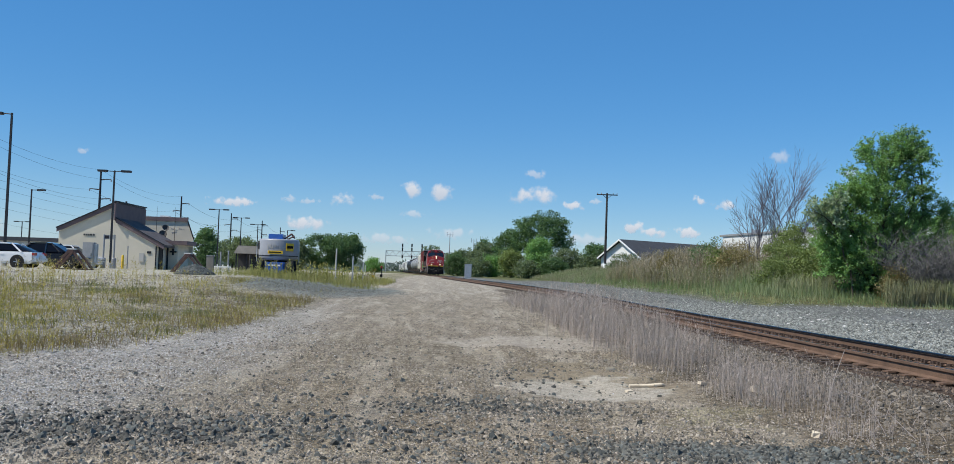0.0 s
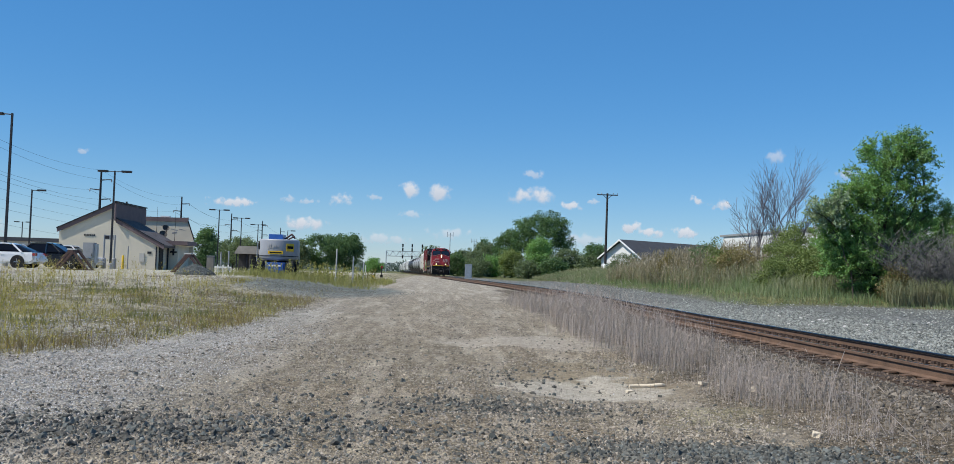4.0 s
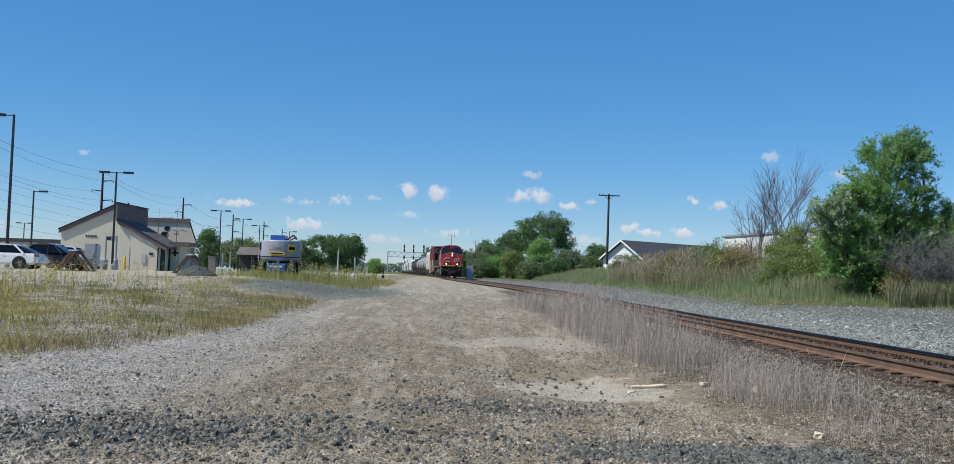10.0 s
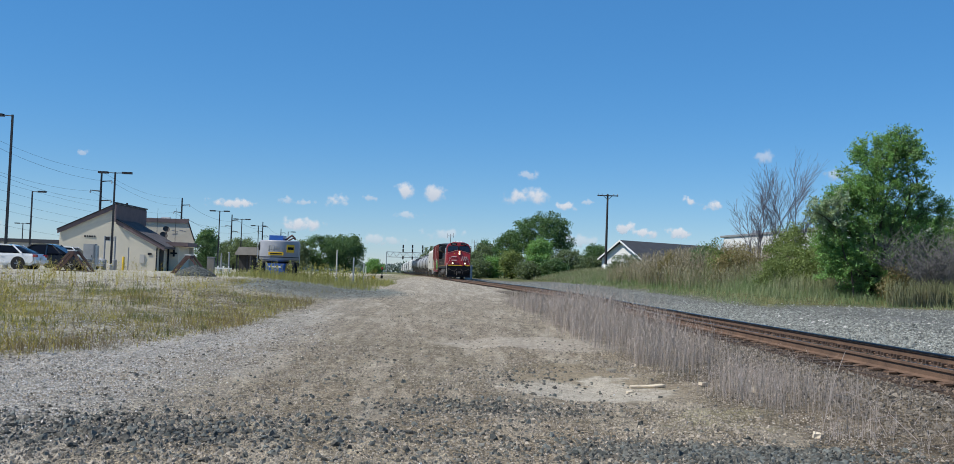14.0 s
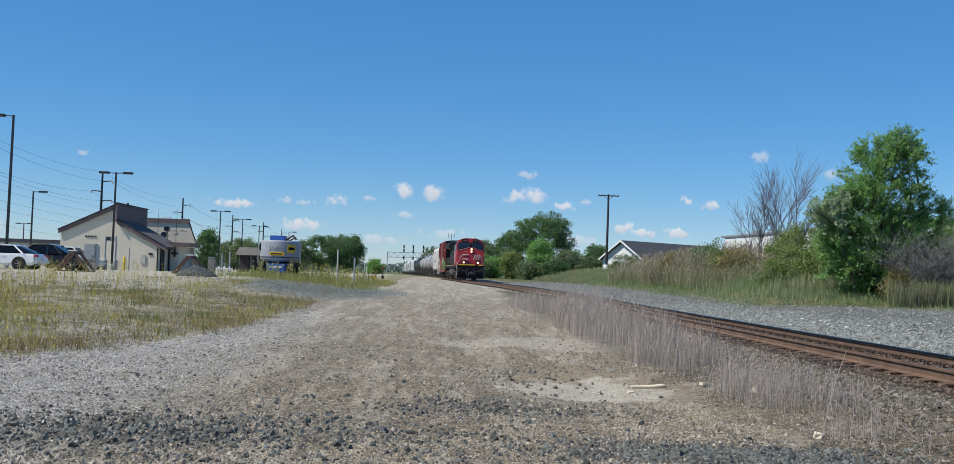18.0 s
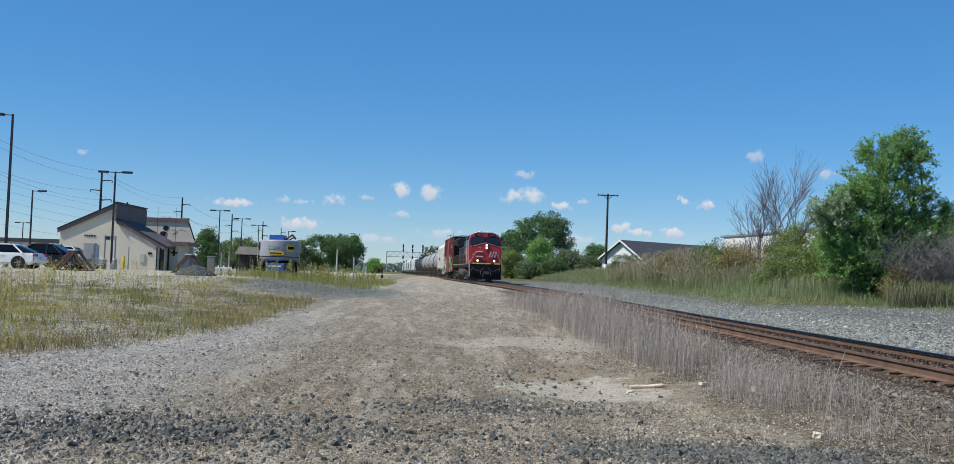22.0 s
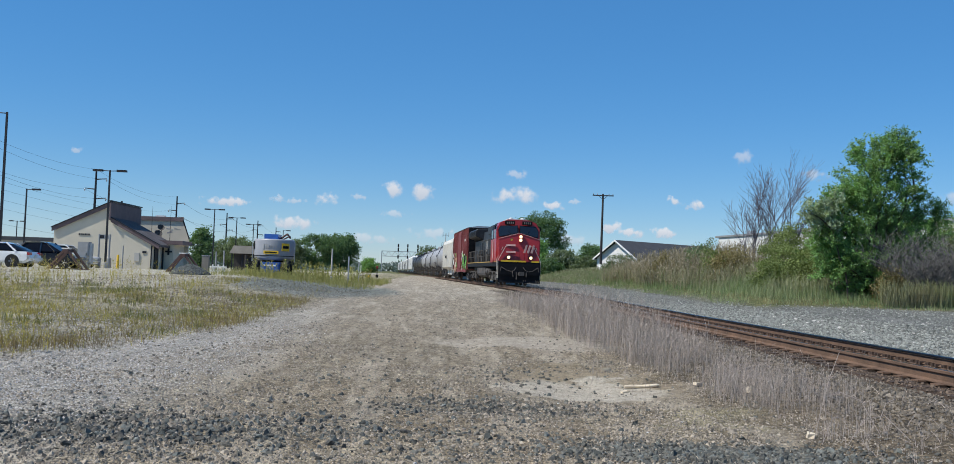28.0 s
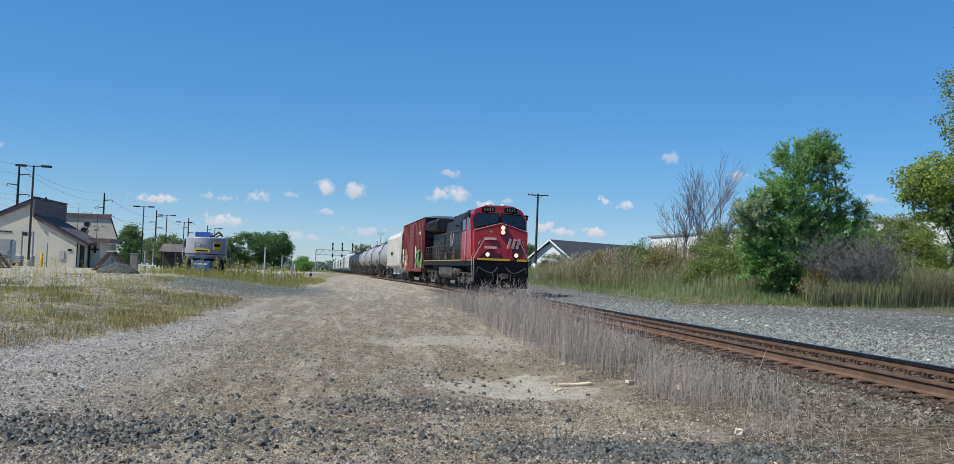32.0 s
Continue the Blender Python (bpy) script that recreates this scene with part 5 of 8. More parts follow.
def loose_stones():
    """The larger loose stones on the near road and on the ballast, each a piece of its own."""
    g = random.Random(41)
    kinds = []
    for k in range(8):
        bm = B()
        bmesh.ops.create_icosphere(bm, subdivisions=2, radius=0.5)
        flat = Vector((g.uniform(0.9, 1.3), g.uniform(0.65, 0.95), g.uniform(0.45, 0.7)))
        for v in bm.verts:
            n = noise.noise(v.co * 2.2 + Vector((k * 7.3, 0, 0)))
            v.co = Vector([round(c * 3.2) / 3.2 * 0.5 + c * 0.5 for c in v.co * (1 + 0.35 * n)])
            v.co = Vector((v.co.x * flat.x, v.co.y * flat.y, v.co.z * flat.z))
        kinds.append(mesh("stone", bm, M["loose_stone"]))
    pale = [m.copy() for m in kinds[:3]]
    for m in pale:
        m.materials[0] = M["pale_stone"]
    base = bpy.data.objects["ground"]
    for cx, cy, rx, ry, n, lo, hi, meshes in ((-3.0, 8.6, 1.3, 0.8, 85, 0.04, 0.11, kinds), (-0.2, 9.2, 2.2, 1.6, 55, 0.035, 0.085, kinds), (2.7, 8.3, 0.9, 0.4, 50, 0.03, 0.075, kinds),
                                              (1.2, 14.2, 1.2, 1.3, 26, 0.03, 0.075, kinds), (-1.5, 15, 3.0, 5.0, 34, 0.03, 0.07, kinds), (12.0, 25.0, 1.6, 9.0, 24, 0.06, 0.14, pale)):
        for _ in range(n):
            x, y, s = g.gauss(cx, rx * 0.6), g.gauss(cy, ry * 0.6), lo + (hi - lo) * g.random() ** 1.8
            ob = new("stone", g.choice(meshes))
            ob.parent = base
            ob.location = (x, y, float(ground_z(x, y)) + s * 0.14)
            ob.rotation_euler = (g.uniform(-0.3, 0.3), g.uniform(-0.3, 0.3), g.uniform(0, 6.28))
            ob.scale = (s, s, s)


loose_stones()


# ---- grasses ----
def blades(name, label, pts, h, w, m, rng, lean=0.25, tip=0.25, side=0):
    """Upright blades or stalks in two bent pieces; side: small leaves along each."""
    n = len(pts)
    z = ground_z(pts[:, 0], pts[:, 1]) - 0.02
    a, q = rng.uniform(0, 6.28, n), rng.uniform(0, 6.28, n)
    t = np.column_stack([np.cos(a), np.sin(a), np.zeros(n)]) * (np.broadcast_to(w, n) / 2)[:, None]
    d = np.column_stack([np.cos(q), np.sin(q), np.zeros(n)]) * (np.abs(rng.normal(0, lean, n)) * h)[:, None]
    up = np.column_stack([np.zeros(n), np.zeros(n), h])
    b = np.column_stack([pts, z])
    mid, top = b + up * 0.55 + d * 0.35, b + up + d
    v = np.stack([b - t, b + t, mid + t * 0.8, mid - t * 0.8, top + t * tip, top - t * tip], 1)
    f = np.array([(0, 1, 2, 3), (3, 2, 4, 5)])
    vs, fs = [v.reshape(-1, 3)], [(f[None] + (np.arange(n) * 6)[:, None, None]).reshape(-1, 4)]
    base = n * 6
    for k in range(side):
        s = rng.uniform(0.25, 1.0, n)[:, None]
        c = b + (up + d) * s
        g = rng.uniform(0, 6.28, n)
        o = np.column_stack([np.cos(g), np.sin(g), rng.uniform(0.1, 0.9, n)]) * (h * rng.uniform(0.10, 0.2, n))[:, None]
        u = np.column_stack([-np.sin(g), np.cos(g), np.zeros(n)]) * (np.broadcast_to(w, n) * (0.5 + 0.7 * (tip > 0.5)))[:, None]
        vs.append(np.stack([c, c + o * 0.5 + u, c + o, c + o * 0.5 - u], 1).reshape(-1, 3))
        fs.append((np.array([[0, 1, 2, 3]])[None] + (base + np.arange(n) * 4)[:, None, None]).reshape(-1, 4))
        base += n * 4
    return tagged(sheet(name, np.vstack(vs), np.vstack(fs), m), label, name.replace("_", " ").split()[-1], kind="stuff")


def build_grasses():
    g = np.random.RandomState(23)
    # dead stalks between road and track
    p = scattered(52000, -5.3, -1.9, 7.4, 46, g, 0.9)
    off = p[:, 0].copy()
    p[:, 0] += track_x(p[:, 1])
    edge = np.interp(p[:, 1], [8, 10, 13, 18, 30], [-3.7, -4.0, -4.2, -4.65, -4.75]) + 0.35 * waves(p[:, 0], p[:, 1], 1.6, 21)
    k = smooth(off - edge, -0.15, 0.35) * (1 - 0.97 * smooth(off + 0.3 * waves(p[:, 0], p[:, 1], 1.1, 22), -3.5, -2.1))
    k *= 0.10 + 0.90 * smooth(waves(p[:, 0], p[:, 1], 1.4, 24) + 0.5 * waves(p[:, 0], p[:, 1], 5.0, 26), -0.25, 0.15)
    k *= (1 - smooth(p[:, 1] + 3 * waves(p[:, 0], p[:, 1], 0.8, 25), 31, 43)) * (0.34 + 0.66 * smooth(p[:, 1], 10, 16))
    keep = g.uniform(0, 1, len(p)) < np.maximum(k, 0.012 * smooth(p[:, 1], 11, 14))
    p, k = p[keep], k[keep]
    hs = (g.uniform(0.24, 0.58, len(p)) + 0.1 * smooth(p[:, 1], 12, 19)) * (1 + 0.45 * smooth(p[:, 1], 12, 19) - 0.75 * smooth(p[:, 1], 32, 42)) + np.where(g.uniform(0, 1, len(p)) < 0.03, 0.22, 0)
    hs *= (0.5 + 0.5 * smooth(k, 0.0, 0.45)) * g.uniform(0.55, 1.05, len(p))
    hs *= 1 + 0.32 * smooth(p[:, 1], 18, 23) * (1 - smooth(p[:, 1], 29, 35))
    blades("dead_stalks", "bleached grey dead weed stalks beside the track", p, hs, g.uniform(0.002, 0.0045, len(p)) * (1 + 0.045 * (p[:, 1] - 7)), M["stalk"], g, 0.2, 0.4, 5)
    p = np.column_stack([g.uniform(3.8, 5.7, 460), g.uniform(7.2, 11.5, 460)])
    blades("fallen_straw", "long fallen dry straw on the ground", p, g.uniform(0.03, 0.13, 460), 0.006, M["stalk"], g, 2.8, 0.4)
    # a dead vine bent over between the stalks
    bm = B()
    for way in (((3.72, 9.15, 0), (3.82, 9.2, 0.35), (3.9, 9.22, 0.62), (3.98, 9.2, 0.86)), ((3.86, 9.2, 0.42), (4.02, 9.25, 0.45), (4.2, 9.2, 0.36), (4.36, 9.1, 0.02)),
                ((3.95, 8.9, 0.0), (4.12, 8.95, 0.22), (4.3, 8.9, 0.26), (4.5, 8.8, 0.03)), ((4.1, 9.4, 0.0), (4.05, 9.3, 0.2), (3.9, 9.15, 0.22), (3.7, 8.9, 0.02)), ((4.3, 9.0, 0.2), (4.38, 9.05, 0.34), (4.5, 9.1, 0.38))):
        pipe(bm, [(x, y, z + float(ground_z(x, y)) - 0.005) for x, y, z in way], 0.0032)
    tagged(new("dead_vine", mesh("dead_vine", bm, M["stalk"], 40)), "dry bent vine tangled among dead stalks", "vine")
    # low yellow-green weeds on the left
    p = np.vstack([scattered(130000, -34, -4.6, 12.5, 46, g, 0.9), scattered(16000, -14, -3.5, 40, 62, g)])
    inside = np.interp(p[:, 1], [13, 14.4, 15.3, 16.8, 21.4, 26, 32, 60], [-7.6, -6.5, -5.95, -5.4, -4.65, -4.5, -4.7, -4.9]) - p[:, 0] + 0.45 * waves(p[:, 0], p[:, 1], 0.9, 31)
    dens = smooth(inside, -0.25, 0.5) * (0.2 + 0.75 * smooth(waves(p[:, 0], p[:, 1], 1.0, 32) + 0.5 * waves(p[:, 0], p[:, 1], 3.4, 33), -0.05, 0.1))
    dens *= 1 - 0.95 * smooth(p[:, 1] + 3 * waves(p[:, 0], p[:, 1], 0.6, 45), 31, 35) * smooth(-p[:, 0], 8.5, 11)
    dens *= np.where((np.abs(p[:, 0] + 6.2) < 2.6) & (np.abs(p[:, 1] - 45) < 7), 0.06, 1)
    open_soil = smooth(p[:, 1], 17, 22) * smooth(-p[:, 0], 5, 7)
    dens *= 1 - open_soil * (0.5 - 0.5 * smooth(waves(p[:, 0], p[:, 1] * 0.6, 0.6, 38) + 0.4 * waves(p[:, 0], p[:, 1], 2.1, 39), -0.12, 0.2))
    p = in_view(p[g.uniform(0, 1, len(p)) < dens])
    blades("low_weeds", "low dry yellow-green weeds and grass", p, g.uniform(0.03, 0.2, len(p)), g.uniform(0.006, 0.016, len(p)), M["weed"], g, 0.8, 0.3, 2)
    q = np.vstack([scattered(16000, -9.5, -4.3, 13.5, 36, g, 0.9), scattered(9000, -26, -6, 15, 36, g)])
    inside = np.interp(q[:, 1], [13, 14.4, 15.3, 16.8, 21.4, 26, 32, 60], [-7.6, -6.5, -5.95, -5.4, -4.65, -4.5, -4.7, -4.9]) - q[:, 0] + 0.45 * waves(q[:, 0], q[:, 1], 0.9, 31)
    q = q[(g.uniform(0, 1, len(q)) < smooth(inside, -0.3, 0.3) * (1 - 0.75 * smooth(inside, 1.0, 2.2)) * (0.25 + 0.75 * smooth(waves(q[:, 0], q[:, 1], 1.5, 34), -0.2, 0.2)))]
    blades("brown_weeds", "low brown withered weeds along the gravel", q, g.uniform(0.04, 0.22, len(q)), g.uniform(0.006, 0.013, len(q)), M["withered"], g, 0.5, 0.4, 3)
    p = scattered(6500, -36, -5.5, 13.5, 40, g, 0.8)
    k = smooth(waves(p[:, 0], p[:, 1], 0.6, 35) + 0.03 * (-p[:, 0] - 12), 0.0, 0.3)
    p = p[g.uniform(0, 1, len(p)) < k]
    blades("tall_weeds", "tall thin green-yellow seeding weeds", p, g.uniform(0.2, 0.9, len(p)) * (0.6 + 0.5 * smooth(-p[:, 0], 7, 12)), g.uniform(0.004, 0.01, len(p)), M["weed"], g, 0.12, 0.6, 12)
    p = np.column_stack([g.uniform(-19, -7.5, 900), g.uniform(20, 36, 900)])
    p = p[g.uniform(0, 1, len(p)) < smooth(waves(p[:, 0], p[:, 1], 0.9, 37) + 0.05 * (-p[:, 0] - 10), 0.0, 0.25)]
    blades("seeding_weeds", "tall branching green-yellow weeds with seed heads", p, g.uniform(0.25, 0.85, len(p)), g.uniform(0.006, 0.013, len(p)), M["weed"], g, 0.12, 0.7, 18)
    p = scattered(60000, -24, -4.8, 14.5, 36, g, 0.9)
    inside = np.interp(p[:, 1], [13, 14.4, 15.3, 16.8, 21.4, 26, 32, 60], [-7.6, -6.5, -5.95, -5.4, -4.65, -4.5, -4.7, -4.9]) - p[:, 0]
    tuft = smooth(waves(p[:, 0], p[:, 1], 4.2, 51) + 0.6 * waves(p[:, 0], p[:, 1], 1.1, 52), 0.22, 0.4) * smooth(inside, 0.0, 0.6)
    p = p[g.uniform(0, 1, len(p)) < tuft]
    blades("weed_tufts", "dark green tufts of weeds on the stony field", p, g.uniform(0.05, 0.24, len(p)), g.uniform(0.006, 0.015, len(p)), M["tuft"], g, 0.55, 0.4, 2)
    # goldenrod at the far edge of the field
    p = np.column_stack([g.uniform(-13.5, -3.6, 11000), g.uniform(51, 74, 11000)])
    p = p[g.uniform(0, 1, len(p)) < 0.25 + smooth(waves(p[:, 0], p[:, 1], 0.9, 36), -0.1, 0.2)]
    blades("yellow_grass", "bright yellow-green grass", p, g.uniform(0.15, 0.5, len(p)), g.uniform(0.01, 0.022, len(p)), M["goldenrod"], g, 0.45, 0.3, 3)
    p = np.column_stack([g.uniform(-11.5, -4.6, 170), g.uniform(54, 68, 170)])
    blades("goldenrod_weeds", "tall feathery yellow-green weeds", p, g.uniform(0.5, 1.2, len(p)), 0.03, M["goldenrod"], g, 0.08, 0.7, 14)
    # the bank on the right
    p = np.vstack([np.column_stack([g.uniform(12.5, 20, 36000), g.uniform(40, 140, 36000)]), np.column_stack([g.uniform(15, 42, 34000), g.uniform(39, 52, 34000)])])
    d = grass_depth(p[:, 0], p[:, 1]) + 0.8 * waves(p[:, 0], p[:, 1], 0.9, 41)
    p = p[(d > 0.0) & (d < 8)]
    d = grass_depth(p[:, 0], p[:, 1])
    blades("bank_grass", "uneven green and straw-coloured grass on the bank", p, g.uniform(0.22, 0.62, len(p)) * (0.5 + smooth(d, 0, 4)), g.uniform(0.009, 0.026, len(p)), M["grass"], g, 0.4, 0.15, 1)
    p = np.vstack([np.column_stack([g.uniform(13.6, 22, 16000), g.uniform(48, 92, 16000)]), np.column_stack([g.uniform(16, 45, 9000), g.uniform(43, 50, 9000)])])
    d = grass_depth(p[:, 0], p[:, 1])
    p = p[(d > 1.2 + 0.8 * waves(p[:, 0], p[:, 1], 0.5, 43)) & (g.uniform(0, 1, len(p)) < 0.35 + smooth(waves(p[:, 0], p[:, 1], 0.5, 44), -0.3, 0.2))]
    h = g.uniform(0.7, 1.4, len(p)) * np.where(p[:, 1] < 50, 0.75, 1)
    blades("tall_reeds", "tall tawny reed stems", p, h, 0.016, M["reed"], g, 0.2, 0.5, 4)
    q = np.column_stack([g.uniform(13.2, 25, 9000), g.uniform(92, 142, 9000)])
    q = q[g.uniform(0, 1, len(q)) < 0.3 + smooth(waves(q[:, 0], q[:, 1], 0.3, 47), -0.3, 0.3)]
    blades("far_reeds", "brown and olive reeds along the far bank", q, g.uniform(0.4, 1.1, len(q)) * (0.5 + 0.5 * smooth(q[:, 0], 14, 19)), 0.035, M["reed"], g, 0.25, 0.6, 4)
    fringe = np.vstack([np.column_stack([g.uniform(19.6, 31, 5200), g.uniform(40.6, 41.6, 5200)]), np.column_stack([g.uniform(23.6, 31, 2600), g.uniform(41.4, 42.8, 2600)])])
    fringe = fringe[grass_depth(fringe[:, 0], fringe[:, 1]) > 0.05]
    # the reeds' lighter colour paints sunlight onto this grass
    blades("fringe_grass", "tall olive grass coloured as if sunlit along the foot of the brush", fringe, g.uniform(0.45, 1.15, len(fringe)) * (1 + 0.5 * smooth(fringe[:, 0], 23, 24.5)), 0.018, M["reed"], g, 0.25, 0.4, 3)
    q = p[(p[:, 1] > 51) & (g.uniform(0, 1, len(p)) < (0.16 + 0.34 * smooth(p[:, 1], 57, 62)) * (1 - smooth(p[:, 1], 74, 92)))]
    hq = g.uniform(1.1, 2.3, len(q)) * (0.7 + 0.4 * smooth(q[:, 0] - 13.5, 0, 5)) * (0.72 + 0.28 * smooth(q[:, 1], 56, 62))
    blades("plumed_reeds", "tall reeds with brown seed plumes", q, hq, 0.018, M["plume"], g, 0.14, 1.1, 10)


build_grasses()


# ---- trees and shrubs ----
def leaf_cloud(centres, radii, per, leaf, rng):
    """Small leaves round clump centres, each a bent diamond."""
    n = len(centres) * per
    c = np.repeat(centres, per, 0) + np.clip(rng.normal(0, 1, (n, 3)), -1.5, 1.5) * np.repeat(radii, per)[:, None] * np.array([0.5, 0.5, 0.4])
    nrm = rng.normal(0, 1, (n, 3)) + np.array([0, 0, 0.7])
    nrm /= np.linalg.norm(nrm, axis=1)[:, None]
    u = np.cross(nrm, rng.normal(0, 1, (n, 3)))
    u /= np.linalg.norm(u, axis=1)[:, None] + 1e-9
    w = np.cross(nrm, u)
    s = (leaf * rng.uniform(0.6, 1.3, n))[:, None]
    v = np.stack([c - u * s * 0.55, c + w * s * 0.32 + nrm * s * 0.08, c + u * s * 0.55, c - w * s * 0.32 + nrm * s * 0.08], 1).reshape(-1, 3)
    f = np.arange(n * 4).reshape(-1, 4)
    return v, f


def tree(name, at, blobs, trunk_r, m, clumps, per, leaf, clump_r, label, category="tree", seed=0, limbs=14, lean=(0, 0), bark="bark", sink=0.1):
    """A trunk with limbs that reach into the crown; blobs (x, y, z, rx, ry, rz) give the crown's uneven outline."""
    g = np.random.RandomState(seed + 100)
    z0 = float(ground_z(at[0], at[1])) - sink
    t = thing(name, pose(at[0], at[1], z0), label, category)
    vol = np.array([b[3] * b[4] * b[5] for b in blobs])
    pick = g.choice(len(blobs), clumps, p=vol / vol.sum())
    bb = np.array(blobs)[pick]
    d = g.normal(0, 1, (clumps, 3))
    d /= np.linalg.norm(d, axis=1)[:, None]
    rad = g.uniform(0.25, 1.0, clumps) ** 0.4 * g.uniform(0.85, 1.08, clumps)
    c = bb[:, :3] + d * rad[:, None] * bb[:, 3:]
    c = c[c[:, 2] > 0.15]
    v, f = leaf_cloud(c, clump_r * g.uniform(0.6, 1.4, len(c)), per, leaf, g)
    v[:, 2] = np.maximum(v[:, 2], 0.12)
    crown = sheet("crown", v, f, m)
    crown.parent = t
    top = max(b[2] for b in blobs)
    bm = B()
    n = 5
    pts = [Vector((lean[0] * (i / n) ** 1.5 + 0.06 * math.sin(i * 2.1 + seed), lean[1] * (i / n) ** 1.5, top * i / n)) for i in range(n + 1)]
    for i in range(n):
        rod(bm, pts[i], pts[i + 1], trunk_r * (1 - 0.75 * i / n), trunk_r * (1 - 0.75 * (i + 1) / n), 8)
    for k in range(min(limbs, len(c))):
        e = Vector(c[k * len(c) // limbs % len(c)])
        a = max(0.12, min(0.8, e.z / top - 0.28))
        s = pts[0].lerp(pts[-1], a)
        mid = s.lerp(e, 0.5) + Vector((0, 0, 0.06 * (e - s).length))
        r = trunk_r * 0.45 * (1 - a * 0.6)
        rod(bm, s, mid, r, r * 0.6, 6)
        rod(bm, mid, e, r * 0.6, r * 0.2, 5)
    part("trunk", bm, M[bark], t, "", 50)
    return t


def sprayed_tree(name, at, blobs, trunk_r, m, clumps, twigs, leaves, leaf, label, seed, lean, fork):
    """A leafy young tree: a forked trunk, limbs to every part of the crown, and leafy twigs that point up and out."""
    g = np.random.RandomState(seed)
    t = thing(name, pose(at[0], at[1], float(ground_z(at[0], at[1])) - 0.08), label, "tree")
    bl = np.array([b[:6] for b in blobs])
    w = np.array([b[3] * b[4] * b[5] * b[6] for b in blobs])
    bb = bl[g.choice(len(bl), clumps, p=w / w.sum())]
    d = g.normal(0, 1, (clumps, 3))
    d /= np.linalg.norm(d, axis=1)[:, None]
    c = bb[:, :3] + d * (g.uniform(0.1, 1.0, clumps) ** 0.45)[:, None] * bb[:, 3:6]
    c = c[c[:, 2] > 0.12]
    out = c - np.column_stack([np.full(len(c), lean[0] * 0.5), np.zeros(len(c)), c[:, 2] - 0.7])
    out /= np.linalg.norm(out, axis=1)[:, None]
    k = len(c) * twigs
    a = np.repeat(c, twigs, 0) + g.normal(0, 0.07, (k, 3))
    way = np.repeat(out, twigs, 0) + g.normal(0, 0.55, (k, 3)) + np.array([0, 0, 0.25])
    way /= np.linalg.norm(way, axis=1)[:, None]
    length = g.uniform(0.22, 0.62, k)
    b = a + way * length[:, None]
    # leaves set along the twigs, drooping a little
    n = k * leaves
    s = g.uniform(0.15, 1.05, n)[:, None]
    at_leaf = np.repeat(a, leaves, 0) * (1 - s) + np.repeat(b, leaves, 0) * s
    u = np.repeat(way, leaves, 0) * 0.5 + g.normal(0, 0.75, (n, 3)) + np.array([0, 0, -0.25])
    u /= np.linalg.norm(u, axis=1)[:, None]
    nrm = g.normal(0, 0.8, (n, 3)) + np.array([0, 0, 0.8])
    side = np.cross(u, nrm)
    side /= np.linalg.norm(side, axis=1)[:, None] + 1e-9
    nrm = np.cross(side, u)
    z = (leaf * g.uniform(0.65, 1.3, n))[:, None]
    p = at_leaf + u * z * 0.15
    v = np.stack([p, p + u * z * 0.5 + side * z * 0.27 + nrm * z * 0.07, p + u * z, p + u * z * 0.5 - side * z * 0.27 + nrm * z * 0.07], 1).reshape(-1, 3)
    v[:, 2] = np.maximum(v[:, 2], 0.05)
    crown = sheet("crown", v, np.arange(n * 4).reshape(-1, 4), m)
    crown.parent = t
    # twigs as slim three-sided spikes
    q = np.cross(way, g.normal(0, 1, (k, 3)))
    q /= np.linalg.norm(q, axis=1)[:, None]
    r = np.cross(way, q)
    ring = [a + (q * math.cos(h) + r * math.sin(h)) * 0.007 for h in (0, 2.09, 4.19)]
    v = np.stack([*ring, b], 1).reshape(-1, 3)
    f = (np.array([(0, 1, 3), (1, 2, 3), (2, 0, 3)])[None] + (np.arange(k) * 4)[:, None, None]).reshape(-1, 3)
    tw = sheet("twig_mass", v, f, M["bark"])
    tw.parent = t
    tagged(tw, "slim brown twigs", kind="stuff")
    top = max(x[2] + 0.6 * x[5] for x in blobs)
    stems = []
    for ex, h in fork:
        bm = B()
        pts = [Vector((ex * (i / 7) ** 1.4 + 0.05 * math.sin(i * 2.3 + seed + ex), 0.05 * math.cos(i * 1.7), h * top * i / 7)) for i in range(8)]
        for i in range(7):
            rod(bm, pts[i], pts[i + 1], trunk_r * (1 - 0.13 * i), trunk_r * (1 - 0.13 * (i + 1)), 8)
        part("trunk", bm, M["bark"], t, "", 50)
        stems.append(pts)
    bm = B()
    for e in c[::4]:
        e = Vector(e)
        near = [(abs(x.x - e.x) + 0.4 * abs(x.y - e.y), x) for st in stems for x in st[1:] if x.z < max(0.9, e.z - 0.5 * abs(x.x - e.x))]
        src = min(near, key=lambda o: o[0] + 0.5 * (e.z - o[1].z))[1] if near else stems[0][1]
        mid = src.lerp(e, 0.55) + Vector((0, 0, 0.08 * (e - src).length))
        rod(bm, src, mid, 0.035, 0.02, 5)
        rod(bm, mid, e, 0.02, 0.006, 4)
    tagged(part("limb_mass", bm, M["bark"], t, "", 50), "slender brown limbs", kind="stuff")
    return t


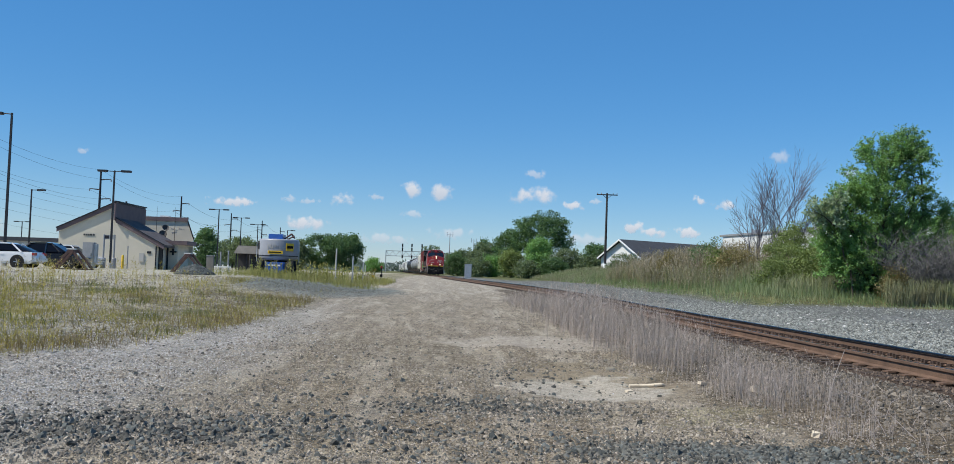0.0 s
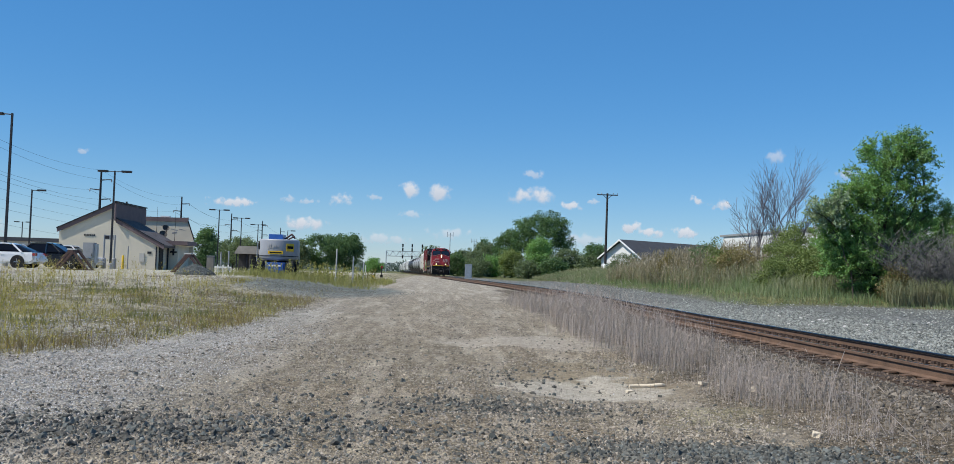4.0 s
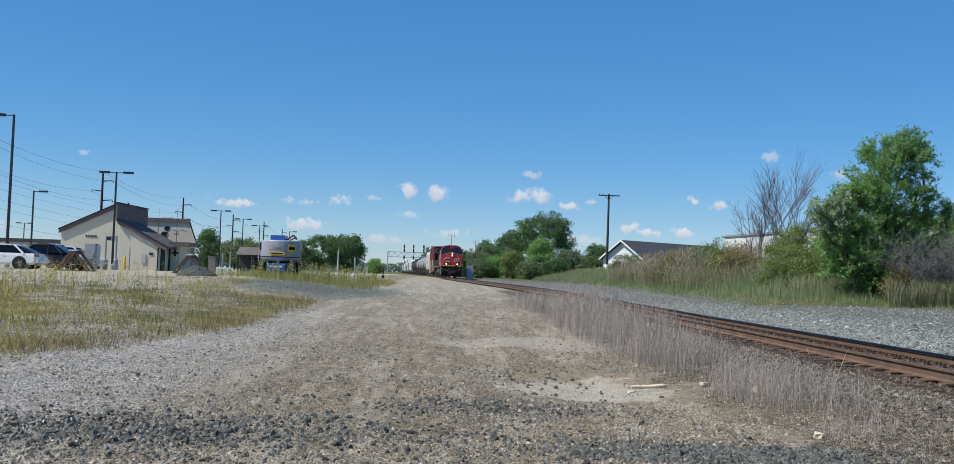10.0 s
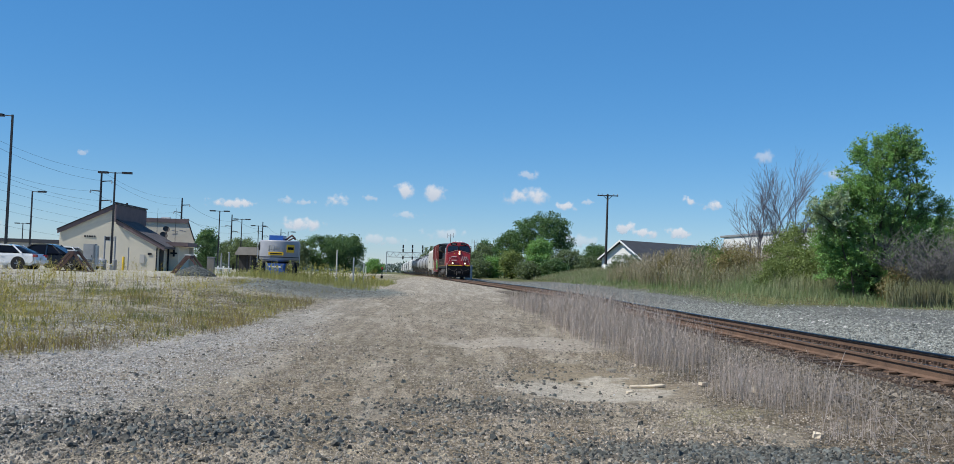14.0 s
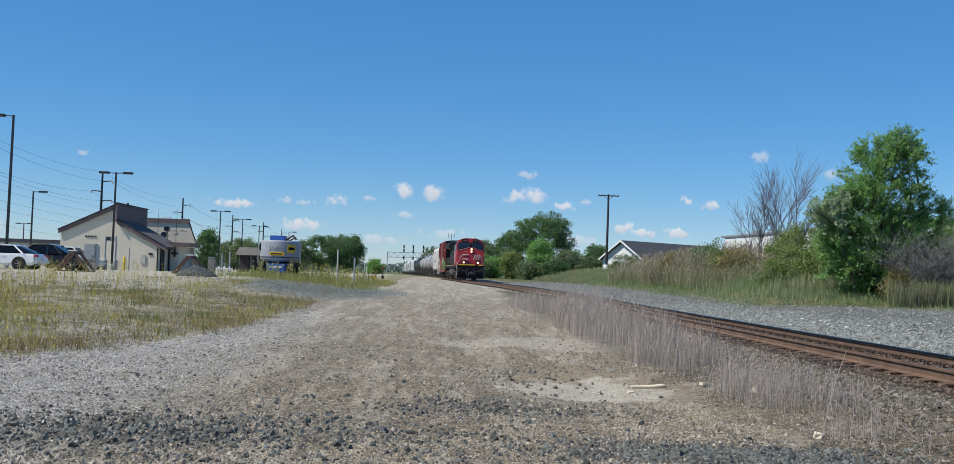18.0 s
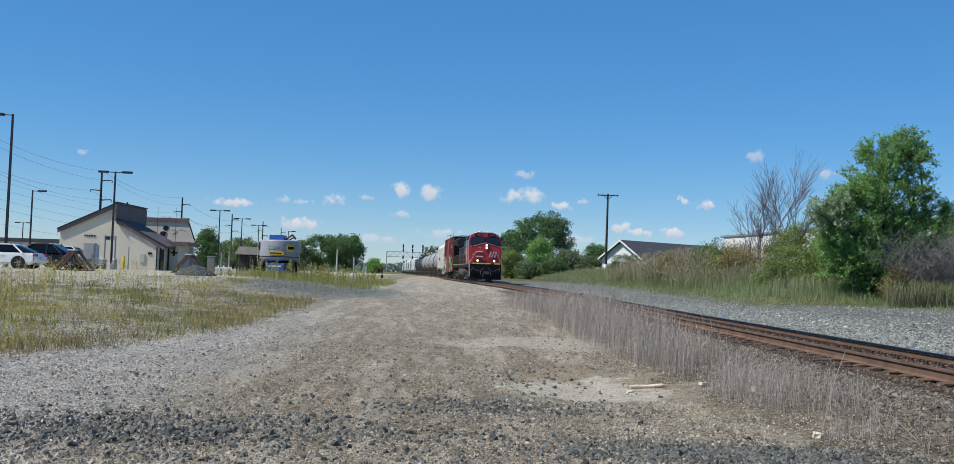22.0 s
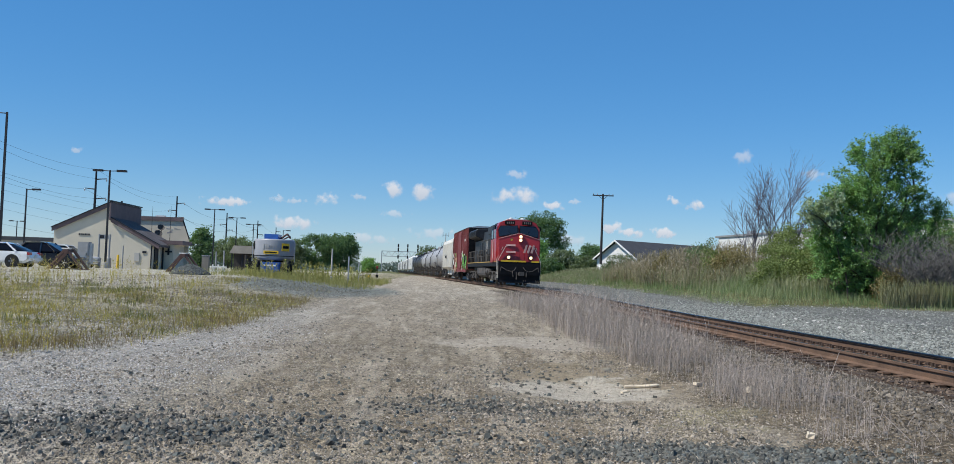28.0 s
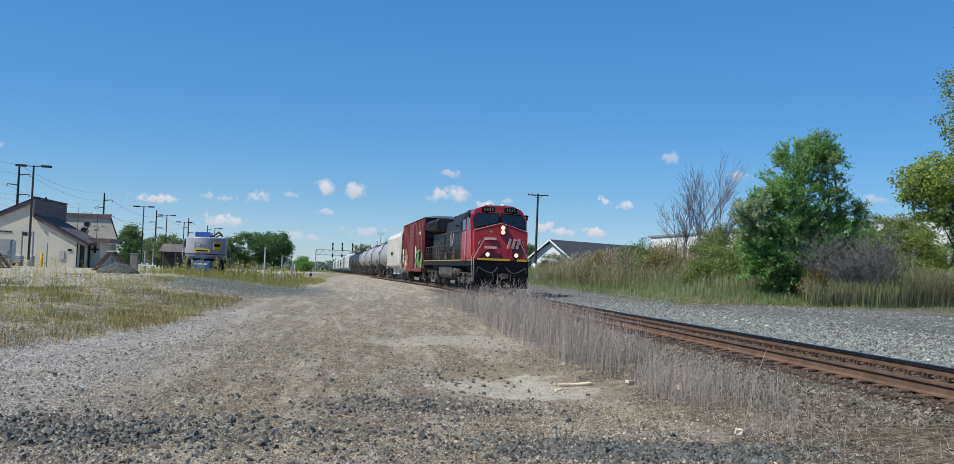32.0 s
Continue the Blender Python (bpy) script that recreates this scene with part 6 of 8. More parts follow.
def bare_tree(name, at, label, height, seed, stems, m="twig", forks=(2, 2, 2, 1), thick=0.07, spread=0.42):
    """Dead stems that fork into fine upward twigs."""
    r = random.Random(seed)
    t = thing(name, pose(at[0], at[1], float(ground_z(*at)) - 0.1), label, "bare tree")
    bms = [B(), B()]

    def grow(p, d, length, rad, level):
        steps = (3, 3, 2, 2, 2)[level]
        for i in range(steps):
            d = (d + Vector((r.uniform(-0.16, 0.16), r.uniform(-0.16, 0.16), 0.06))).normalized()
            q = p + d * length / steps
            rod(bms[0 if level < 1 else 1], p, q, max(rad * (1 - 0.22 * i), 0.006), max(rad * (1 - 0.22 * (i + 1)), 0.005), 5 if level < 2 else 3)
            p = q
            if level < 4:
                for _ in range(forks[level]):
                    side = Vector((r.uniform(-1, 1), r.uniform(-1, 1), 0)).normalized()
                    grow(p, (d + side * r.uniform(0.6, 1.4) * spread).normalized(), length * r.uniform(0.42, 0.6), rad * 0.52, level + 1)

    for x, y, lx, h in stems:
        grow(Vector((x, y, 0)), Vector((lx, 0, 1)).normalized(), height * h, thick, 0)
    part("trunk", bms[0], M[m], t, "", 50)
    part("branchwork", bms[1], M[m], t, "", 50)
    return t


def build_trees():
    main = sprayed_tree("leafy_tree", (19.85, 43.1), (  # middle, half sizes, fullness
        (1.35, 0, 6.9, 0.95, 1.1, 1.0, 1.0), (0.55, 0, 6.5, 1.2, 1.2, 0.95, 1.0), (-0.1, 0, 5.7, 1.0, 1.1, 0.95, 1.0), (1.75, 0, 5.7, 0.85, 1.0, 1.3, 0.8), (-0.3, 0, 4.8, 1.05, 1.1, 0.8, 1.0), (0.5, 0, 4.5, 1.4, 1.2, 0.9, 0.6),
        (2.55, 0, 4.5, 0.5, 0.6, 0.85, 0.7), (3.0, 0.1, 3.5, 0.75, 0.6, 0.4, 0.7), (1.8, 0.3, 3.6, 1.0, 0.9, 0.75, 0.9), (0.2, 0, 3.4, 1.5, 1.2, 0.9, 1.1),
        (-1.5, 0, 2.8, 1.05, 1.1, 1.0, 1.2), (-1.7, 0, 3.9, 0.9, 0.9, 0.75, 1.1), (-1.1, 0, 4.7, 0.75, 0.8, 0.6, 1.0), (-0.7, -0.3, 1.5, 1.1, 1.0, 1.2, 1.6), (-1.7, 0, 1.6, 0.8, 0.8, 0.95, 1.1), (0.3, -0.3, 0.8, 0.75, 0.7, 0.7, 1.8), (0.9, 0.2, 2.6, 0.9, 0.9, 0.9, 0.8),
        (3.0, 0.1, 4.3, 0.7, 0.7, 0.6, 0.8), (3.7, 0.1, 3.6, 0.6, 0.6, 0.45, 0.6), (3.1, 0.2, 2.8, 0.8, 0.7, 0.6, 0.8)),
        0.10, M["leaf"], 800, 7, 14, 0.10, "bright green leafy young tree on the grass bank", 101, (1.2, 0), ((1.5, 1.0), (0.4, 0.85), (-1.2, 0.6), (2.3, 0.68)))
    sprayed_tree("pale_leafed_tree", (18.7, 42.3), ((-1.4, 0, 3.9, 0.8, 0.5, 0.6, 0.7), (-0.9, 0, 3.3, 0.7, 0.5, 0.7, 0.6), (-0.5, 0, 4.5, 0.6, 0.5, 0.5, 0.5)), 0.05, M["leaf_silver"], 40, 4, 24, 0.12, "slim pale silvery-green young tree beside a leafy tree", 131, (-0.9, 0), ((-1.4, 0.95),))
    tree("roadside_tree", (27.5, 38.5), [(0, 0, 9.5, 3.0, 3.0, 3.6), (-1.8, 0, 7.4, 1.6, 1.6, 1.2), (0.5, 0, 5.2, 2.4, 2.4, 2.0), (0, 0, 12.0, 2.0, 2.0, 1.8)], 0.2, M["leaf_light"], 360, 60, 0.12, 0.5,
         "tall tree with pale green fluttering leaves", seed=2, limbs=30)
    tree("spreading_tree", (31.9, 49.0), [(0, 0, 6.0, 3.2, 2.0, 1.3), (-2.2, 0, 5.4, 1.6, 1.4, 0.9), (0.6, 0, 4.2, 3.0, 2.0, 1.2)], 0.15, M["leaf_lime"], 420, 56, 0.15, 0.5, "yellow-green spreading tree behind brush", seed=3, limbs=26)
    # brush on the bank
    for i, (x, y, rx, rz, m, lab) in enumerate((
            (16.6, 46.6, 0.8, 0.85, "leaf_light", "yellow-green shrub beside a leafy tree"), (18.3, 46.4, 0.95, 1.05, "leaf_light", "olive green shrub beside a leafy tree"), (20.25, 41.7, 0.5, 0.85, "leaf_dry", "yellowing shrub in front of dead brush"), (21.9, 43.2, 0.9, 1.25, "leaf", "dark green shrub among dead brush"), (23.7, 43.5, 1.0, 1.1, "leaf_dark", "dark green shrub among dead brush"), (22.4, 45.5, 1.6, 2.1, "leaf", "dark green shrub behind dead brush"), 
            (26.5, 46.0, 2.2, 2.2, "leaf_light", "yellow-green thicket on the bank"), (24.3, 46.6, 1.9, 2.15, "leaf", "green shrub behind dead brush"), (31.5, 44.0, 2.6, 2.4, "leaf", "dense green thicket on the bank"), (22.6, 58.0, 2.5, 1.9, "leaf_light", "yellow-green shrub on the bank"),
            (17.1, 58.4, 0.75, 1.55, "leaf_light", "upright olive green shrub on the bank"), (18.5, 57.6, 0.85, 1.15, "leaf_dry", "yellowing shrub on the bank"), (22.9, 62.0, 0.6, 1.75, "leaf_far", "slim grey-green shrub behind a bare tree"), (24.6, 56.0, 2.6, 1.9, "leaf", "green shrub on the bank"), (18.6, 66.0, 1.3, 1.5, "leaf_dark", "dark green shrub on the bank"),
            (16.5, 68.0, 1.0, 1.2, "leaf_dry", "rust-coloured shrub among reeds"), (19.6, 51.5, 1.9, 1.15, "leaf_light", "yellow-green shrub among reeds"), (17.2, 56.0, 1.0, 1.2, "leaf_dry", "rust-coloured shrub among reeds"), (21.2, 49.0, 1.4, 1.0, "leaf_light", "yellow-green shrub among reeds"), (28.5, 60.0, 3.0, 2.0, "leaf", "green shrub on the bank"), (34.5, 50.0, 2.6, 2.2, "leaf", "green shrub on the bank"), (30.0, 51.5, 2.2, 1.9, "leaf_light", "yellow-green shrub on the bank"), (38.0, 47.0, 2.4, 2.2, "leaf_light", "yellow-green shrub on the bank"), (21.6, 112.0, 2.0, 1.3, "leaf_far", "grey-green shrub in front of a white house"), (25.6, 48.6, 2.0, 2.0, "leaf", "dense green shrub behind dead brush"), (28.2, 47.6, 2.0, 1.6, "leaf", "dense green shrub beside dead brush"), (25.2, 43.4, 1.1, 1.2, "leaf_light", "olive shrub beside dead brush"), (26.8, 44.2, 1.5, 1.7, "leaf_lime", "yellow-green shrub beside dead brush"), (27.8, 46.5, 1.6, 2.2, "leaf_light", "tall olive shrub beside dead brush"))):
        tree("shrub", (x, y), [(0, 0, rz * 0.95, rx, rx * 0.8, rz), (rx * 0.5, 0, rz * 0.7, rx * 0.7, rx * 0.7, rz * 0.8), (-rx * 0.6, 0, rz * 0.6, rx * 0.6, rx * 0.6, rz * 0.7)],
             0.05, M[m], int(85 * rx), 80, 0.10, 0.38, lab, "shrub", 20 + i, 10)
    bare_tree("bare_tree", (20.9, 60.0), "leafless grey dead tree with several leaning trunks", 4.1, 7, ((-0.5, 0, 0.26, 1.0), (-0.8, 0.2, 0.02, 0.85), (-0.95, 0.1, -0.16, 0.72), (-0.6, 0.3, 0.12, 0.95), (1.25, 0.3, 0.03, 1.1), (1.5, 0.2, 0.12, 1.02), (1.05, 0.2, -0.14, 0.95), (1.7, 0.4, 0.22, 0.75)), forks=(2, 2, 2, 1), thick=0.046)
    r = random.Random(17)
    for x, y, h in ((21.2, 42.1, 2.0), (21.8, 41.8, 2.3), (22.4, 42.1, 2.4), (23.1, 41.8, 2.2), (23.7, 42.1, 1.8)):
        stems = [(r.uniform(-0.6, 0.6), r.uniform(-0.4, 0.4), r.uniform(-1.0, 1.0), r.uniform(0.5, 1.0)) for _ in range(9)]
        bare_tree("dead_brush", (x, y), "grey tangle of dead brush beside a leafy tree", h, int(x * 10), stems, "brush", (2, 2, 1, 1), 0.016, 0.9)
    # the grove beyond the bend
    for i, (x, y, bl, m, n, lab) in enumerate((
            (17.0, 168, [(0, 0, 7.5, 5.0, 4, 4.2), (2.6, 0, 9.2, 2.8, 3, 2.4), (-2.8, 0, 7.2, 2.6, 3, 2.6), (4.2, 0, 6.5, 1.8, 3, 2.4)], "leaf_dark", 420, "large dark green tree beyond the bend"),
            (11.2, 172, [(0, 0, 4.6, 2.6, 3, 3.6), (0.8, 0, 7.2, 1.6, 2, 1.5)], "leaf_dark", 200, "dark green tree beside the railway"),
            (15.0, 150, [(0, 0, 3.2, 2.4, 2.4, 3.0), (0.6, 0, 5.0, 1.6, 1.6, 1.6)], "leaf", 220, "green tree beside the railway"),
            (11.0, 152, [(0, 0, 2.4, 2.0, 2.0, 2.2)], "leaf_light", 120, "light green shrub beside the railway"),
            (19.2, 146, [(0, 0, 2.0, 2.6, 2.2, 2.2), (1.6, 0, 1.6, 2.0, 2, 1.6)], "leaf_far", 170, "grey-green willow shrub beside the railway"),
            (8.6, 190, [(0, 0, 3.6, 2.8, 3, 3.4)], "leaf_far", 170, "dull green tree beside the railway"),
            (8.8, 205, [(0, 0, 6.4, 1.6, 2, 1.8), (0, 0, 3.6, 2.6, 3, 3.4)], "leaf_dark", 170, "dark green tree beside the railway"),
            (4.6, 210, [(0, 0, 3.2, 2.6, 3, 3.0)], "leaf_far", 150, "dull green tree beside the railway"),
            (2.4, 232, [(0, 0, 3.0, 2.8, 3, 2.9)], "leaf_far", 150, "dull green tree beside the railway"),
            (6.0, 158, [(0, 0, 1.6, 1.8, 1.6, 1.7)], "leaf_far", 70, "low dull green shrub beside the railway"), (8.4, 160, [(0, 0, 1.9, 2.0, 1.6, 2.0)], "leaf", 80, "low green shrub beside the railway"),
            (13.2, 146, [(0, 0, 1.4, 2.0, 1.6, 1.5)], "leaf_far", 70, "low dull green shrub beside the railway"), (16.8, 143, [(0, 0, 1.4, 2.0, 1.6, 1.5)], "leaf_dark", 70, "low dark green shrub beside the railway"), (22.0, 140, [(0, 0, 1.3, 2.2, 1.6, 1.4)], "leaf_far", 70, "low dull green shrub beside the railway"),
            (3.0, 196, [(0, 0, 2.4, 2.4, 2, 2.5)], "leaf_dark", 100, "dark green shrub beside the railway"), (6.6, 186, [(0, 0, 2.6, 2.4, 2, 2.7)], "leaf_far", 110, "dull green shrub beside the railway"),
            (-3.9, 300, [(0, 0, 5.0, 4.0, 4, 4.6)], "leaf_far", 200, "round green tree far along the railway"),
            (24.9, 150, [(0, 0, 2.2, 0.9, 0.9, 2.2)], "leaf_dark", 90, "small dark tree beyond the grove"),
            (28.2, 175, [(0, 0, 5.0, 1.8, 2, 1.2), (-1.5, 0, 3.6, 1.6, 2, 1.2)], "leaf_dark", 90, "sparse tree behind the white house"))):
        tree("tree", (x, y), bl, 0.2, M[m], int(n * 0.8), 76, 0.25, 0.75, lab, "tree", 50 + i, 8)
    for i, (x, y, bl, m, n, lab) in enumerate((
            (-26.0, 200, [(0, 0, 4.4, 4.6, 4, 3.6), (3.0, 0, 5.2, 3.2, 3, 3.0)], "leaf_dark", 330, "broad dark green tree behind weeds"), (-21.3, 205, [(0, 0, 4.6, 4.0, 4, 3.8), (1.6, 0, 5.4, 2.6, 3, 2.9)], "leaf_dark", 300, "broad dark green tree behind weeds"),
            (-30.6, 196, [(0, 0, 3.6, 2.8, 3, 3.2)], "leaf_far", 160, "olive green tree behind the lot"), (-17.6, 240, [(0, 0, 1.8, 2.1, 2, 1.9)], "leaf", 120, "light green shrub near the tracks"),
            (-37.5, 150, [(0, 0, 3.4, 1.7, 2, 3.0), (0.3, 0, 5.0, 1.1, 1.2, 1.5)], "leaf_dark", 150, "green tree beside the lot"), (-42.0, 190, [(0, 0, 3.4, 3.6, 3, 2.8)], "leaf_far", 170, "olive green tree behind the lot"),
            (-39.0, 185, [(0, 0, 4.0, 2.6, 2, 2.4)], "leaf_far", 130, "olive green tree behind the lot"), (-35.2, 178, [(0, 0, 3.0, 3.0, 2, 2.4)], "leaf_far", 130, "olive green tree behind the lot"))):
        tree("tree", (x, y), bl, 0.2, M[m], int(n * 0.85), 84, 0.25, 0.8, lab, "tree", 80 + i, 8)
    # woods on the skyline
    g = np.random.RandomState(5)
    n = 3400
    x = g.uniform(-620, 620, n)
    y = g.uniform(430, 620, n)
    top = 6.0 + 2.5 * waves(x, y * 0, 0.03, 61) + 1.6 * waves(x, y * 0, 0.15, 62)
    keep = (np.abs(x + 25 + 0.066 * (y - 430)) > 7)
    top = np.where(np.abs(x + 28) < 60, top * 0.8, top)
    c = np.column_stack([x, y, 0.9 + top * g.uniform(0.05, 1.0, n)])[keep]
    v, f = leaf_cloud(c, np.full(len(c), 2.2), 14, 1.5, g)
    v[:, 2] = np.maximum(v[:, 2], 0.8)
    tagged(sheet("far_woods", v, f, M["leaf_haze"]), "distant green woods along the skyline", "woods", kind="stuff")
    n = 900
    x, y = g.uniform(-330, 240, n), g.uniform(950, 1150, n)
    c = np.column_stack([x, y, 1.0 + (8 + 3 * waves(x, y * 0, 0.05, 63)) * g.uniform(0.05, 1.0, n)])
    v, f = leaf_cloud(c, np.full(n, 4.0), 14, 2.8, g)
    v[:, 2] = np.maximum(v[:, 2], 0.8)
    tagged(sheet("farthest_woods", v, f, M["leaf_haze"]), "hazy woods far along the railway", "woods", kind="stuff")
    return main


MAIN_TREE = build_trees()


def key_tree():
    """The young tree leans and rights itself in the wind."""
    rows = [(0, 0.8), (3, 1.4), (6, 2.0), (8, 2.2), (10, 0.8), (12, -0.6), (14, -1.6), (17, -1.8), (19, -0.7), (20.5, 1.0), (22, 0.4), (25, -2.0), (28, -0.6), (30, -1.0), (32, -1.6)]
    m = MAIN_TREE.matrix_basis.copy()
    walk(MAIN_TREE, [(t, m @ pose(0, 0, 0, 0.25 * a, a, 0)) for t, a in rows])


# ---- the station, the lot and what stands on it ----
def gz(x, y):
    return float(ground_z(x, y))


def station():
    z0 = 0.86
    t = thing("station_building", pose(-34.2, 85.0, z0), "small beige stucco station with brown fascias and shingled roofs", "station building", kind="structure")
    W = 8.6
    wall = [(0, 0), (W, 0), (W, 2.2), (4.85, 4.25), (4.85, 5.55), (0, 3.2)]
    part("front_block", prism(B(), wall, 1, 0, 8.0), M["beige"], t, "beige stucco gable wall")
    part("foundation", box(B(), (W / 2 + 0.6, 3.5, -0.12), (W + 3.2, 9.4, 0.3)), M["concrete"], t, "pale concrete base")
    # roofs of the front block with their deep brown edge boards
    roof = prism(B(), [(-0.14, 3.3), (4.95, 5.76), (4.95, 5.92), (-0.14, 3.46)], 1, -0.1, 8.2)
    part("roof_slope", roof, M["roof"], t, "grey-brown shingled roof")
    part("fascia", prism(B(), [(-0.16, 3.12), (-0.16, 3.48), (4.97, 5.95), (4.97, 5.56)], 1, -0.18, -0.1), M["mauve"], t, "brown edge board")
    part("drip_edge", prism(B(), [(-0.2, 3.44), (-0.2, 3.54), (5.0, 6.03), (5.0, 5.93)], 1, -0.24, -0.1), M["pole"], t, "dark metal drip edge")
    part("drip_edge", prism(B(), [(4.98, 4.5), (9.35, 2.23), (9.35, 2.3), (4.98, 4.6)], 1, -0.24, -0.1), M["pole"], t, "dark metal drip edge")
    part("clerestory_cap", box(B(), (4.96, 3.9, 5.99), (0.22, 8.7, 0.1)), M["pole"], t, "dark metal cap")
    part("clerestory_wall", box(B(), (4.93, 3.9, 5.05), (0.12, 8.6, 1.5)), M["mauve"], t, "brown clerestory side")
    lo = prism(B(), [(4.98, 4.32), (9.3, 2.05), (9.3, 2.23), (4.98, 4.5)], 1, -0.1, 6.2)
    part("roof_slope", lo, M["roof"], t, "grey-brown shingled lower roof")
    part("fascia", prism(B(), [(4.98, 4.12), (9.32, 1.86), (9.32, 2.25), (4.98, 4.52)], 1, -0.18, -0.1), M["mauve"], t, "brown edge board")
    bm = B()
    for k in range(14):
        y = -0.05 + k * 0.43
        prism(bm, [(4.99, 4.505), (9.31, 2.235), (9.31, 2.26), (4.99, 4.53)], 1, y, y + 0.4)
    tagged(part("shingle_courses", bm, M["roof"], t), "shingle courses", kind="stuff")
    # rear block, its roof facing the tracks' end of the lot
    part("rear_block", prism(B(), [(6.2, 0), (12.0, 0), (12.0, 2.4), (6.2, 2.4)], 0, 3.2, W), M["beige"], t, "beige rear block")
    part("entrance_wall", box(B(), (W + 0.5, 4.45, 1.2), (1.0, 2.3, 2.4)), M["beige"], t, "beige stucco wall under the canopy")
    part("rear_block", prism(B(), [(2.9, 0), (9.0, 0), (9.0, 3.2), (8.35, 4.95), (2.9, 4.95)], 1, 10.72, 11.0), M["beige"], t, "beige upper wall of the rear block")
    for x, z, w in ((6.9, 4.1, 0.3), (7.3, 4.0, 0.22), (7.7, 4.12, 0.34), (8.05, 4.05, 0.2), (7.1, 3.75, 0.5)):
        part("wall_stain", bevelled(box(B(), (x, 10.715, z), (w, 0.012, w * 0.28), (0, 8 * (z - 4) * x, 0)), 0.004, 1), M["metal_grey"], t, "dull grey stain")
    part("rear_roof", box(B(), (6.3, 8.5, 2.62), (6.4, 4.3, 0.14)), M["roof"], t, "flat roof with dishes on it")
    part("fascia", box(B(), (5.62, 10.66, 5.08), (5.6, 0.12, 0.4)), M["mauve"], t, "brown edge board")
    part("fascia", box(B(), (8.72, 10.68, 4.1), (0.1, 0.1, 2.1), (0, -20, 0)), M["pole"], t, "dark sloping edge board")
    # canopy over the entrance
    part("canopy", bevelled(box(B(), (W + 0.85, 4.6, 2.56), (2.1, 3.2, 0.36)), 0.02, 1), M["mauve"], t, "brown entrance canopy")
    part("canopy_post", box(B(), (W + 0.12, 3.14, 1.19), (0.12, 0.12, 2.38)), M["pole"], t, "dark canopy post")
    for y, w in ((1.3, 0.95),):
        d = part("door", box(B(), (W + 0.03, y, 1.06), (0.08, w, 2.12)), M["wood"], t, "dark steel door")
        bm = box(B(), (W + 0.05, y - w / 2, 1.06), (0.1, 0.08, 2.16))
        box(bm, (W + 0.05, y + w / 2, 1.06), (0.1, 0.08, 2.16))
        box(bm, (W + 0.05, y, 2.14), (0.1, w, 0.08))
        part("door_frame", bm, M["pole"], d)
    bm = box(B(), (W + 0.58, 3.27, 1.72), (0.62, 0.06, 0.16))
    box(bm, (W + 0.58, 3.275, 1.72), (0.18, 0.06, 0.62))
    part("wall_emblem", bm, M["pole"], t, "dark cross-shaped wall ornament")
    # small things on the gable wall
    bm = B()
    for x, w in ((2.25, 0.18), (2.46, 0.12), (2.62, 0.1), (2.76, 0.12), (2.9, 0.1), (3.08, 0.14)):
        box(bm, (x, -0.03, 2.95), (w * 0.8, 0.04, 0.15))
    part("wall_lettering_bars", bm, M["pole"], t, "row of small dark lettering bars")
    part("wall_panel", box(B(), (7.35, -0.04, 1.1), (0.42, 0.08, 0.75)), M["concrete"], t, "beige utility panel")
    part("wall_sign", box(B(), (8.0, -0.03, 1.55), (0.34, 0.05, 0.2)), M["pole"], t, "small dark wall sign")
    part("downpipe", rod(B(), (W + 0.02, -0.06, 0), (W + 0.02, -0.06, 2.1), 0.06), M["pole"], t, "dark downpipe")
    # dishes and masts on the roof
    for x, y, z, r in ((7.2, 7.4, 4.1, 0.34), (7.15, 6.8, 3.5, 0.38)):
        bm = lathe(B(), [(0.16, 0.03), (0.13, r * 0.6), (0.0, r), (0.03, r), (0.16, r * 0.62), (0.19, 0.03)], "y", 18)
        bmesh.ops.rotate(bm, verts=bm.verts, matrix=Euler((radians(-35), 0, radians(35))).to_matrix())
        bmesh.ops.translate(bm, verts=bm.verts, vec=(x, y, z))
        d = part("satellite_dish", bm, M["grime"], t, "dark grey satellite dish", 40)
        part("dish_mast", rod(B(), (x, y + 0.1, 2.66), (x, y + 0.1, z), 0.04), M["pole"], d)
    for x, y, z in ((6.0, 8.4, 2.68), (7.9, 8.0, 2.68)):
        part("antenna", rod(B(), (x, y, z), (x, y, z + 3.5), 0.03, 0.012, 6), M["pole"], t)
    part("roof_vent", bevelled(box(B(), (6.0, 11.2, 5.34), (0.9, 0.5, 0.18)), 0.03, 1), M["white"], t, "white roof vent")


station()


def lamp_post(x, y, top, arms, label, turn=0.0, r=0.105):
    z = gz(x, y)
    t = thing("lamp_post", pose(x, y, z, 0, 0, turn), label, "lamp post", "lamp posts of the lot")
    h = top - z
    part("base", lathe(B(), [(0, 0.22), (0.42, 0.22), (0.46, 0.18)], "z", 14), M["concrete"], t, "round concrete footing", 40)
    bm = B()
    rod(bm, (0, 0, 0.4), (0, 0, h), r, r * 0.75, 4)
    part("pole", bm, M["pole"], t)
    for s in arms:
        bm = rod(B(), (0, 0, h - 0.08), (s * 0.75, 0, h - 0.04), 0.035)
        a = part("arm", bm, M["pole"], t)
        part("lamp_head", bevelled(box(B(), (s * 0.95, 0, h - 0.05), (0.75, 0.36, 0.16)), 0.04, 2), M["pole"], a, "dark shoebox lamp head")


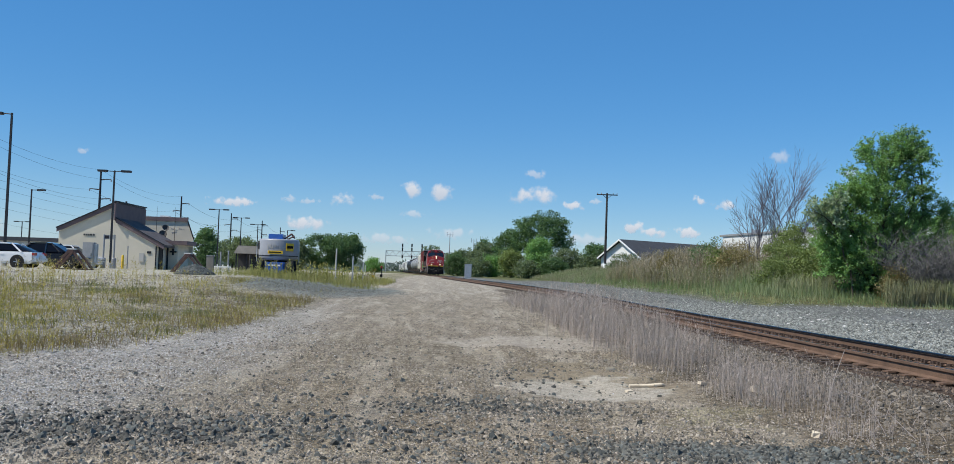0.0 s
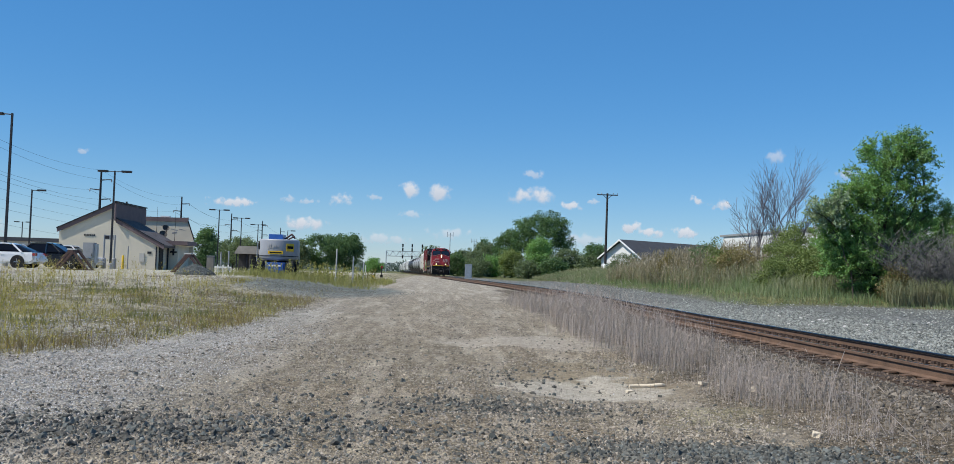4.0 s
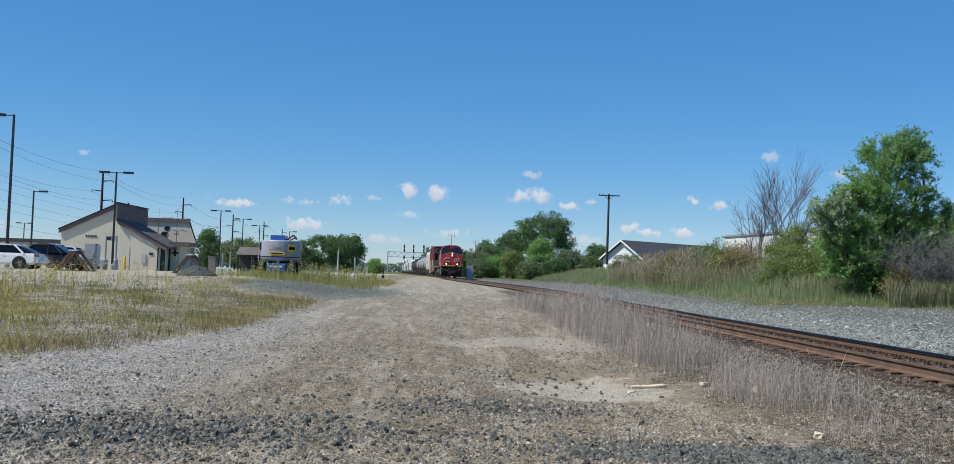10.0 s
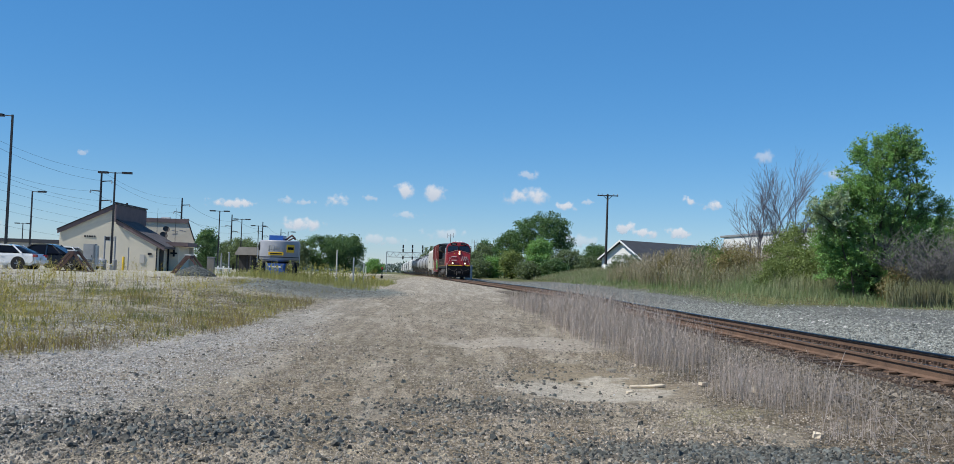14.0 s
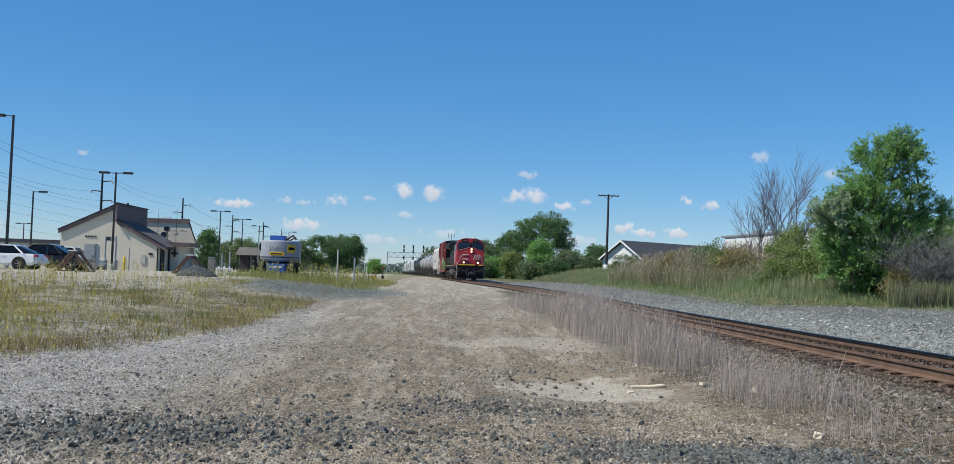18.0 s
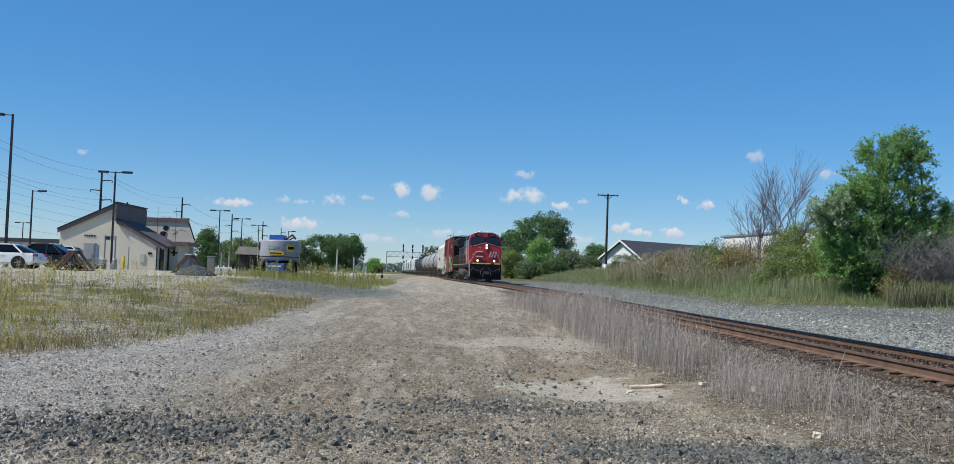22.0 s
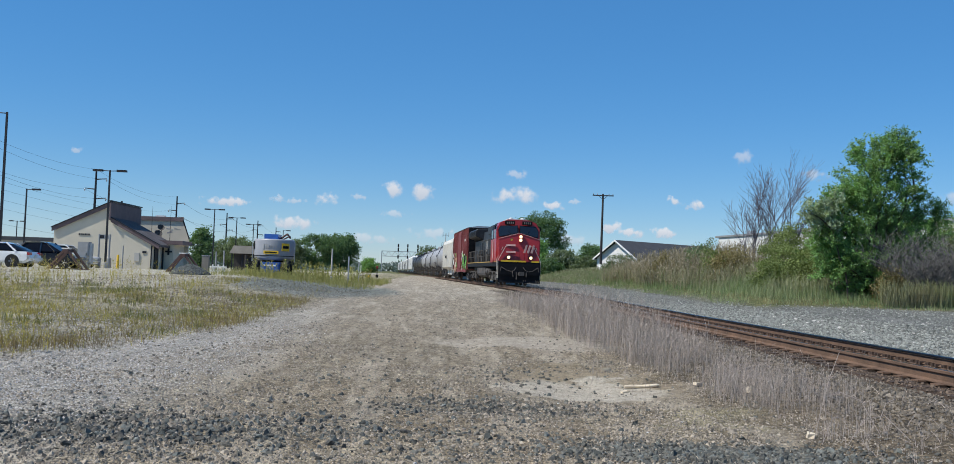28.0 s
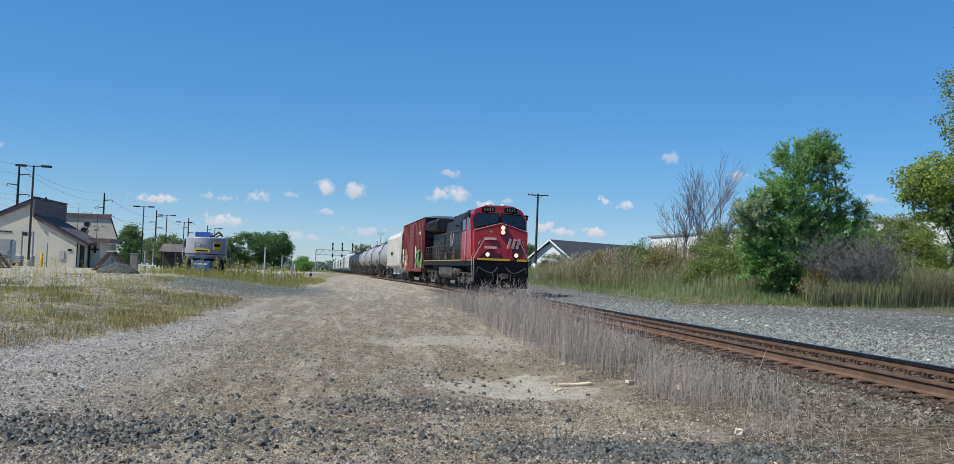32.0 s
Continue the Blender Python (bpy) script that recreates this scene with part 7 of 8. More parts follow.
for x, y, top, arms, turn in ((-28.35, 62, 10.93, (-1,), 0), (-41.1, 95, 8.4, (1,), 0), (-70.5, 160, 7.7, (-1, 1), 0), (-26.8, 77, 8.85, (-1, 1), 0), (-30.4, 128, 9.0, (-1, 1), 0), (-32.1, 150, 9.1, (-1, 1), 0), (-32.4, 165, 8.8, (-1, 1), 0), (-28.4, 172, 8.2, (1,), 0)):
    lamp_post(x, y, top, arms, "dark square steel lamp post with %s" % ("two shoebox heads" if len(arms) > 1 else "one shoebox head"), turn)


def utility_pole(x, y, top, label, arms=True):
    z = gz(x, y)
    t = thing("utility_pole", pose(x, y, z), label, "utility pole", "poles of the power line")
    h = top - z
    part("pole", rod(B(), (0, 0, 0), (0, 0, h), 0.34, 0.17, 10), M["pole"], t, "", 40)
    for dz, s in ((-1.9, 1), (-3.8, -1), (-5.6, 1)):
        a = part("arm", rod(B(), (0, 0, h + dz), (s * 2.0, 0, h + dz + 0.18), 0.13, 0.07), M["pole"], t)
        part("insulator", lathe(B(), [(h + dz - 0.35, 0.06), (h + dz - 0.3, 0.12), (h + dz, 0.12), (h + dz + 0.12, 0.05)], "z", 8, (s * 2.0, 0, 0)), M["metal_grey"], a)


LINE = [(-64.5, 118, 20.6), (-65.9, 182, 18.9), (-68.2, 246, 18.9), (-69.6, 310, 18.5), (-72.0, 375, 19.6), (-76.0, 440, 19.8)]
for p in LINE + [(-62, 110, 15.2), (-58.5, 175, 12.6)]:
    utility_pole(*p, "dark steel power pole with three offset arms")


def cable(a, b, sag, r, label="thin dark overhead cable"):
    a, b = Vector(a), Vector(b)
    bm = B()
    pts = [a.lerp(b, i / 10) - Vector((0, 0, sag * 4 * (i / 10) * (1 - i / 10))) for i in range(11)]
    pipe(bm, [p - a for p in pts], r, 4)
    ob = new("overhead_cable", mesh("overhead_cable", bm, M["pole"]))
    ob.location = a
    tagged(ob, label, "cable", "power cables")


for (x0, y0, t0), (x1, y1, t1) in zip(LINE, LINE[1:]):
    for dz, s in ((-1.9, 1), (-3.8, -1), (-5.6, 1), (0, 0)):
        if dz == 0 and y0 > 200:
            continue
        cable((x0 + 2 * s, y0, t0 + dz), (x1 + 2 * s, y1, t1 + dz), 1.6, 0.018 if y0 < 200 else 0.026)
for dz, sag in ((12.4, 0.8), (11.4, 0.9), (10.0, 0.9), (8.6, 0.7), (6.6, 0.8)):
    cable((-62, 110, dz + 1.2), (-58.5, 175, dz - 1.4), sag, 0.014, "thin dark low overhead cable behind the station")


def bumper(x, y, label):
    """A track-end stop: two pairs of heavy raking beams with a head block."""
    t = thing("bumping_post", pose(x, y, gz(x, y)), label, "bumping post", "track-end bumping posts")
    for s in (-1, 1):
        for k in (0, 1):
            a = math.degrees(math.atan2(0.9, 1.12))
            b = box(B(), (s * (0.53 + 0.06 * k), k * 0.75, 0.55), (0.13, 0.15, 1.5), (0, -s * a, 0))
            part("raking_beam", bevelled(b, 0.02, 1), M["bumper"], t)
    part("head_block", bevelled(box(B(), (0, 0.38, 1.06), (0.3, 0.95, 0.18)), 0.03, 1), M["bumper"], t)
    part("head_cap", bevelled(box(B(), (0, 0.1, 1.19), (0.42, 0.4, 0.07)), 0.02, 1), M["pale"], t, "pale cap plate")
    part("tie_beam", box(B(), (0, 0.2, 0.03), (2.2, 0.1, 0.06)), M["bumper"], t)


bumper(-21.4, 55.0, "rusty brown A-shaped bumping post on the gravel lot")
bumper(-16.1, 60.0, "rusty brown A-shaped bumping post behind a ballast heap")


def car(m, x, y, turn, length, height, label, suv, paint):
    z = gz(x, y)
    t = thing("parked_car", pose(x, y, z, 0, 0, turn), label, "car", "parked cars")
    L, hw = length, 0.91
    r = 0.34 if not suv else 0.37
    belt = 0.93 if not suv else 1.08
    H = height
    f, b = L / 2, -L / 2
    side = [(b, 0.42), (b + 0.05, 0.8), (b + 0.12, belt), (f - 1.25, belt), (f - 0.25, belt - 0.18), (f, 0.68), (f - 0.03, 0.35), (f - 0.3, 0.22), (b + 0.3, 0.24)]
    bm = prism(B(), [(p, q) for p, q in side], 1, -hw, hw)
    bevelled(bm, 0.12, 4)
    part("body", bm, paint, t, "", 50)
    if suv:
        top = [(b + 0.12, belt - 0.02), (b + 0.32, H - 0.08), (b + 0.7, H), (f - 2.3, H), (f - 1.15, belt)]
    else:
        top = [(b + 0.3, belt - 0.02), (b + 0.95, belt + 0.27), (b + 1.35, H - 0.11), (b + 1.8, H - 0.02), (b + 2.3, H), (f - 2.5, H - 0.01), (f - 2.05, H - 0.1), (f - 1.0, belt)]

    def house(w0, w1):
        bm = B()
        a = [bm.verts.new((p, -w0 if q < belt + 0.1 else -w1, q)) for p, q in top]
        c = [bm.verts.new((p, w0 if q < belt + 0.1 else w1, q)) for p, q in top]
        k = len(top)
        for i in range(k):
            bm.faces.new((a[i], a[(i + 1) % k], c[(i + 1) % k], c[i]))
        bm.faces.new(a[::-1])
        bm.faces.new(c)
        bmesh.ops.recalc_face_normals(bm, faces=bm.faces)
        return bm
    part("greenhouse", bevelled(house(0.86, 0.66), 0.1, 3), M["tinted"], t, "dark windows", 60)
    part("roof", bevelled(prism(B(), [(top[1][0] + 0.05, H - 0.07), (top[2][0], H + 0.005), (top[3][0], H + 0.005), (top[3][0] + 0.25, H - 0.12)] if suv else [(b + 1.38, H - 0.10), (b + 1.8, H - 0.01), (b + 2.3, H + 0.012), (f - 2.5, H + 0.004), (f - 2.1, H - 0.08)], 1, -0.69, 0.69), 0.03, 2), paint, t, "", 35)
    for s in (-1, 1):
        xs = [top[1][0] + 0.05, (top[1][0] + top[3][0]) / 2 + 0.1, top[3][0] + 0.1] if suv else [b + 1.45, b + 2.45, f - 2.15]
        for i, (px, lean) in enumerate(zip(xs, (-0.4 if not suv else -0.12, 0.0, 0.75))):
            part("pillar", rod(B(), (px, s * 0.665, H - 0.05), (px + lean * (1 if i else 1.6), s * 0.845, belt - 0.02), 0.05, 0.055, 6), paint, t)
        for e in (f - 0.92, b + 1.0):
            bm = lathe(B(), [(-0.1, r * 0.66), (-0.1, r), (0.1, r), (0.1, r * 0.66)], "y", 24)
            w = part("wheel", bm, M["rubber"], t, "black tyre", 40, at=(e, s * (hw - 0.1), r))
            bm = lathe(B(), [(-0.02, 0.05), (0.0, r * 0.64), (0.08, r * 0.66)] if s < 0 else [(0.02, 0.05), (0.0, r * 0.64), (-0.08, r * 0.66)], "y", 20)
            for k in range(5):
                q = 2 * math.pi * k / 5
                rod(bm, (0, s * 0.09, 0), (math.cos(q) * r * 0.6, s * 0.09, math.sin(q) * r * 0.6), 0.035, seg=5)
            part("rim", bm, M["rim"], w, "silver alloy rim", 40)
            part("wheel_arch", lathe(B(), [(s * (hw - 0.02), r + 0.07), (s * (hw + 0.015), r + 0.07), (s * (hw + 0.015), r + 0.02)], "y", 24, (e, 0, r)), M["rubber"], t)
        part("tail_light", bevelled(box(B(), (b + 0.09, s * 0.72, belt - 0.12), (0.16, 0.32, 0.16)), 0.03, 2), M["tail"], t, "red tail lamp")
        part("headlight", bevelled(box(B(), (f - 0.16, s * 0.7, 0.7), (0.26, 0.34, 0.13)), 0.04, 2), M["rim"], t, "clear headlamp")
        part("mirror", bevelled(box(B(), (f - 1.5, s * 1.0, belt + 0.05), (0.14, 0.2, 0.13)), 0.04, 2), paint, t)
        for px in (f - 1.9, b + 1.9):
            part("door_handle", box(B(), (px, s * (hw + 0.012), belt - 0.16), (0.2, 0.03, 0.03)), paint, t)
    part("number_plate", box(B(), (b - 0.005, 0, 0.68), (0.02, 0.32, 0.16)), M["pale"], t, "plain pale plate")
    part("bumper", bevelled(box(B(), (b + 0.02, 0, 0.48), (0.12, 1.7, 0.2)), 0.04, 2), M["rubber"] if suv else paint, t)


car(M, -26.4, 57.0, 180, 5.0, 1.46, "white sedan parked on the gravel lot", False, M["car_white"])
car(M, -25.2, 61.5, 0, 4.9, 1.62, "black hatchback parked behind a white sedan", False, M["car_dark"])
car(M, -29.9, 77.0, 0, 4.8, 1.78, "white sport utility car with dark windows", True, M["car_white"])

# a long low building behind the cars
t = thing("low_building", pose(-66, 132, gz(-66, 132)), "long low grey building with a flat dark roof", "building", kind="structure")
part("wall", box(B(), (0, 0, 1.5), (30, 8, 3.0)), M["concrete"], t)
part("roof", bevelled(box(B(), (0, 0, 3.2), (30.6, 8.6, 0.5)), 0.05, 1), M["roof_dark"], t)
for i in range(6):
    part("window", box(B(), (-10 + i * 4.4, -4.02, 1.7), (1.6, 0.06, 1.1)), M["glass"], t)

# cabinet, sign frame and bollards in front of the gable
t = thing("electric_cabinet", pose(-27.75, 75, gz(-27.75, 75)), "grey steel electric cabinet with a cable box", "cabinet")
part("body", bevelled(box(B(), (0, 0, 1.0), (0.85, 0.6, 2.0)), 0.02, 2), M["metal_grey"], t)
part("door", box(B(), (-0.02, -0.31, 1.02), (0.74, 0.03, 1.84)), M["metal_grey"], t)
part("side_box", bevelled(box(B(), (0.52, 0.0, 1.15), (0.2, 0.4, 1.5)), 0.02, 1), M["galv"], t)
part("handle", box(B(), (0.26, -0.34, 1.05), (0.04, 0.04, 0.2)), M["pole"], t)
t = thing("sign_frame", pose(-27.3, 78, gz(-27.3, 78)), "grey two-post frame with a small dark sign board", "sign")
for s in (-1, 1):
    part("post", rod(B(), (s * 0.42, 0, 0.5), (s * 0.42, 0, 2.75), 0.075), M["metal_grey"], t)
    part("footing", bevelled(lathe(B(), [(0, 0.2), (0.8, 0.2), (0.86, 0.14)], "z", 14, (s * 0.42, 0, 0)), 0.02, 1), M["metal_grey"], t, "grey concrete footing", 40)
part("board", box(B(), (0, 0, 2.55), (0.86, 0.06, 0.36)), M["metal_grey"], t)
part("lettering_bar", box(B(), (-0.2, -0.035, 2.55), (0.34, 0.02, 0.26)), M["pole"], t)
for x, y, h, mm, lab in ((-26.15, 78, 1.05, "yellow", "yellow steel bollard before the station"), (-29.4, 79, 0.9, "yellow", "yellow steel bollard before the station")):
    t = thing("bollard", pose(x, y, gz(x, y)), lab, "bollard", "yellow bollards")
    part("post", lathe(B(), [(0, 0.1), (h, 0.1), (h + 0.08, 0.05)], "z", 14), M[mm], t, "", 40)
t = thing("fence_post", pose(-26.1, 79, gz(-26.1, 79)), "slim grey steel post beside a bollard", "post")
part("shaft", rod(B(), (0, 0, 0), (0, 0, 1.9), 0.05), M["metal_grey"], t)


def boom_lift():
    x, y = -10.75, 62.0
    t = thing("boom_lift", pose(x, y, gz(x, y) - 0.03), "blue self-propelled boom lift with a round grey counterweight", "boom lift")
    part("counterweight", bevelled(lathe(B(), [(1.0, 1.05), (1.12, 1.25), (1.25, 1.27), (2.28, 1.3), (2.36, 1.24), (2.36, 0.9)], "z", 36), 0.02, 1), M["grey_cw"], t, "grey rounded counterweight", 35)
    part("groove", lathe(B(), [(1.26, 1.262), (1.26, 1.295), (1.30, 1.295), (1.30, 1.262)], "z", 36), M["black"], t)
    part("turntable", lathe(B(), [(0.8, 0.8), (1.0, 0.85)], "z", 24), M["black"], t, "", 40)
    part("chassis", bevelled(box(B(), (0, 0, 0.52), (1.25, 2.6, 0.7)), 0.06, 2), M["blue"], t, "blue chassis", 35)
    part("chassis_front", bevelled(box(B(), (0, -1.35, 0.6), (1.1, 0.3, 0.5)), 0.05, 2), M["blue"], t)
    part("lettering_bar", box(B(), (0, -1.51, 0.66), (0.8, 0.012, 0.1)), M["white"], t)
    part("engine_cover", bevelled(box(B(), (-0.15, 0.1, 2.52), (0.9, 1.3, 0.34)), 0.06, 2), M["blue"], t, "blue engine cover", 35)
    bm = B()
    pipe(bm, [(0.3, 0.2, 2.4), (0.75, 0.2, 2.75), (0.9, 0.6, 2.5)], 0.06)
    pipe(bm, [(0.55, -0.2, 2.36), (1.0, -0.1, 2.62)], 0.05)
    part("boom_knuckle", bm, M["bumper"], t, "reddish boom linkage")
    for a, z, w, h in ((-90, 1.5, 0.95, 0.2), (-48, 1.85, 0.55, 0.5)):
        q = radians(a)
        m = box(B(), (math.cos(q) * 1.285, math.sin(q) * 1.285, z), (0.05, w, h), (0, 0, a))
        p = part("warning_label", m, M["yellow"], t, "yellow warning label")
        part("lettering_bar", box(B(), (math.cos(q) * 1.315, math.sin(q) * 1.315, z), (0.01, w * 0.8, h * 0.35), (0, 0, a)), M["black"], p)
    bm = B()
    for i in range(5):
        q = radians(-112 + i * 7)
        box(bm, (math.cos(q) * 1.295, math.sin(q) * 1.295, 1.86 + 0.04 * (i % 2)), (0.02, 0.1, 0.3 - 0.05 * i), (0, 0, math.degrees(q)))
    part("faded_emblem", bm, M["metal_grey"], t, "faded dark emblem shapes")
    part("side_window", box(B(), (-1.22, -0.45, 1.95), (0.05, 0.3, 0.5), (0, 0, 20)), M["black"], t)
    for s in (-1, 1):
        for e in (-1, 1):
            bm = lathe(B(), [(-0.17, 0.28), (-0.17, 0.46), (-0.1, 0.5), (0.1, 0.5), (0.17, 0.46), (0.17, 0.28)], "x", 20)
            w = part("wheel", bm, M["rubber"], t, "large black tyre", 40, at=(s * 0.95, e * 1.0, 0.5))
            part("hub", lathe(B(), [(-0.15, 0.28), (0.15, 0.28)], "x", 16), M["blue"], w, "", 40)
    for s in (-1, 1):
        part("side_rod", rod(B(), (1.36 * s, -0.3, 0.9), (1.36 * s, -0.3, 2.2), 0.03), M["galv"], t)


boom_lift()

# a small open shelter, posts and gate by the lot's end
t = thing("shelter", pose(-24.2, 122, gz(-24.2, 122)), "small shelter with a wide grey-brown hipped roof", "shelter", kind="structure")
part("roof", bevelled(box(B(), (0, 0, 2.65), (4.6, 3.6, 1.0), taper=0.8), 0.03, 1), M["shelter_roof"], t)
# solid wall whose dark colour stands in for shade inside the shelter
part("wall", box(B(), (0, 0.6, 1.1), (4.0, 2.0, 2.2)), M["wood"], t, "wall coloured dark for the shaded inside")
for x in (-2.0, -0.7, 0.7, 2.0):
    part("post", box(B(), (x, -1.5, 1.1), (0.14, 0.14, 2.2)), M["pole"], t)
part("window", box(B(), (0.5, -0.42, 1.4), (1.2, 0.06, 0.7)), M["glass"], t)
for x, y, h, r, mm, lab in ((-6.6, 58.5, 2.1, 0.05, "concrete", "pale weathered marker post in tall weeds"), (-5.9, 62, 1.75, 0.05, "galv", "grey steel marker post in tall weeds"), (-5.9, 70, 1.4, 0.045, "galv", "grey steel marker post in tall weeds"),
                          (-6.4, 78, 1.2, 0.04, "cream", "thin cream-coloured marker post by the road"), (-17.3, 74, 1.6, 0.06, "metal_grey", "grey post beside the lot"), (-16.7, 74, 1.7, 0.06, "metal_grey", "grey post beside the lot"), (-14.6, 72, 1.4, 0.1, "wood", "weathered wooden post by the lot"), (-13.1, 76, 1.0, 0.06, "metal_grey", "grey post beside the lot")):
    t = thing("marker_post", pose(x, y, gz(x, y)), lab, "post")
    part("shaft", rod(B(), (0, 0, 0), (0, 0, h), r, r * 0.9), M[mm], t)
    part("foot", rod(B(), (0, 0, 0), (0, 0, 0.35), r * 1.8, r * 1.7), M["metal_grey"], t)
t = thing("low_gate", pose(-17.0, 73, gz(-17.0, 73)), "low white metal barrier on the lot", "barrier")
for z in (0.1, 0.42):
    part("bar", box(B(), (0, 0, z), (1.5, 0.08, 0.1)), M["white"], t)
for x in (-0.7, -0.3, 0.1, 0.5):
    part("upright", box(B(), (x, 0.05, 0.3), (0.09, 0.06, 0.6)), M["white"], t)
t = thing("utility_box", pose(-16.75, 71, gz(-16.75, 71)), "grey weathered utility box", "box")
part("body", bevelled(box(B(), (-0.6, 0, 0.6), (0.5, 0.4, 1.2)), 0.03, 1), M["shelter_roof"], t)
part("lid", box(B(), (-0.6, 0, 1.22), (0.55, 0.45, 0.05)), M["metal_grey"], t)
t = thing("yellow_box", pose(-6.6, 90, gz(-6.6, 90)), "small bright yellow box beside the road", "box")
part("body", bevelled(box(B(), (0, 0, 0.13), (0.24, 0.2, 0.26)), 0.02, 1), M["yellow"], t)
part("lid", box(B(), (0, 0, 0.275), (0.27, 0.23, 0.03)), M["yellow"], t)


# ---- along the railway and on the right ----
def signal_gantry():
    y = 375.0
    z = 0.5
    t = thing("signal_gantry", pose(0, y, z), "grey lattice signal gantry across the tracks", "signal gantry")
    x0, x1, lo, hi = -22.8, -4.4, 6.9, 8.9
    for x in (x0, x1):
        bm = B()
        for s in (-0.5, 0.5):
            box(bm, (x, s, hi / 2), (0.28, 0.2, hi))
        for k in range(8):
            box(bm, (x, 0, 0.6 + k * 1.05), (0.1, 1.3, 0.1), (40 if k % 2 else -40, 0, 0))
        part("tower", bm, M["galv"], t, "lattice tower leg")
    for s in (-0.5, 0.5):
        for zz in (lo, hi):
            part("chord", box(B(), ((x0 + x1) / 2, s, zz), (x1 - x0, 0.18, 0.2)), M["galv"], t)
        n = 14
        for k in range(n):
            a, b = x0 + (x1 - x0) * k / n, x0 + (x1 - x0) * (k + 1) / n
            p, q = (lo, hi) if k % 2 else (hi, lo)
            part("brace", rod(B(), (a, s, p), (b, s, q), 0.08, seg=4), M["galv"], t)
    for x in (-16.3, -12.6, -8.6):
        m = part("signal_mast", rod(B(), (x, -0.7, lo - 0.3), (x, -0.7, hi + 3.0), 0.09), M["galv"], t)
        for zz in (hi + 2.3, hi + 0.7, lo - 0.2):
            part("signal_head", bevelled(box(B(), (x, -0.85, zz), (0.55, 0.3, 1.3)), 0.15, 2), M["black"], m, "black signal head")


signal_gantry()

t = thing("trackside_signal", pose(-18.4, 262, 0.8), "low signal mast with a red light", "signal")
part("mast", rod(B(), (0, 0, 0), (0, 0, 3.6), 0.1), M["galv"], t)
hd = part("head", bevelled(box(B(), (0, -0.1, 3.1), (0.7, 0.3, 1.5)), 0.15, 2), M["black"], t, "black signal head")
part("lens", lathe(B(), [(-0.3, 0.15), (-0.2, 0.17)], "y", 14, (0, 0, 3.1)), M["signal_red"], hd, "glowing red lens")

t = thing("signal_cabinet", pose(3.85, 145, gz(3.85, 145) - 0.02), "silver trackside signal cabinet", "cabinet")
part("body", bevelled(box(B(), (0, 0, 1.15), (1.05, 0.8, 2.0)), 0.03, 2), M["galv"], t)
part("door", box(B(), (0, -0.42, 1.15), (0.9, 0.03, 1.8)), M["galv"], t)
part("roof", bevelled(box(B(), (0, 0, 2.2), (1.15, 0.9, 0.08)), 0.02, 1), M["galv"], t)
part("plinth", box(B(), (0, 0, 0.08), (1.1, 0.85, 0.16)), M["concrete"], t)

for x, y, top, lab in ((1.6, 262, 12.6, "tall slim radio mast behind the train"), (9.5, 300, 12.4, "thin distant antenna mast")):
    t = thing("radio_mast", pose(x, y, 0.8), lab, "mast")
    part("mast", rod(B(), (0, 0, 0), (0, 0, top - 0.8), 0.16, 0.08), M["metal_grey"], t)
    bm = B()
    for s in (-0.8, 0.8):
        rod(bm, (s, 0, top - 1.9), (s, 0, top - 0.6), 0.06)
    box(bm, (0, 0, top - 1.4), (1.7, 0.1, 0.1))
    part("antenna", bm, M["metal_grey"], t)

t = thing("telegraph_pole", pose(20.65, 120, gz(20.65, 120) - 0.05), "dark wooden telegraph pole with one crossarm and white foot", "telegraph pole")
H = 12.4 - gz(20.65, 120)
part("pole", rod(B(), (0, 0, 0), (0.05, 0, H), 0.19, 0.12, 10), M["wood"], t, "", 40)
ca = part("crossarm", bevelled(box(B(), (0.05, -0.12, H - 0.22), (2.7, 0.1, 0.13)), 0.01, 1), M["wood"], t)
for x in (-1.25, -0.75, 0.75, 1.25):
    part("insulator", lathe(B(), [(H - 0.15, 0.02), (H - 0.1, 0.05), (H, 0.05), (H + 0.03, 0.02)], "z", 8, (x + 0.05, -0.12, 0)), M["metal_grey"], ca)
for s in (-1, 1):
    part("brace", rod(B(), (0.05, -0.1, H - 0.75), (0.05 + s * 0.55, -0.12, H - 0.26), 0.03), M["wood"], t)
part("foot_guard", lathe(B(), [(0.0, 0.24), (1.35, 0.24), (1.4, 0.2)], "z", 12), M["white"], t, "white painted foot", 40)


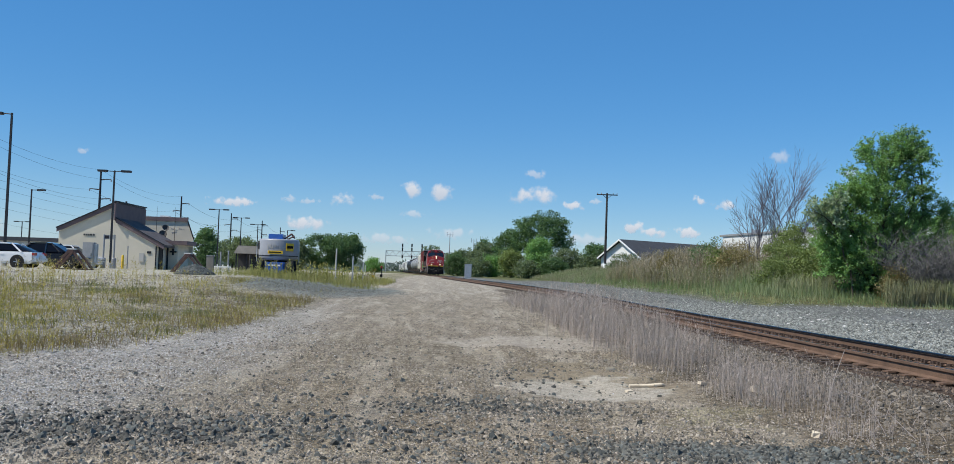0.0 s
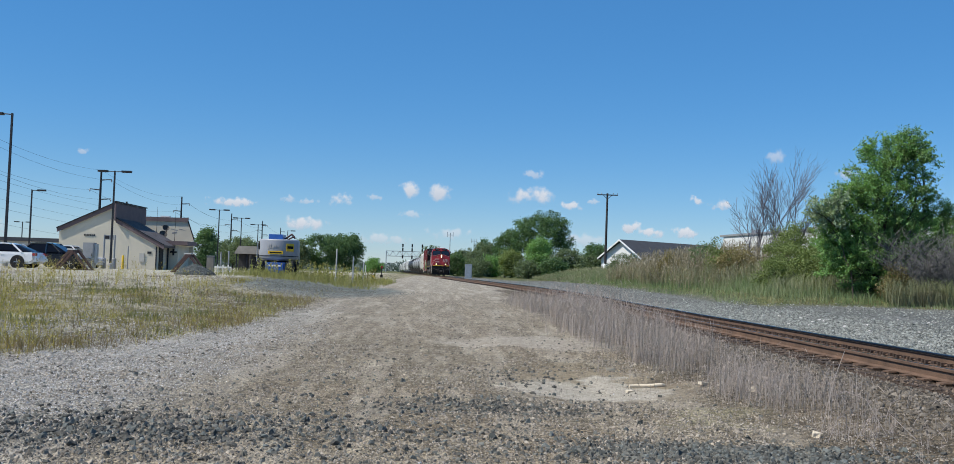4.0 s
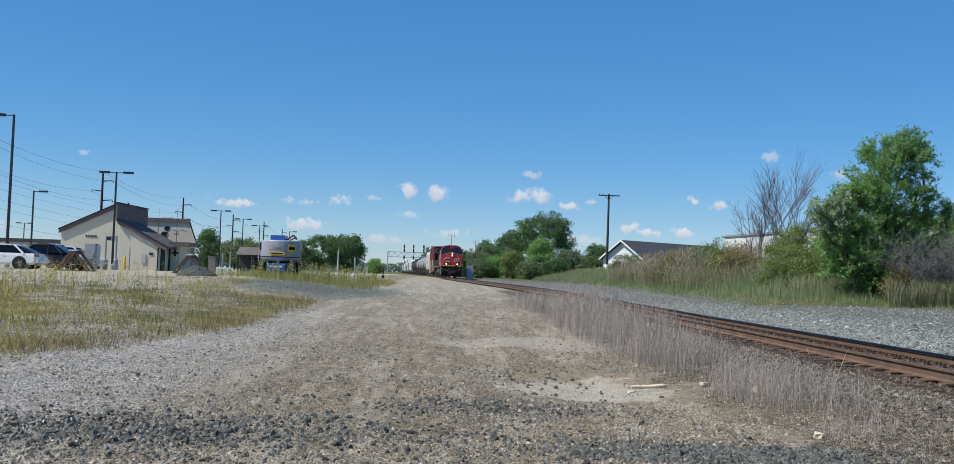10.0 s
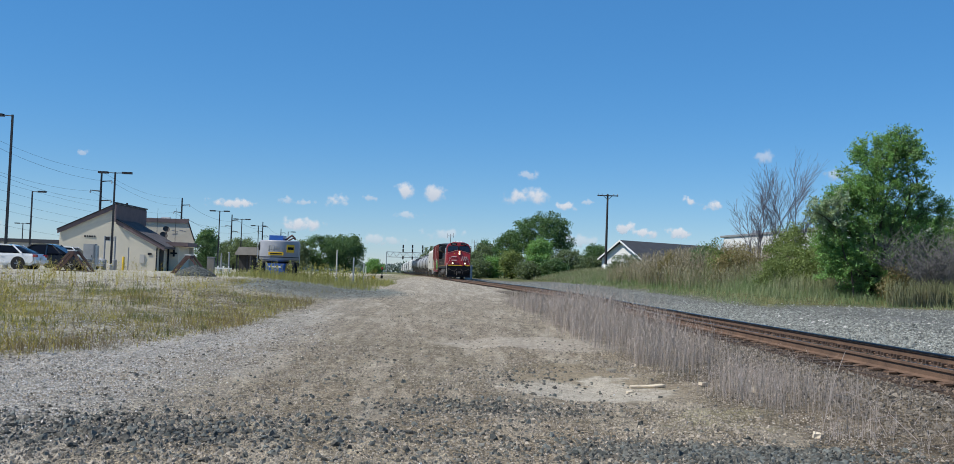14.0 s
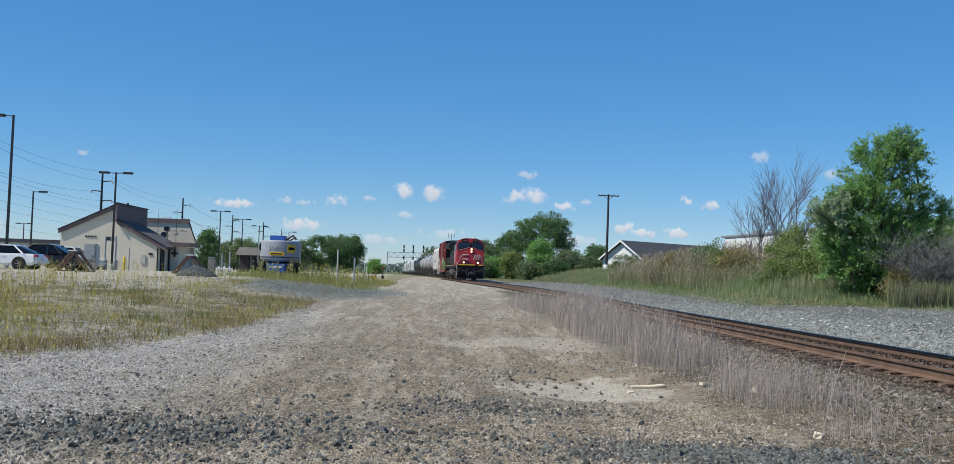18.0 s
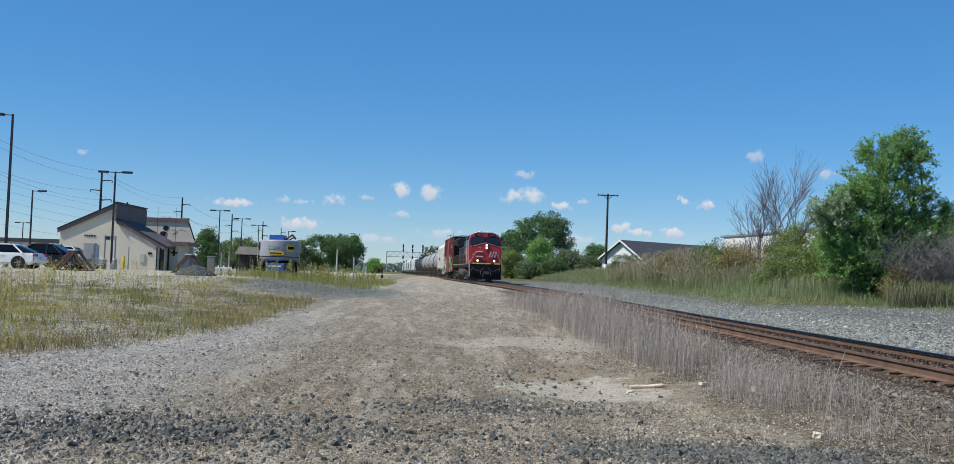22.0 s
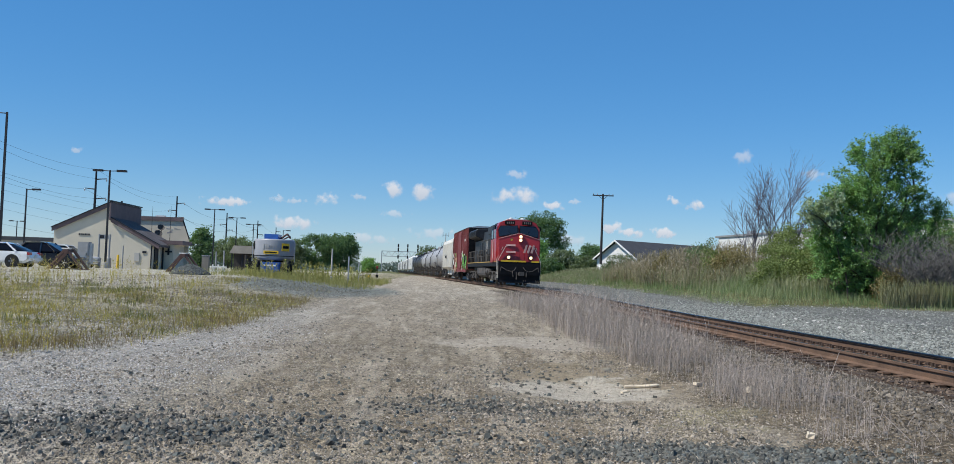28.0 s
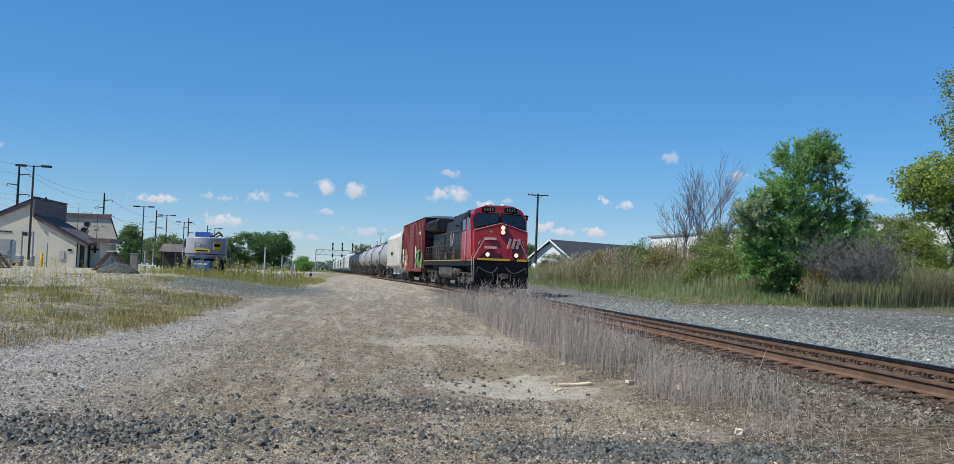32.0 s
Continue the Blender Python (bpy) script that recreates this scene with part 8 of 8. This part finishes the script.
def white_house():
    x, y = 24.6, 130.0
    z = 1.6
    t = thing("white_house", pose(x, y, z, 0, 0, -52), "white sided house with a dark shingled gable roof", "house", kind="structure")
    w, L, e, h = 7.4, 20.0, 2.85, 5.15
    part("wall", prism(B(), [(-w / 2, -0.4), (w / 2, -0.4), (w / 2, e), (0, h - 0.1), (-w / 2, e)], 1, 0, L), M["siding"], t, "white lap siding")
    for k in range(12):
        zz = 0.1 + k * 0.23
        part("siding_board", box(B(), (w / 2 + 0.015, L / 2, zz), (0.03, L, 0.2), (0, 4, 0)), M["siding"], t)
    for s in (-1, 1):
        part("roof_slope", prism(B(), [(0, h), (s * (w / 2 + 0.3), e - 0.29), (s * (w / 2 + 0.3), e - 0.13), (0, h + 0.16)], 1, -0.5, L + 0.5), M["roof_dark"], t, "dark grey shingles")
        part("verge_board", prism(B(), [(0, h - 0.06), (s * (w / 2 + 0.3), e - 0.36), (s * (w / 2 + 0.3), e - 0.13), (0, h + 0.18)], 1, -0.58, -0.5), M["white"], t, "white verge board")
        part("gutter", box(B(), (s * (w / 2 + 0.32), L / 2, e - 0.25), (0.1, L + 1, 0.14)), M["white"], t)


white_house()

t = thing("industrial_building", pose(43.6, 106.3, 1.2, 0, 0, 8.3), "long white metal-sided industrial building with a grey roof edge", "industrial building", kind="structure")
for i in range(25):
    part("wall_panel", bevelled(box(B(), (-8.0 + 0.004 * (i % 2), -64 + i * 3.0, 2.9), (0.2, 2.96, 5.8)), 0.02, 1), M["siding"], t, "" if i else "white ribbed wall panel")
part("wall", box(B(), (0, -27.7, 2.85), (15.6, 75, 5.7)), M["siding"], t)
part("roof", prism(B(), [(-8.14, 5.8), (8.14, 5.8), (8.14, 6.03), (0, 6.4), (-8.14, 6.03)], 1, -66, 10.4), M["metal_grey"], t)
part("roof_edge", box(B(), (-8.2, -27.8, 5.92), (0.12, 76, 0.22)), M["metal_grey"], t, "grey roof edge")
for i in range(5):
    part("roof_vent", box(B(), (-4.5, -48 + i * 14, 6.4), (0.8, 0.8, 0.7)), M["galv"], t)
t = thing("white_tank", pose(24.5, 158, 1.8), "small white tank half hidden by trees", "tank")
part("shell", lathe(B(), [(-1.5, 0.5), (-1.2, 1.0), (1.2, 1.0), (1.5, 0.5)], "x", 16, (0, 0, 1.6)), M["white"], t, "", 40)
part("cradle", box(B(), (0, 0, 0.4), (1.6, 1.0, 0.9)), M["metal_grey"], t)

x, y = -6.5, 100
t = thing("track_marker", pose(x, y, gz(x, y)), "small red target marker on a black stand", "track marker")
part("stand", rod(B(), (0, 0, 0), (0, 0, 1.0), 0.04), M["black"], t)
part("target", bevelled(box(B(), (0, 0, 1.08), (0.2, 0.04, 0.26)), 0.01, 1), M["red"], t, "red target plate")
part("base", bevelled(box(B(), (0, 0, 0.15), (0.26, 0.26, 0.3)), 0.03, 1), M["black"], t)


# ---- fair-weather clouds, far off ----
def cloud_material(aspect, body):
    m = bpy.data.materials.new("cloud")
    m.use_nodes = True
    n, l = m.node_tree.nodes, m.node_tree.links
    n.remove(n["Principled BSDF"])
    co = n.new("ShaderNodeTexCoord")
    info = n.new("ShaderNodeObjectInfo")
    add = n.new("ShaderNodeVectorMath")
    mul = n.new("ShaderNodeMath")
    mul.operation = "MULTIPLY"
    mul.inputs[1].default_value = 40.0
    l.new(info.outputs["Random"], mul.inputs[0])
    sc = n.new("ShaderNodeMapping")
    sc.inputs["Scale"].default_value = (aspect, 1, 1)
    l.new(co.outputs["Object"], sc.inputs[0])
    l.new(sc.outputs[0], add.inputs[0])
    l.new(mul.outputs[0], add.inputs[1])
    tex = n.new("ShaderNodeTexNoise")
    tex.inputs["Scale"].default_value, tex.inputs["Detail"].default_value, tex.inputs["Roughness"].default_value = 1.15, 6, 0.52
    l.new(add.outputs[0], tex.inputs["Vector"])
    ln = n.new("ShaderNodeVectorMath")
    ln.operation = "LENGTH"
    l.new(co.outputs["Object"], ln.inputs[0])
    sub = n.new("ShaderNodeMath")
    sub.operation = "MULTIPLY_ADD"
    sub.inputs[1].default_value, sub.inputs[2].default_value = -0.62, 0.34
    l.new(ln.outputs["Value"], sub.inputs[0])
    tot = n.new("ShaderNodeMath")
    l.new(sub.outputs[0], tot.inputs[0])
    l.new(tex.outputs[0], tot.inputs[1])
    rr = n.new("ShaderNodeMapRange")
    rr.interpolation_type = "SMOOTHSTEP"
    rr.inputs[1].default_value, rr.inputs[2].default_value, rr.inputs[4].default_value = 0.46, 0.76, body
    l.new(tot.outputs[0], rr.inputs[0])
    sz = n.new("ShaderNodeSeparateXYZ")
    l.new(co.outputs["Object"], sz.inputs[0])
    # glowing card: sunlit top and shaded underside are painted into its colour
    ramp = n.new("ShaderNodeValToRGB")
    ramp.color_ramp.elements[0].color, ramp.color_ramp.elements[1].color = (0.52, 0.58, 0.68, 1), (0.80, 0.81, 0.85, 1)
    shift = n.new("ShaderNodeMath")
    shift.operation = "MULTIPLY_ADD"
    shift.inputs[1].default_value, shift.inputs[2].default_value = 0.8, 0.5
    l.new(sz.outputs[2], shift.inputs[0])
    l.new(shift.outputs[0], ramp.inputs[0])
    em, tr, mx = n.new("ShaderNodeEmission"), n.new("ShaderNodeBsdfTransparent"), n.new("ShaderNodeMixShader")
    l.new(ramp.outputs[0], em.inputs[0])
    l.new(rr.outputs[0], mx.inputs[0])
    l.new(tr.outputs[0], mx.inputs[1])
    l.new(em.outputs[0], mx.inputs[2])
    l.new(mx.outputs[0], n["Material Output"].inputs[0])
    return m


CLOUDS = []


def build_clouds():
    far = 2500.0
    # middle (as sideways and upward parts of the distance), half width, half height, in thousandths of it
    full = ((-223, 67, 27, 5), (-109, 72, 12, 8), (-34, 86, 12, 9), (-3, 86, 14, 10), (-146, 47, 25, 7), (93, 83, 24, 10), (134, 74, 12, 5), (198, 54, 13, 6), (219, 49, 16, 5), (255, 50, 14, 5), (266, 83, 7, 5), (292, 80, 12, 5))
    thin = ((-371, 112, 7, 4), (-160, 70, 9, 4), (-139, 68, 12, 3), (-71, 75, 9, 4), (-33, 58, 17, 4), (90, 103, 13, 5), (344, 130, 10, 7), (419, 114, 13, 6), (10, 39, 27, 6), (-58, 32, 30, 5), (143, 37, 26, 7), (-448, 32, 19, 7), (151, 76, 7, 3), (565, 96, 17, 8))
    for i, (x, z, w, h) in enumerate(full + thin):
        bm = B()
        n, r = 10, 6
        g = [[bm.verts.new((-1.25 + 2.5 * a / n, -0.0, -1.25 + 2.5 * b / r)) for a in range(n + 1)] for b in range(r + 1)]
        for b in range(r):
            for a in range(n):
                bm.faces.new((g[b][a], g[b][a + 1], g[b + 1][a + 1], g[b + 1][a]))
        ob = new("cloud", mesh("cloud", bm, cloud_material(w / h, 0.92 if i < len(full) else 0.5)))
        at = Vector((x / 1000 * far, far - 6 * i, 1.5 + z / 1000 * far))
        ob.scale = (1.6 * w / 1000 * far, 30.0, 1.7 * h / 1000 * far)
        tagged(ob, "small white fair-weather cloud in a blue sky", "cloud", "drifting clouds")
        CLOUDS.append((ob, at, float(np.interp(x, [-225, -110, -30, 90, 250, 330, 450], [0.16, 1.08, 1.4, 1.35, 1.8, 3.0, 3.2]))))


build_clouds()


def key_clouds():
    for ob, at, v in CLOUDS:
        turn = Euler((0, 0, -math.atan2(at.x, at.y)))
        walk(ob, [(t, Matrix.Translation(at + Vector((-v * t, 0, 0))) @ turn.to_matrix().to_4x4()) for t in (0, 16, 32)])


def motions():
    key_train()
    key_tree()
    key_clouds()


motions()
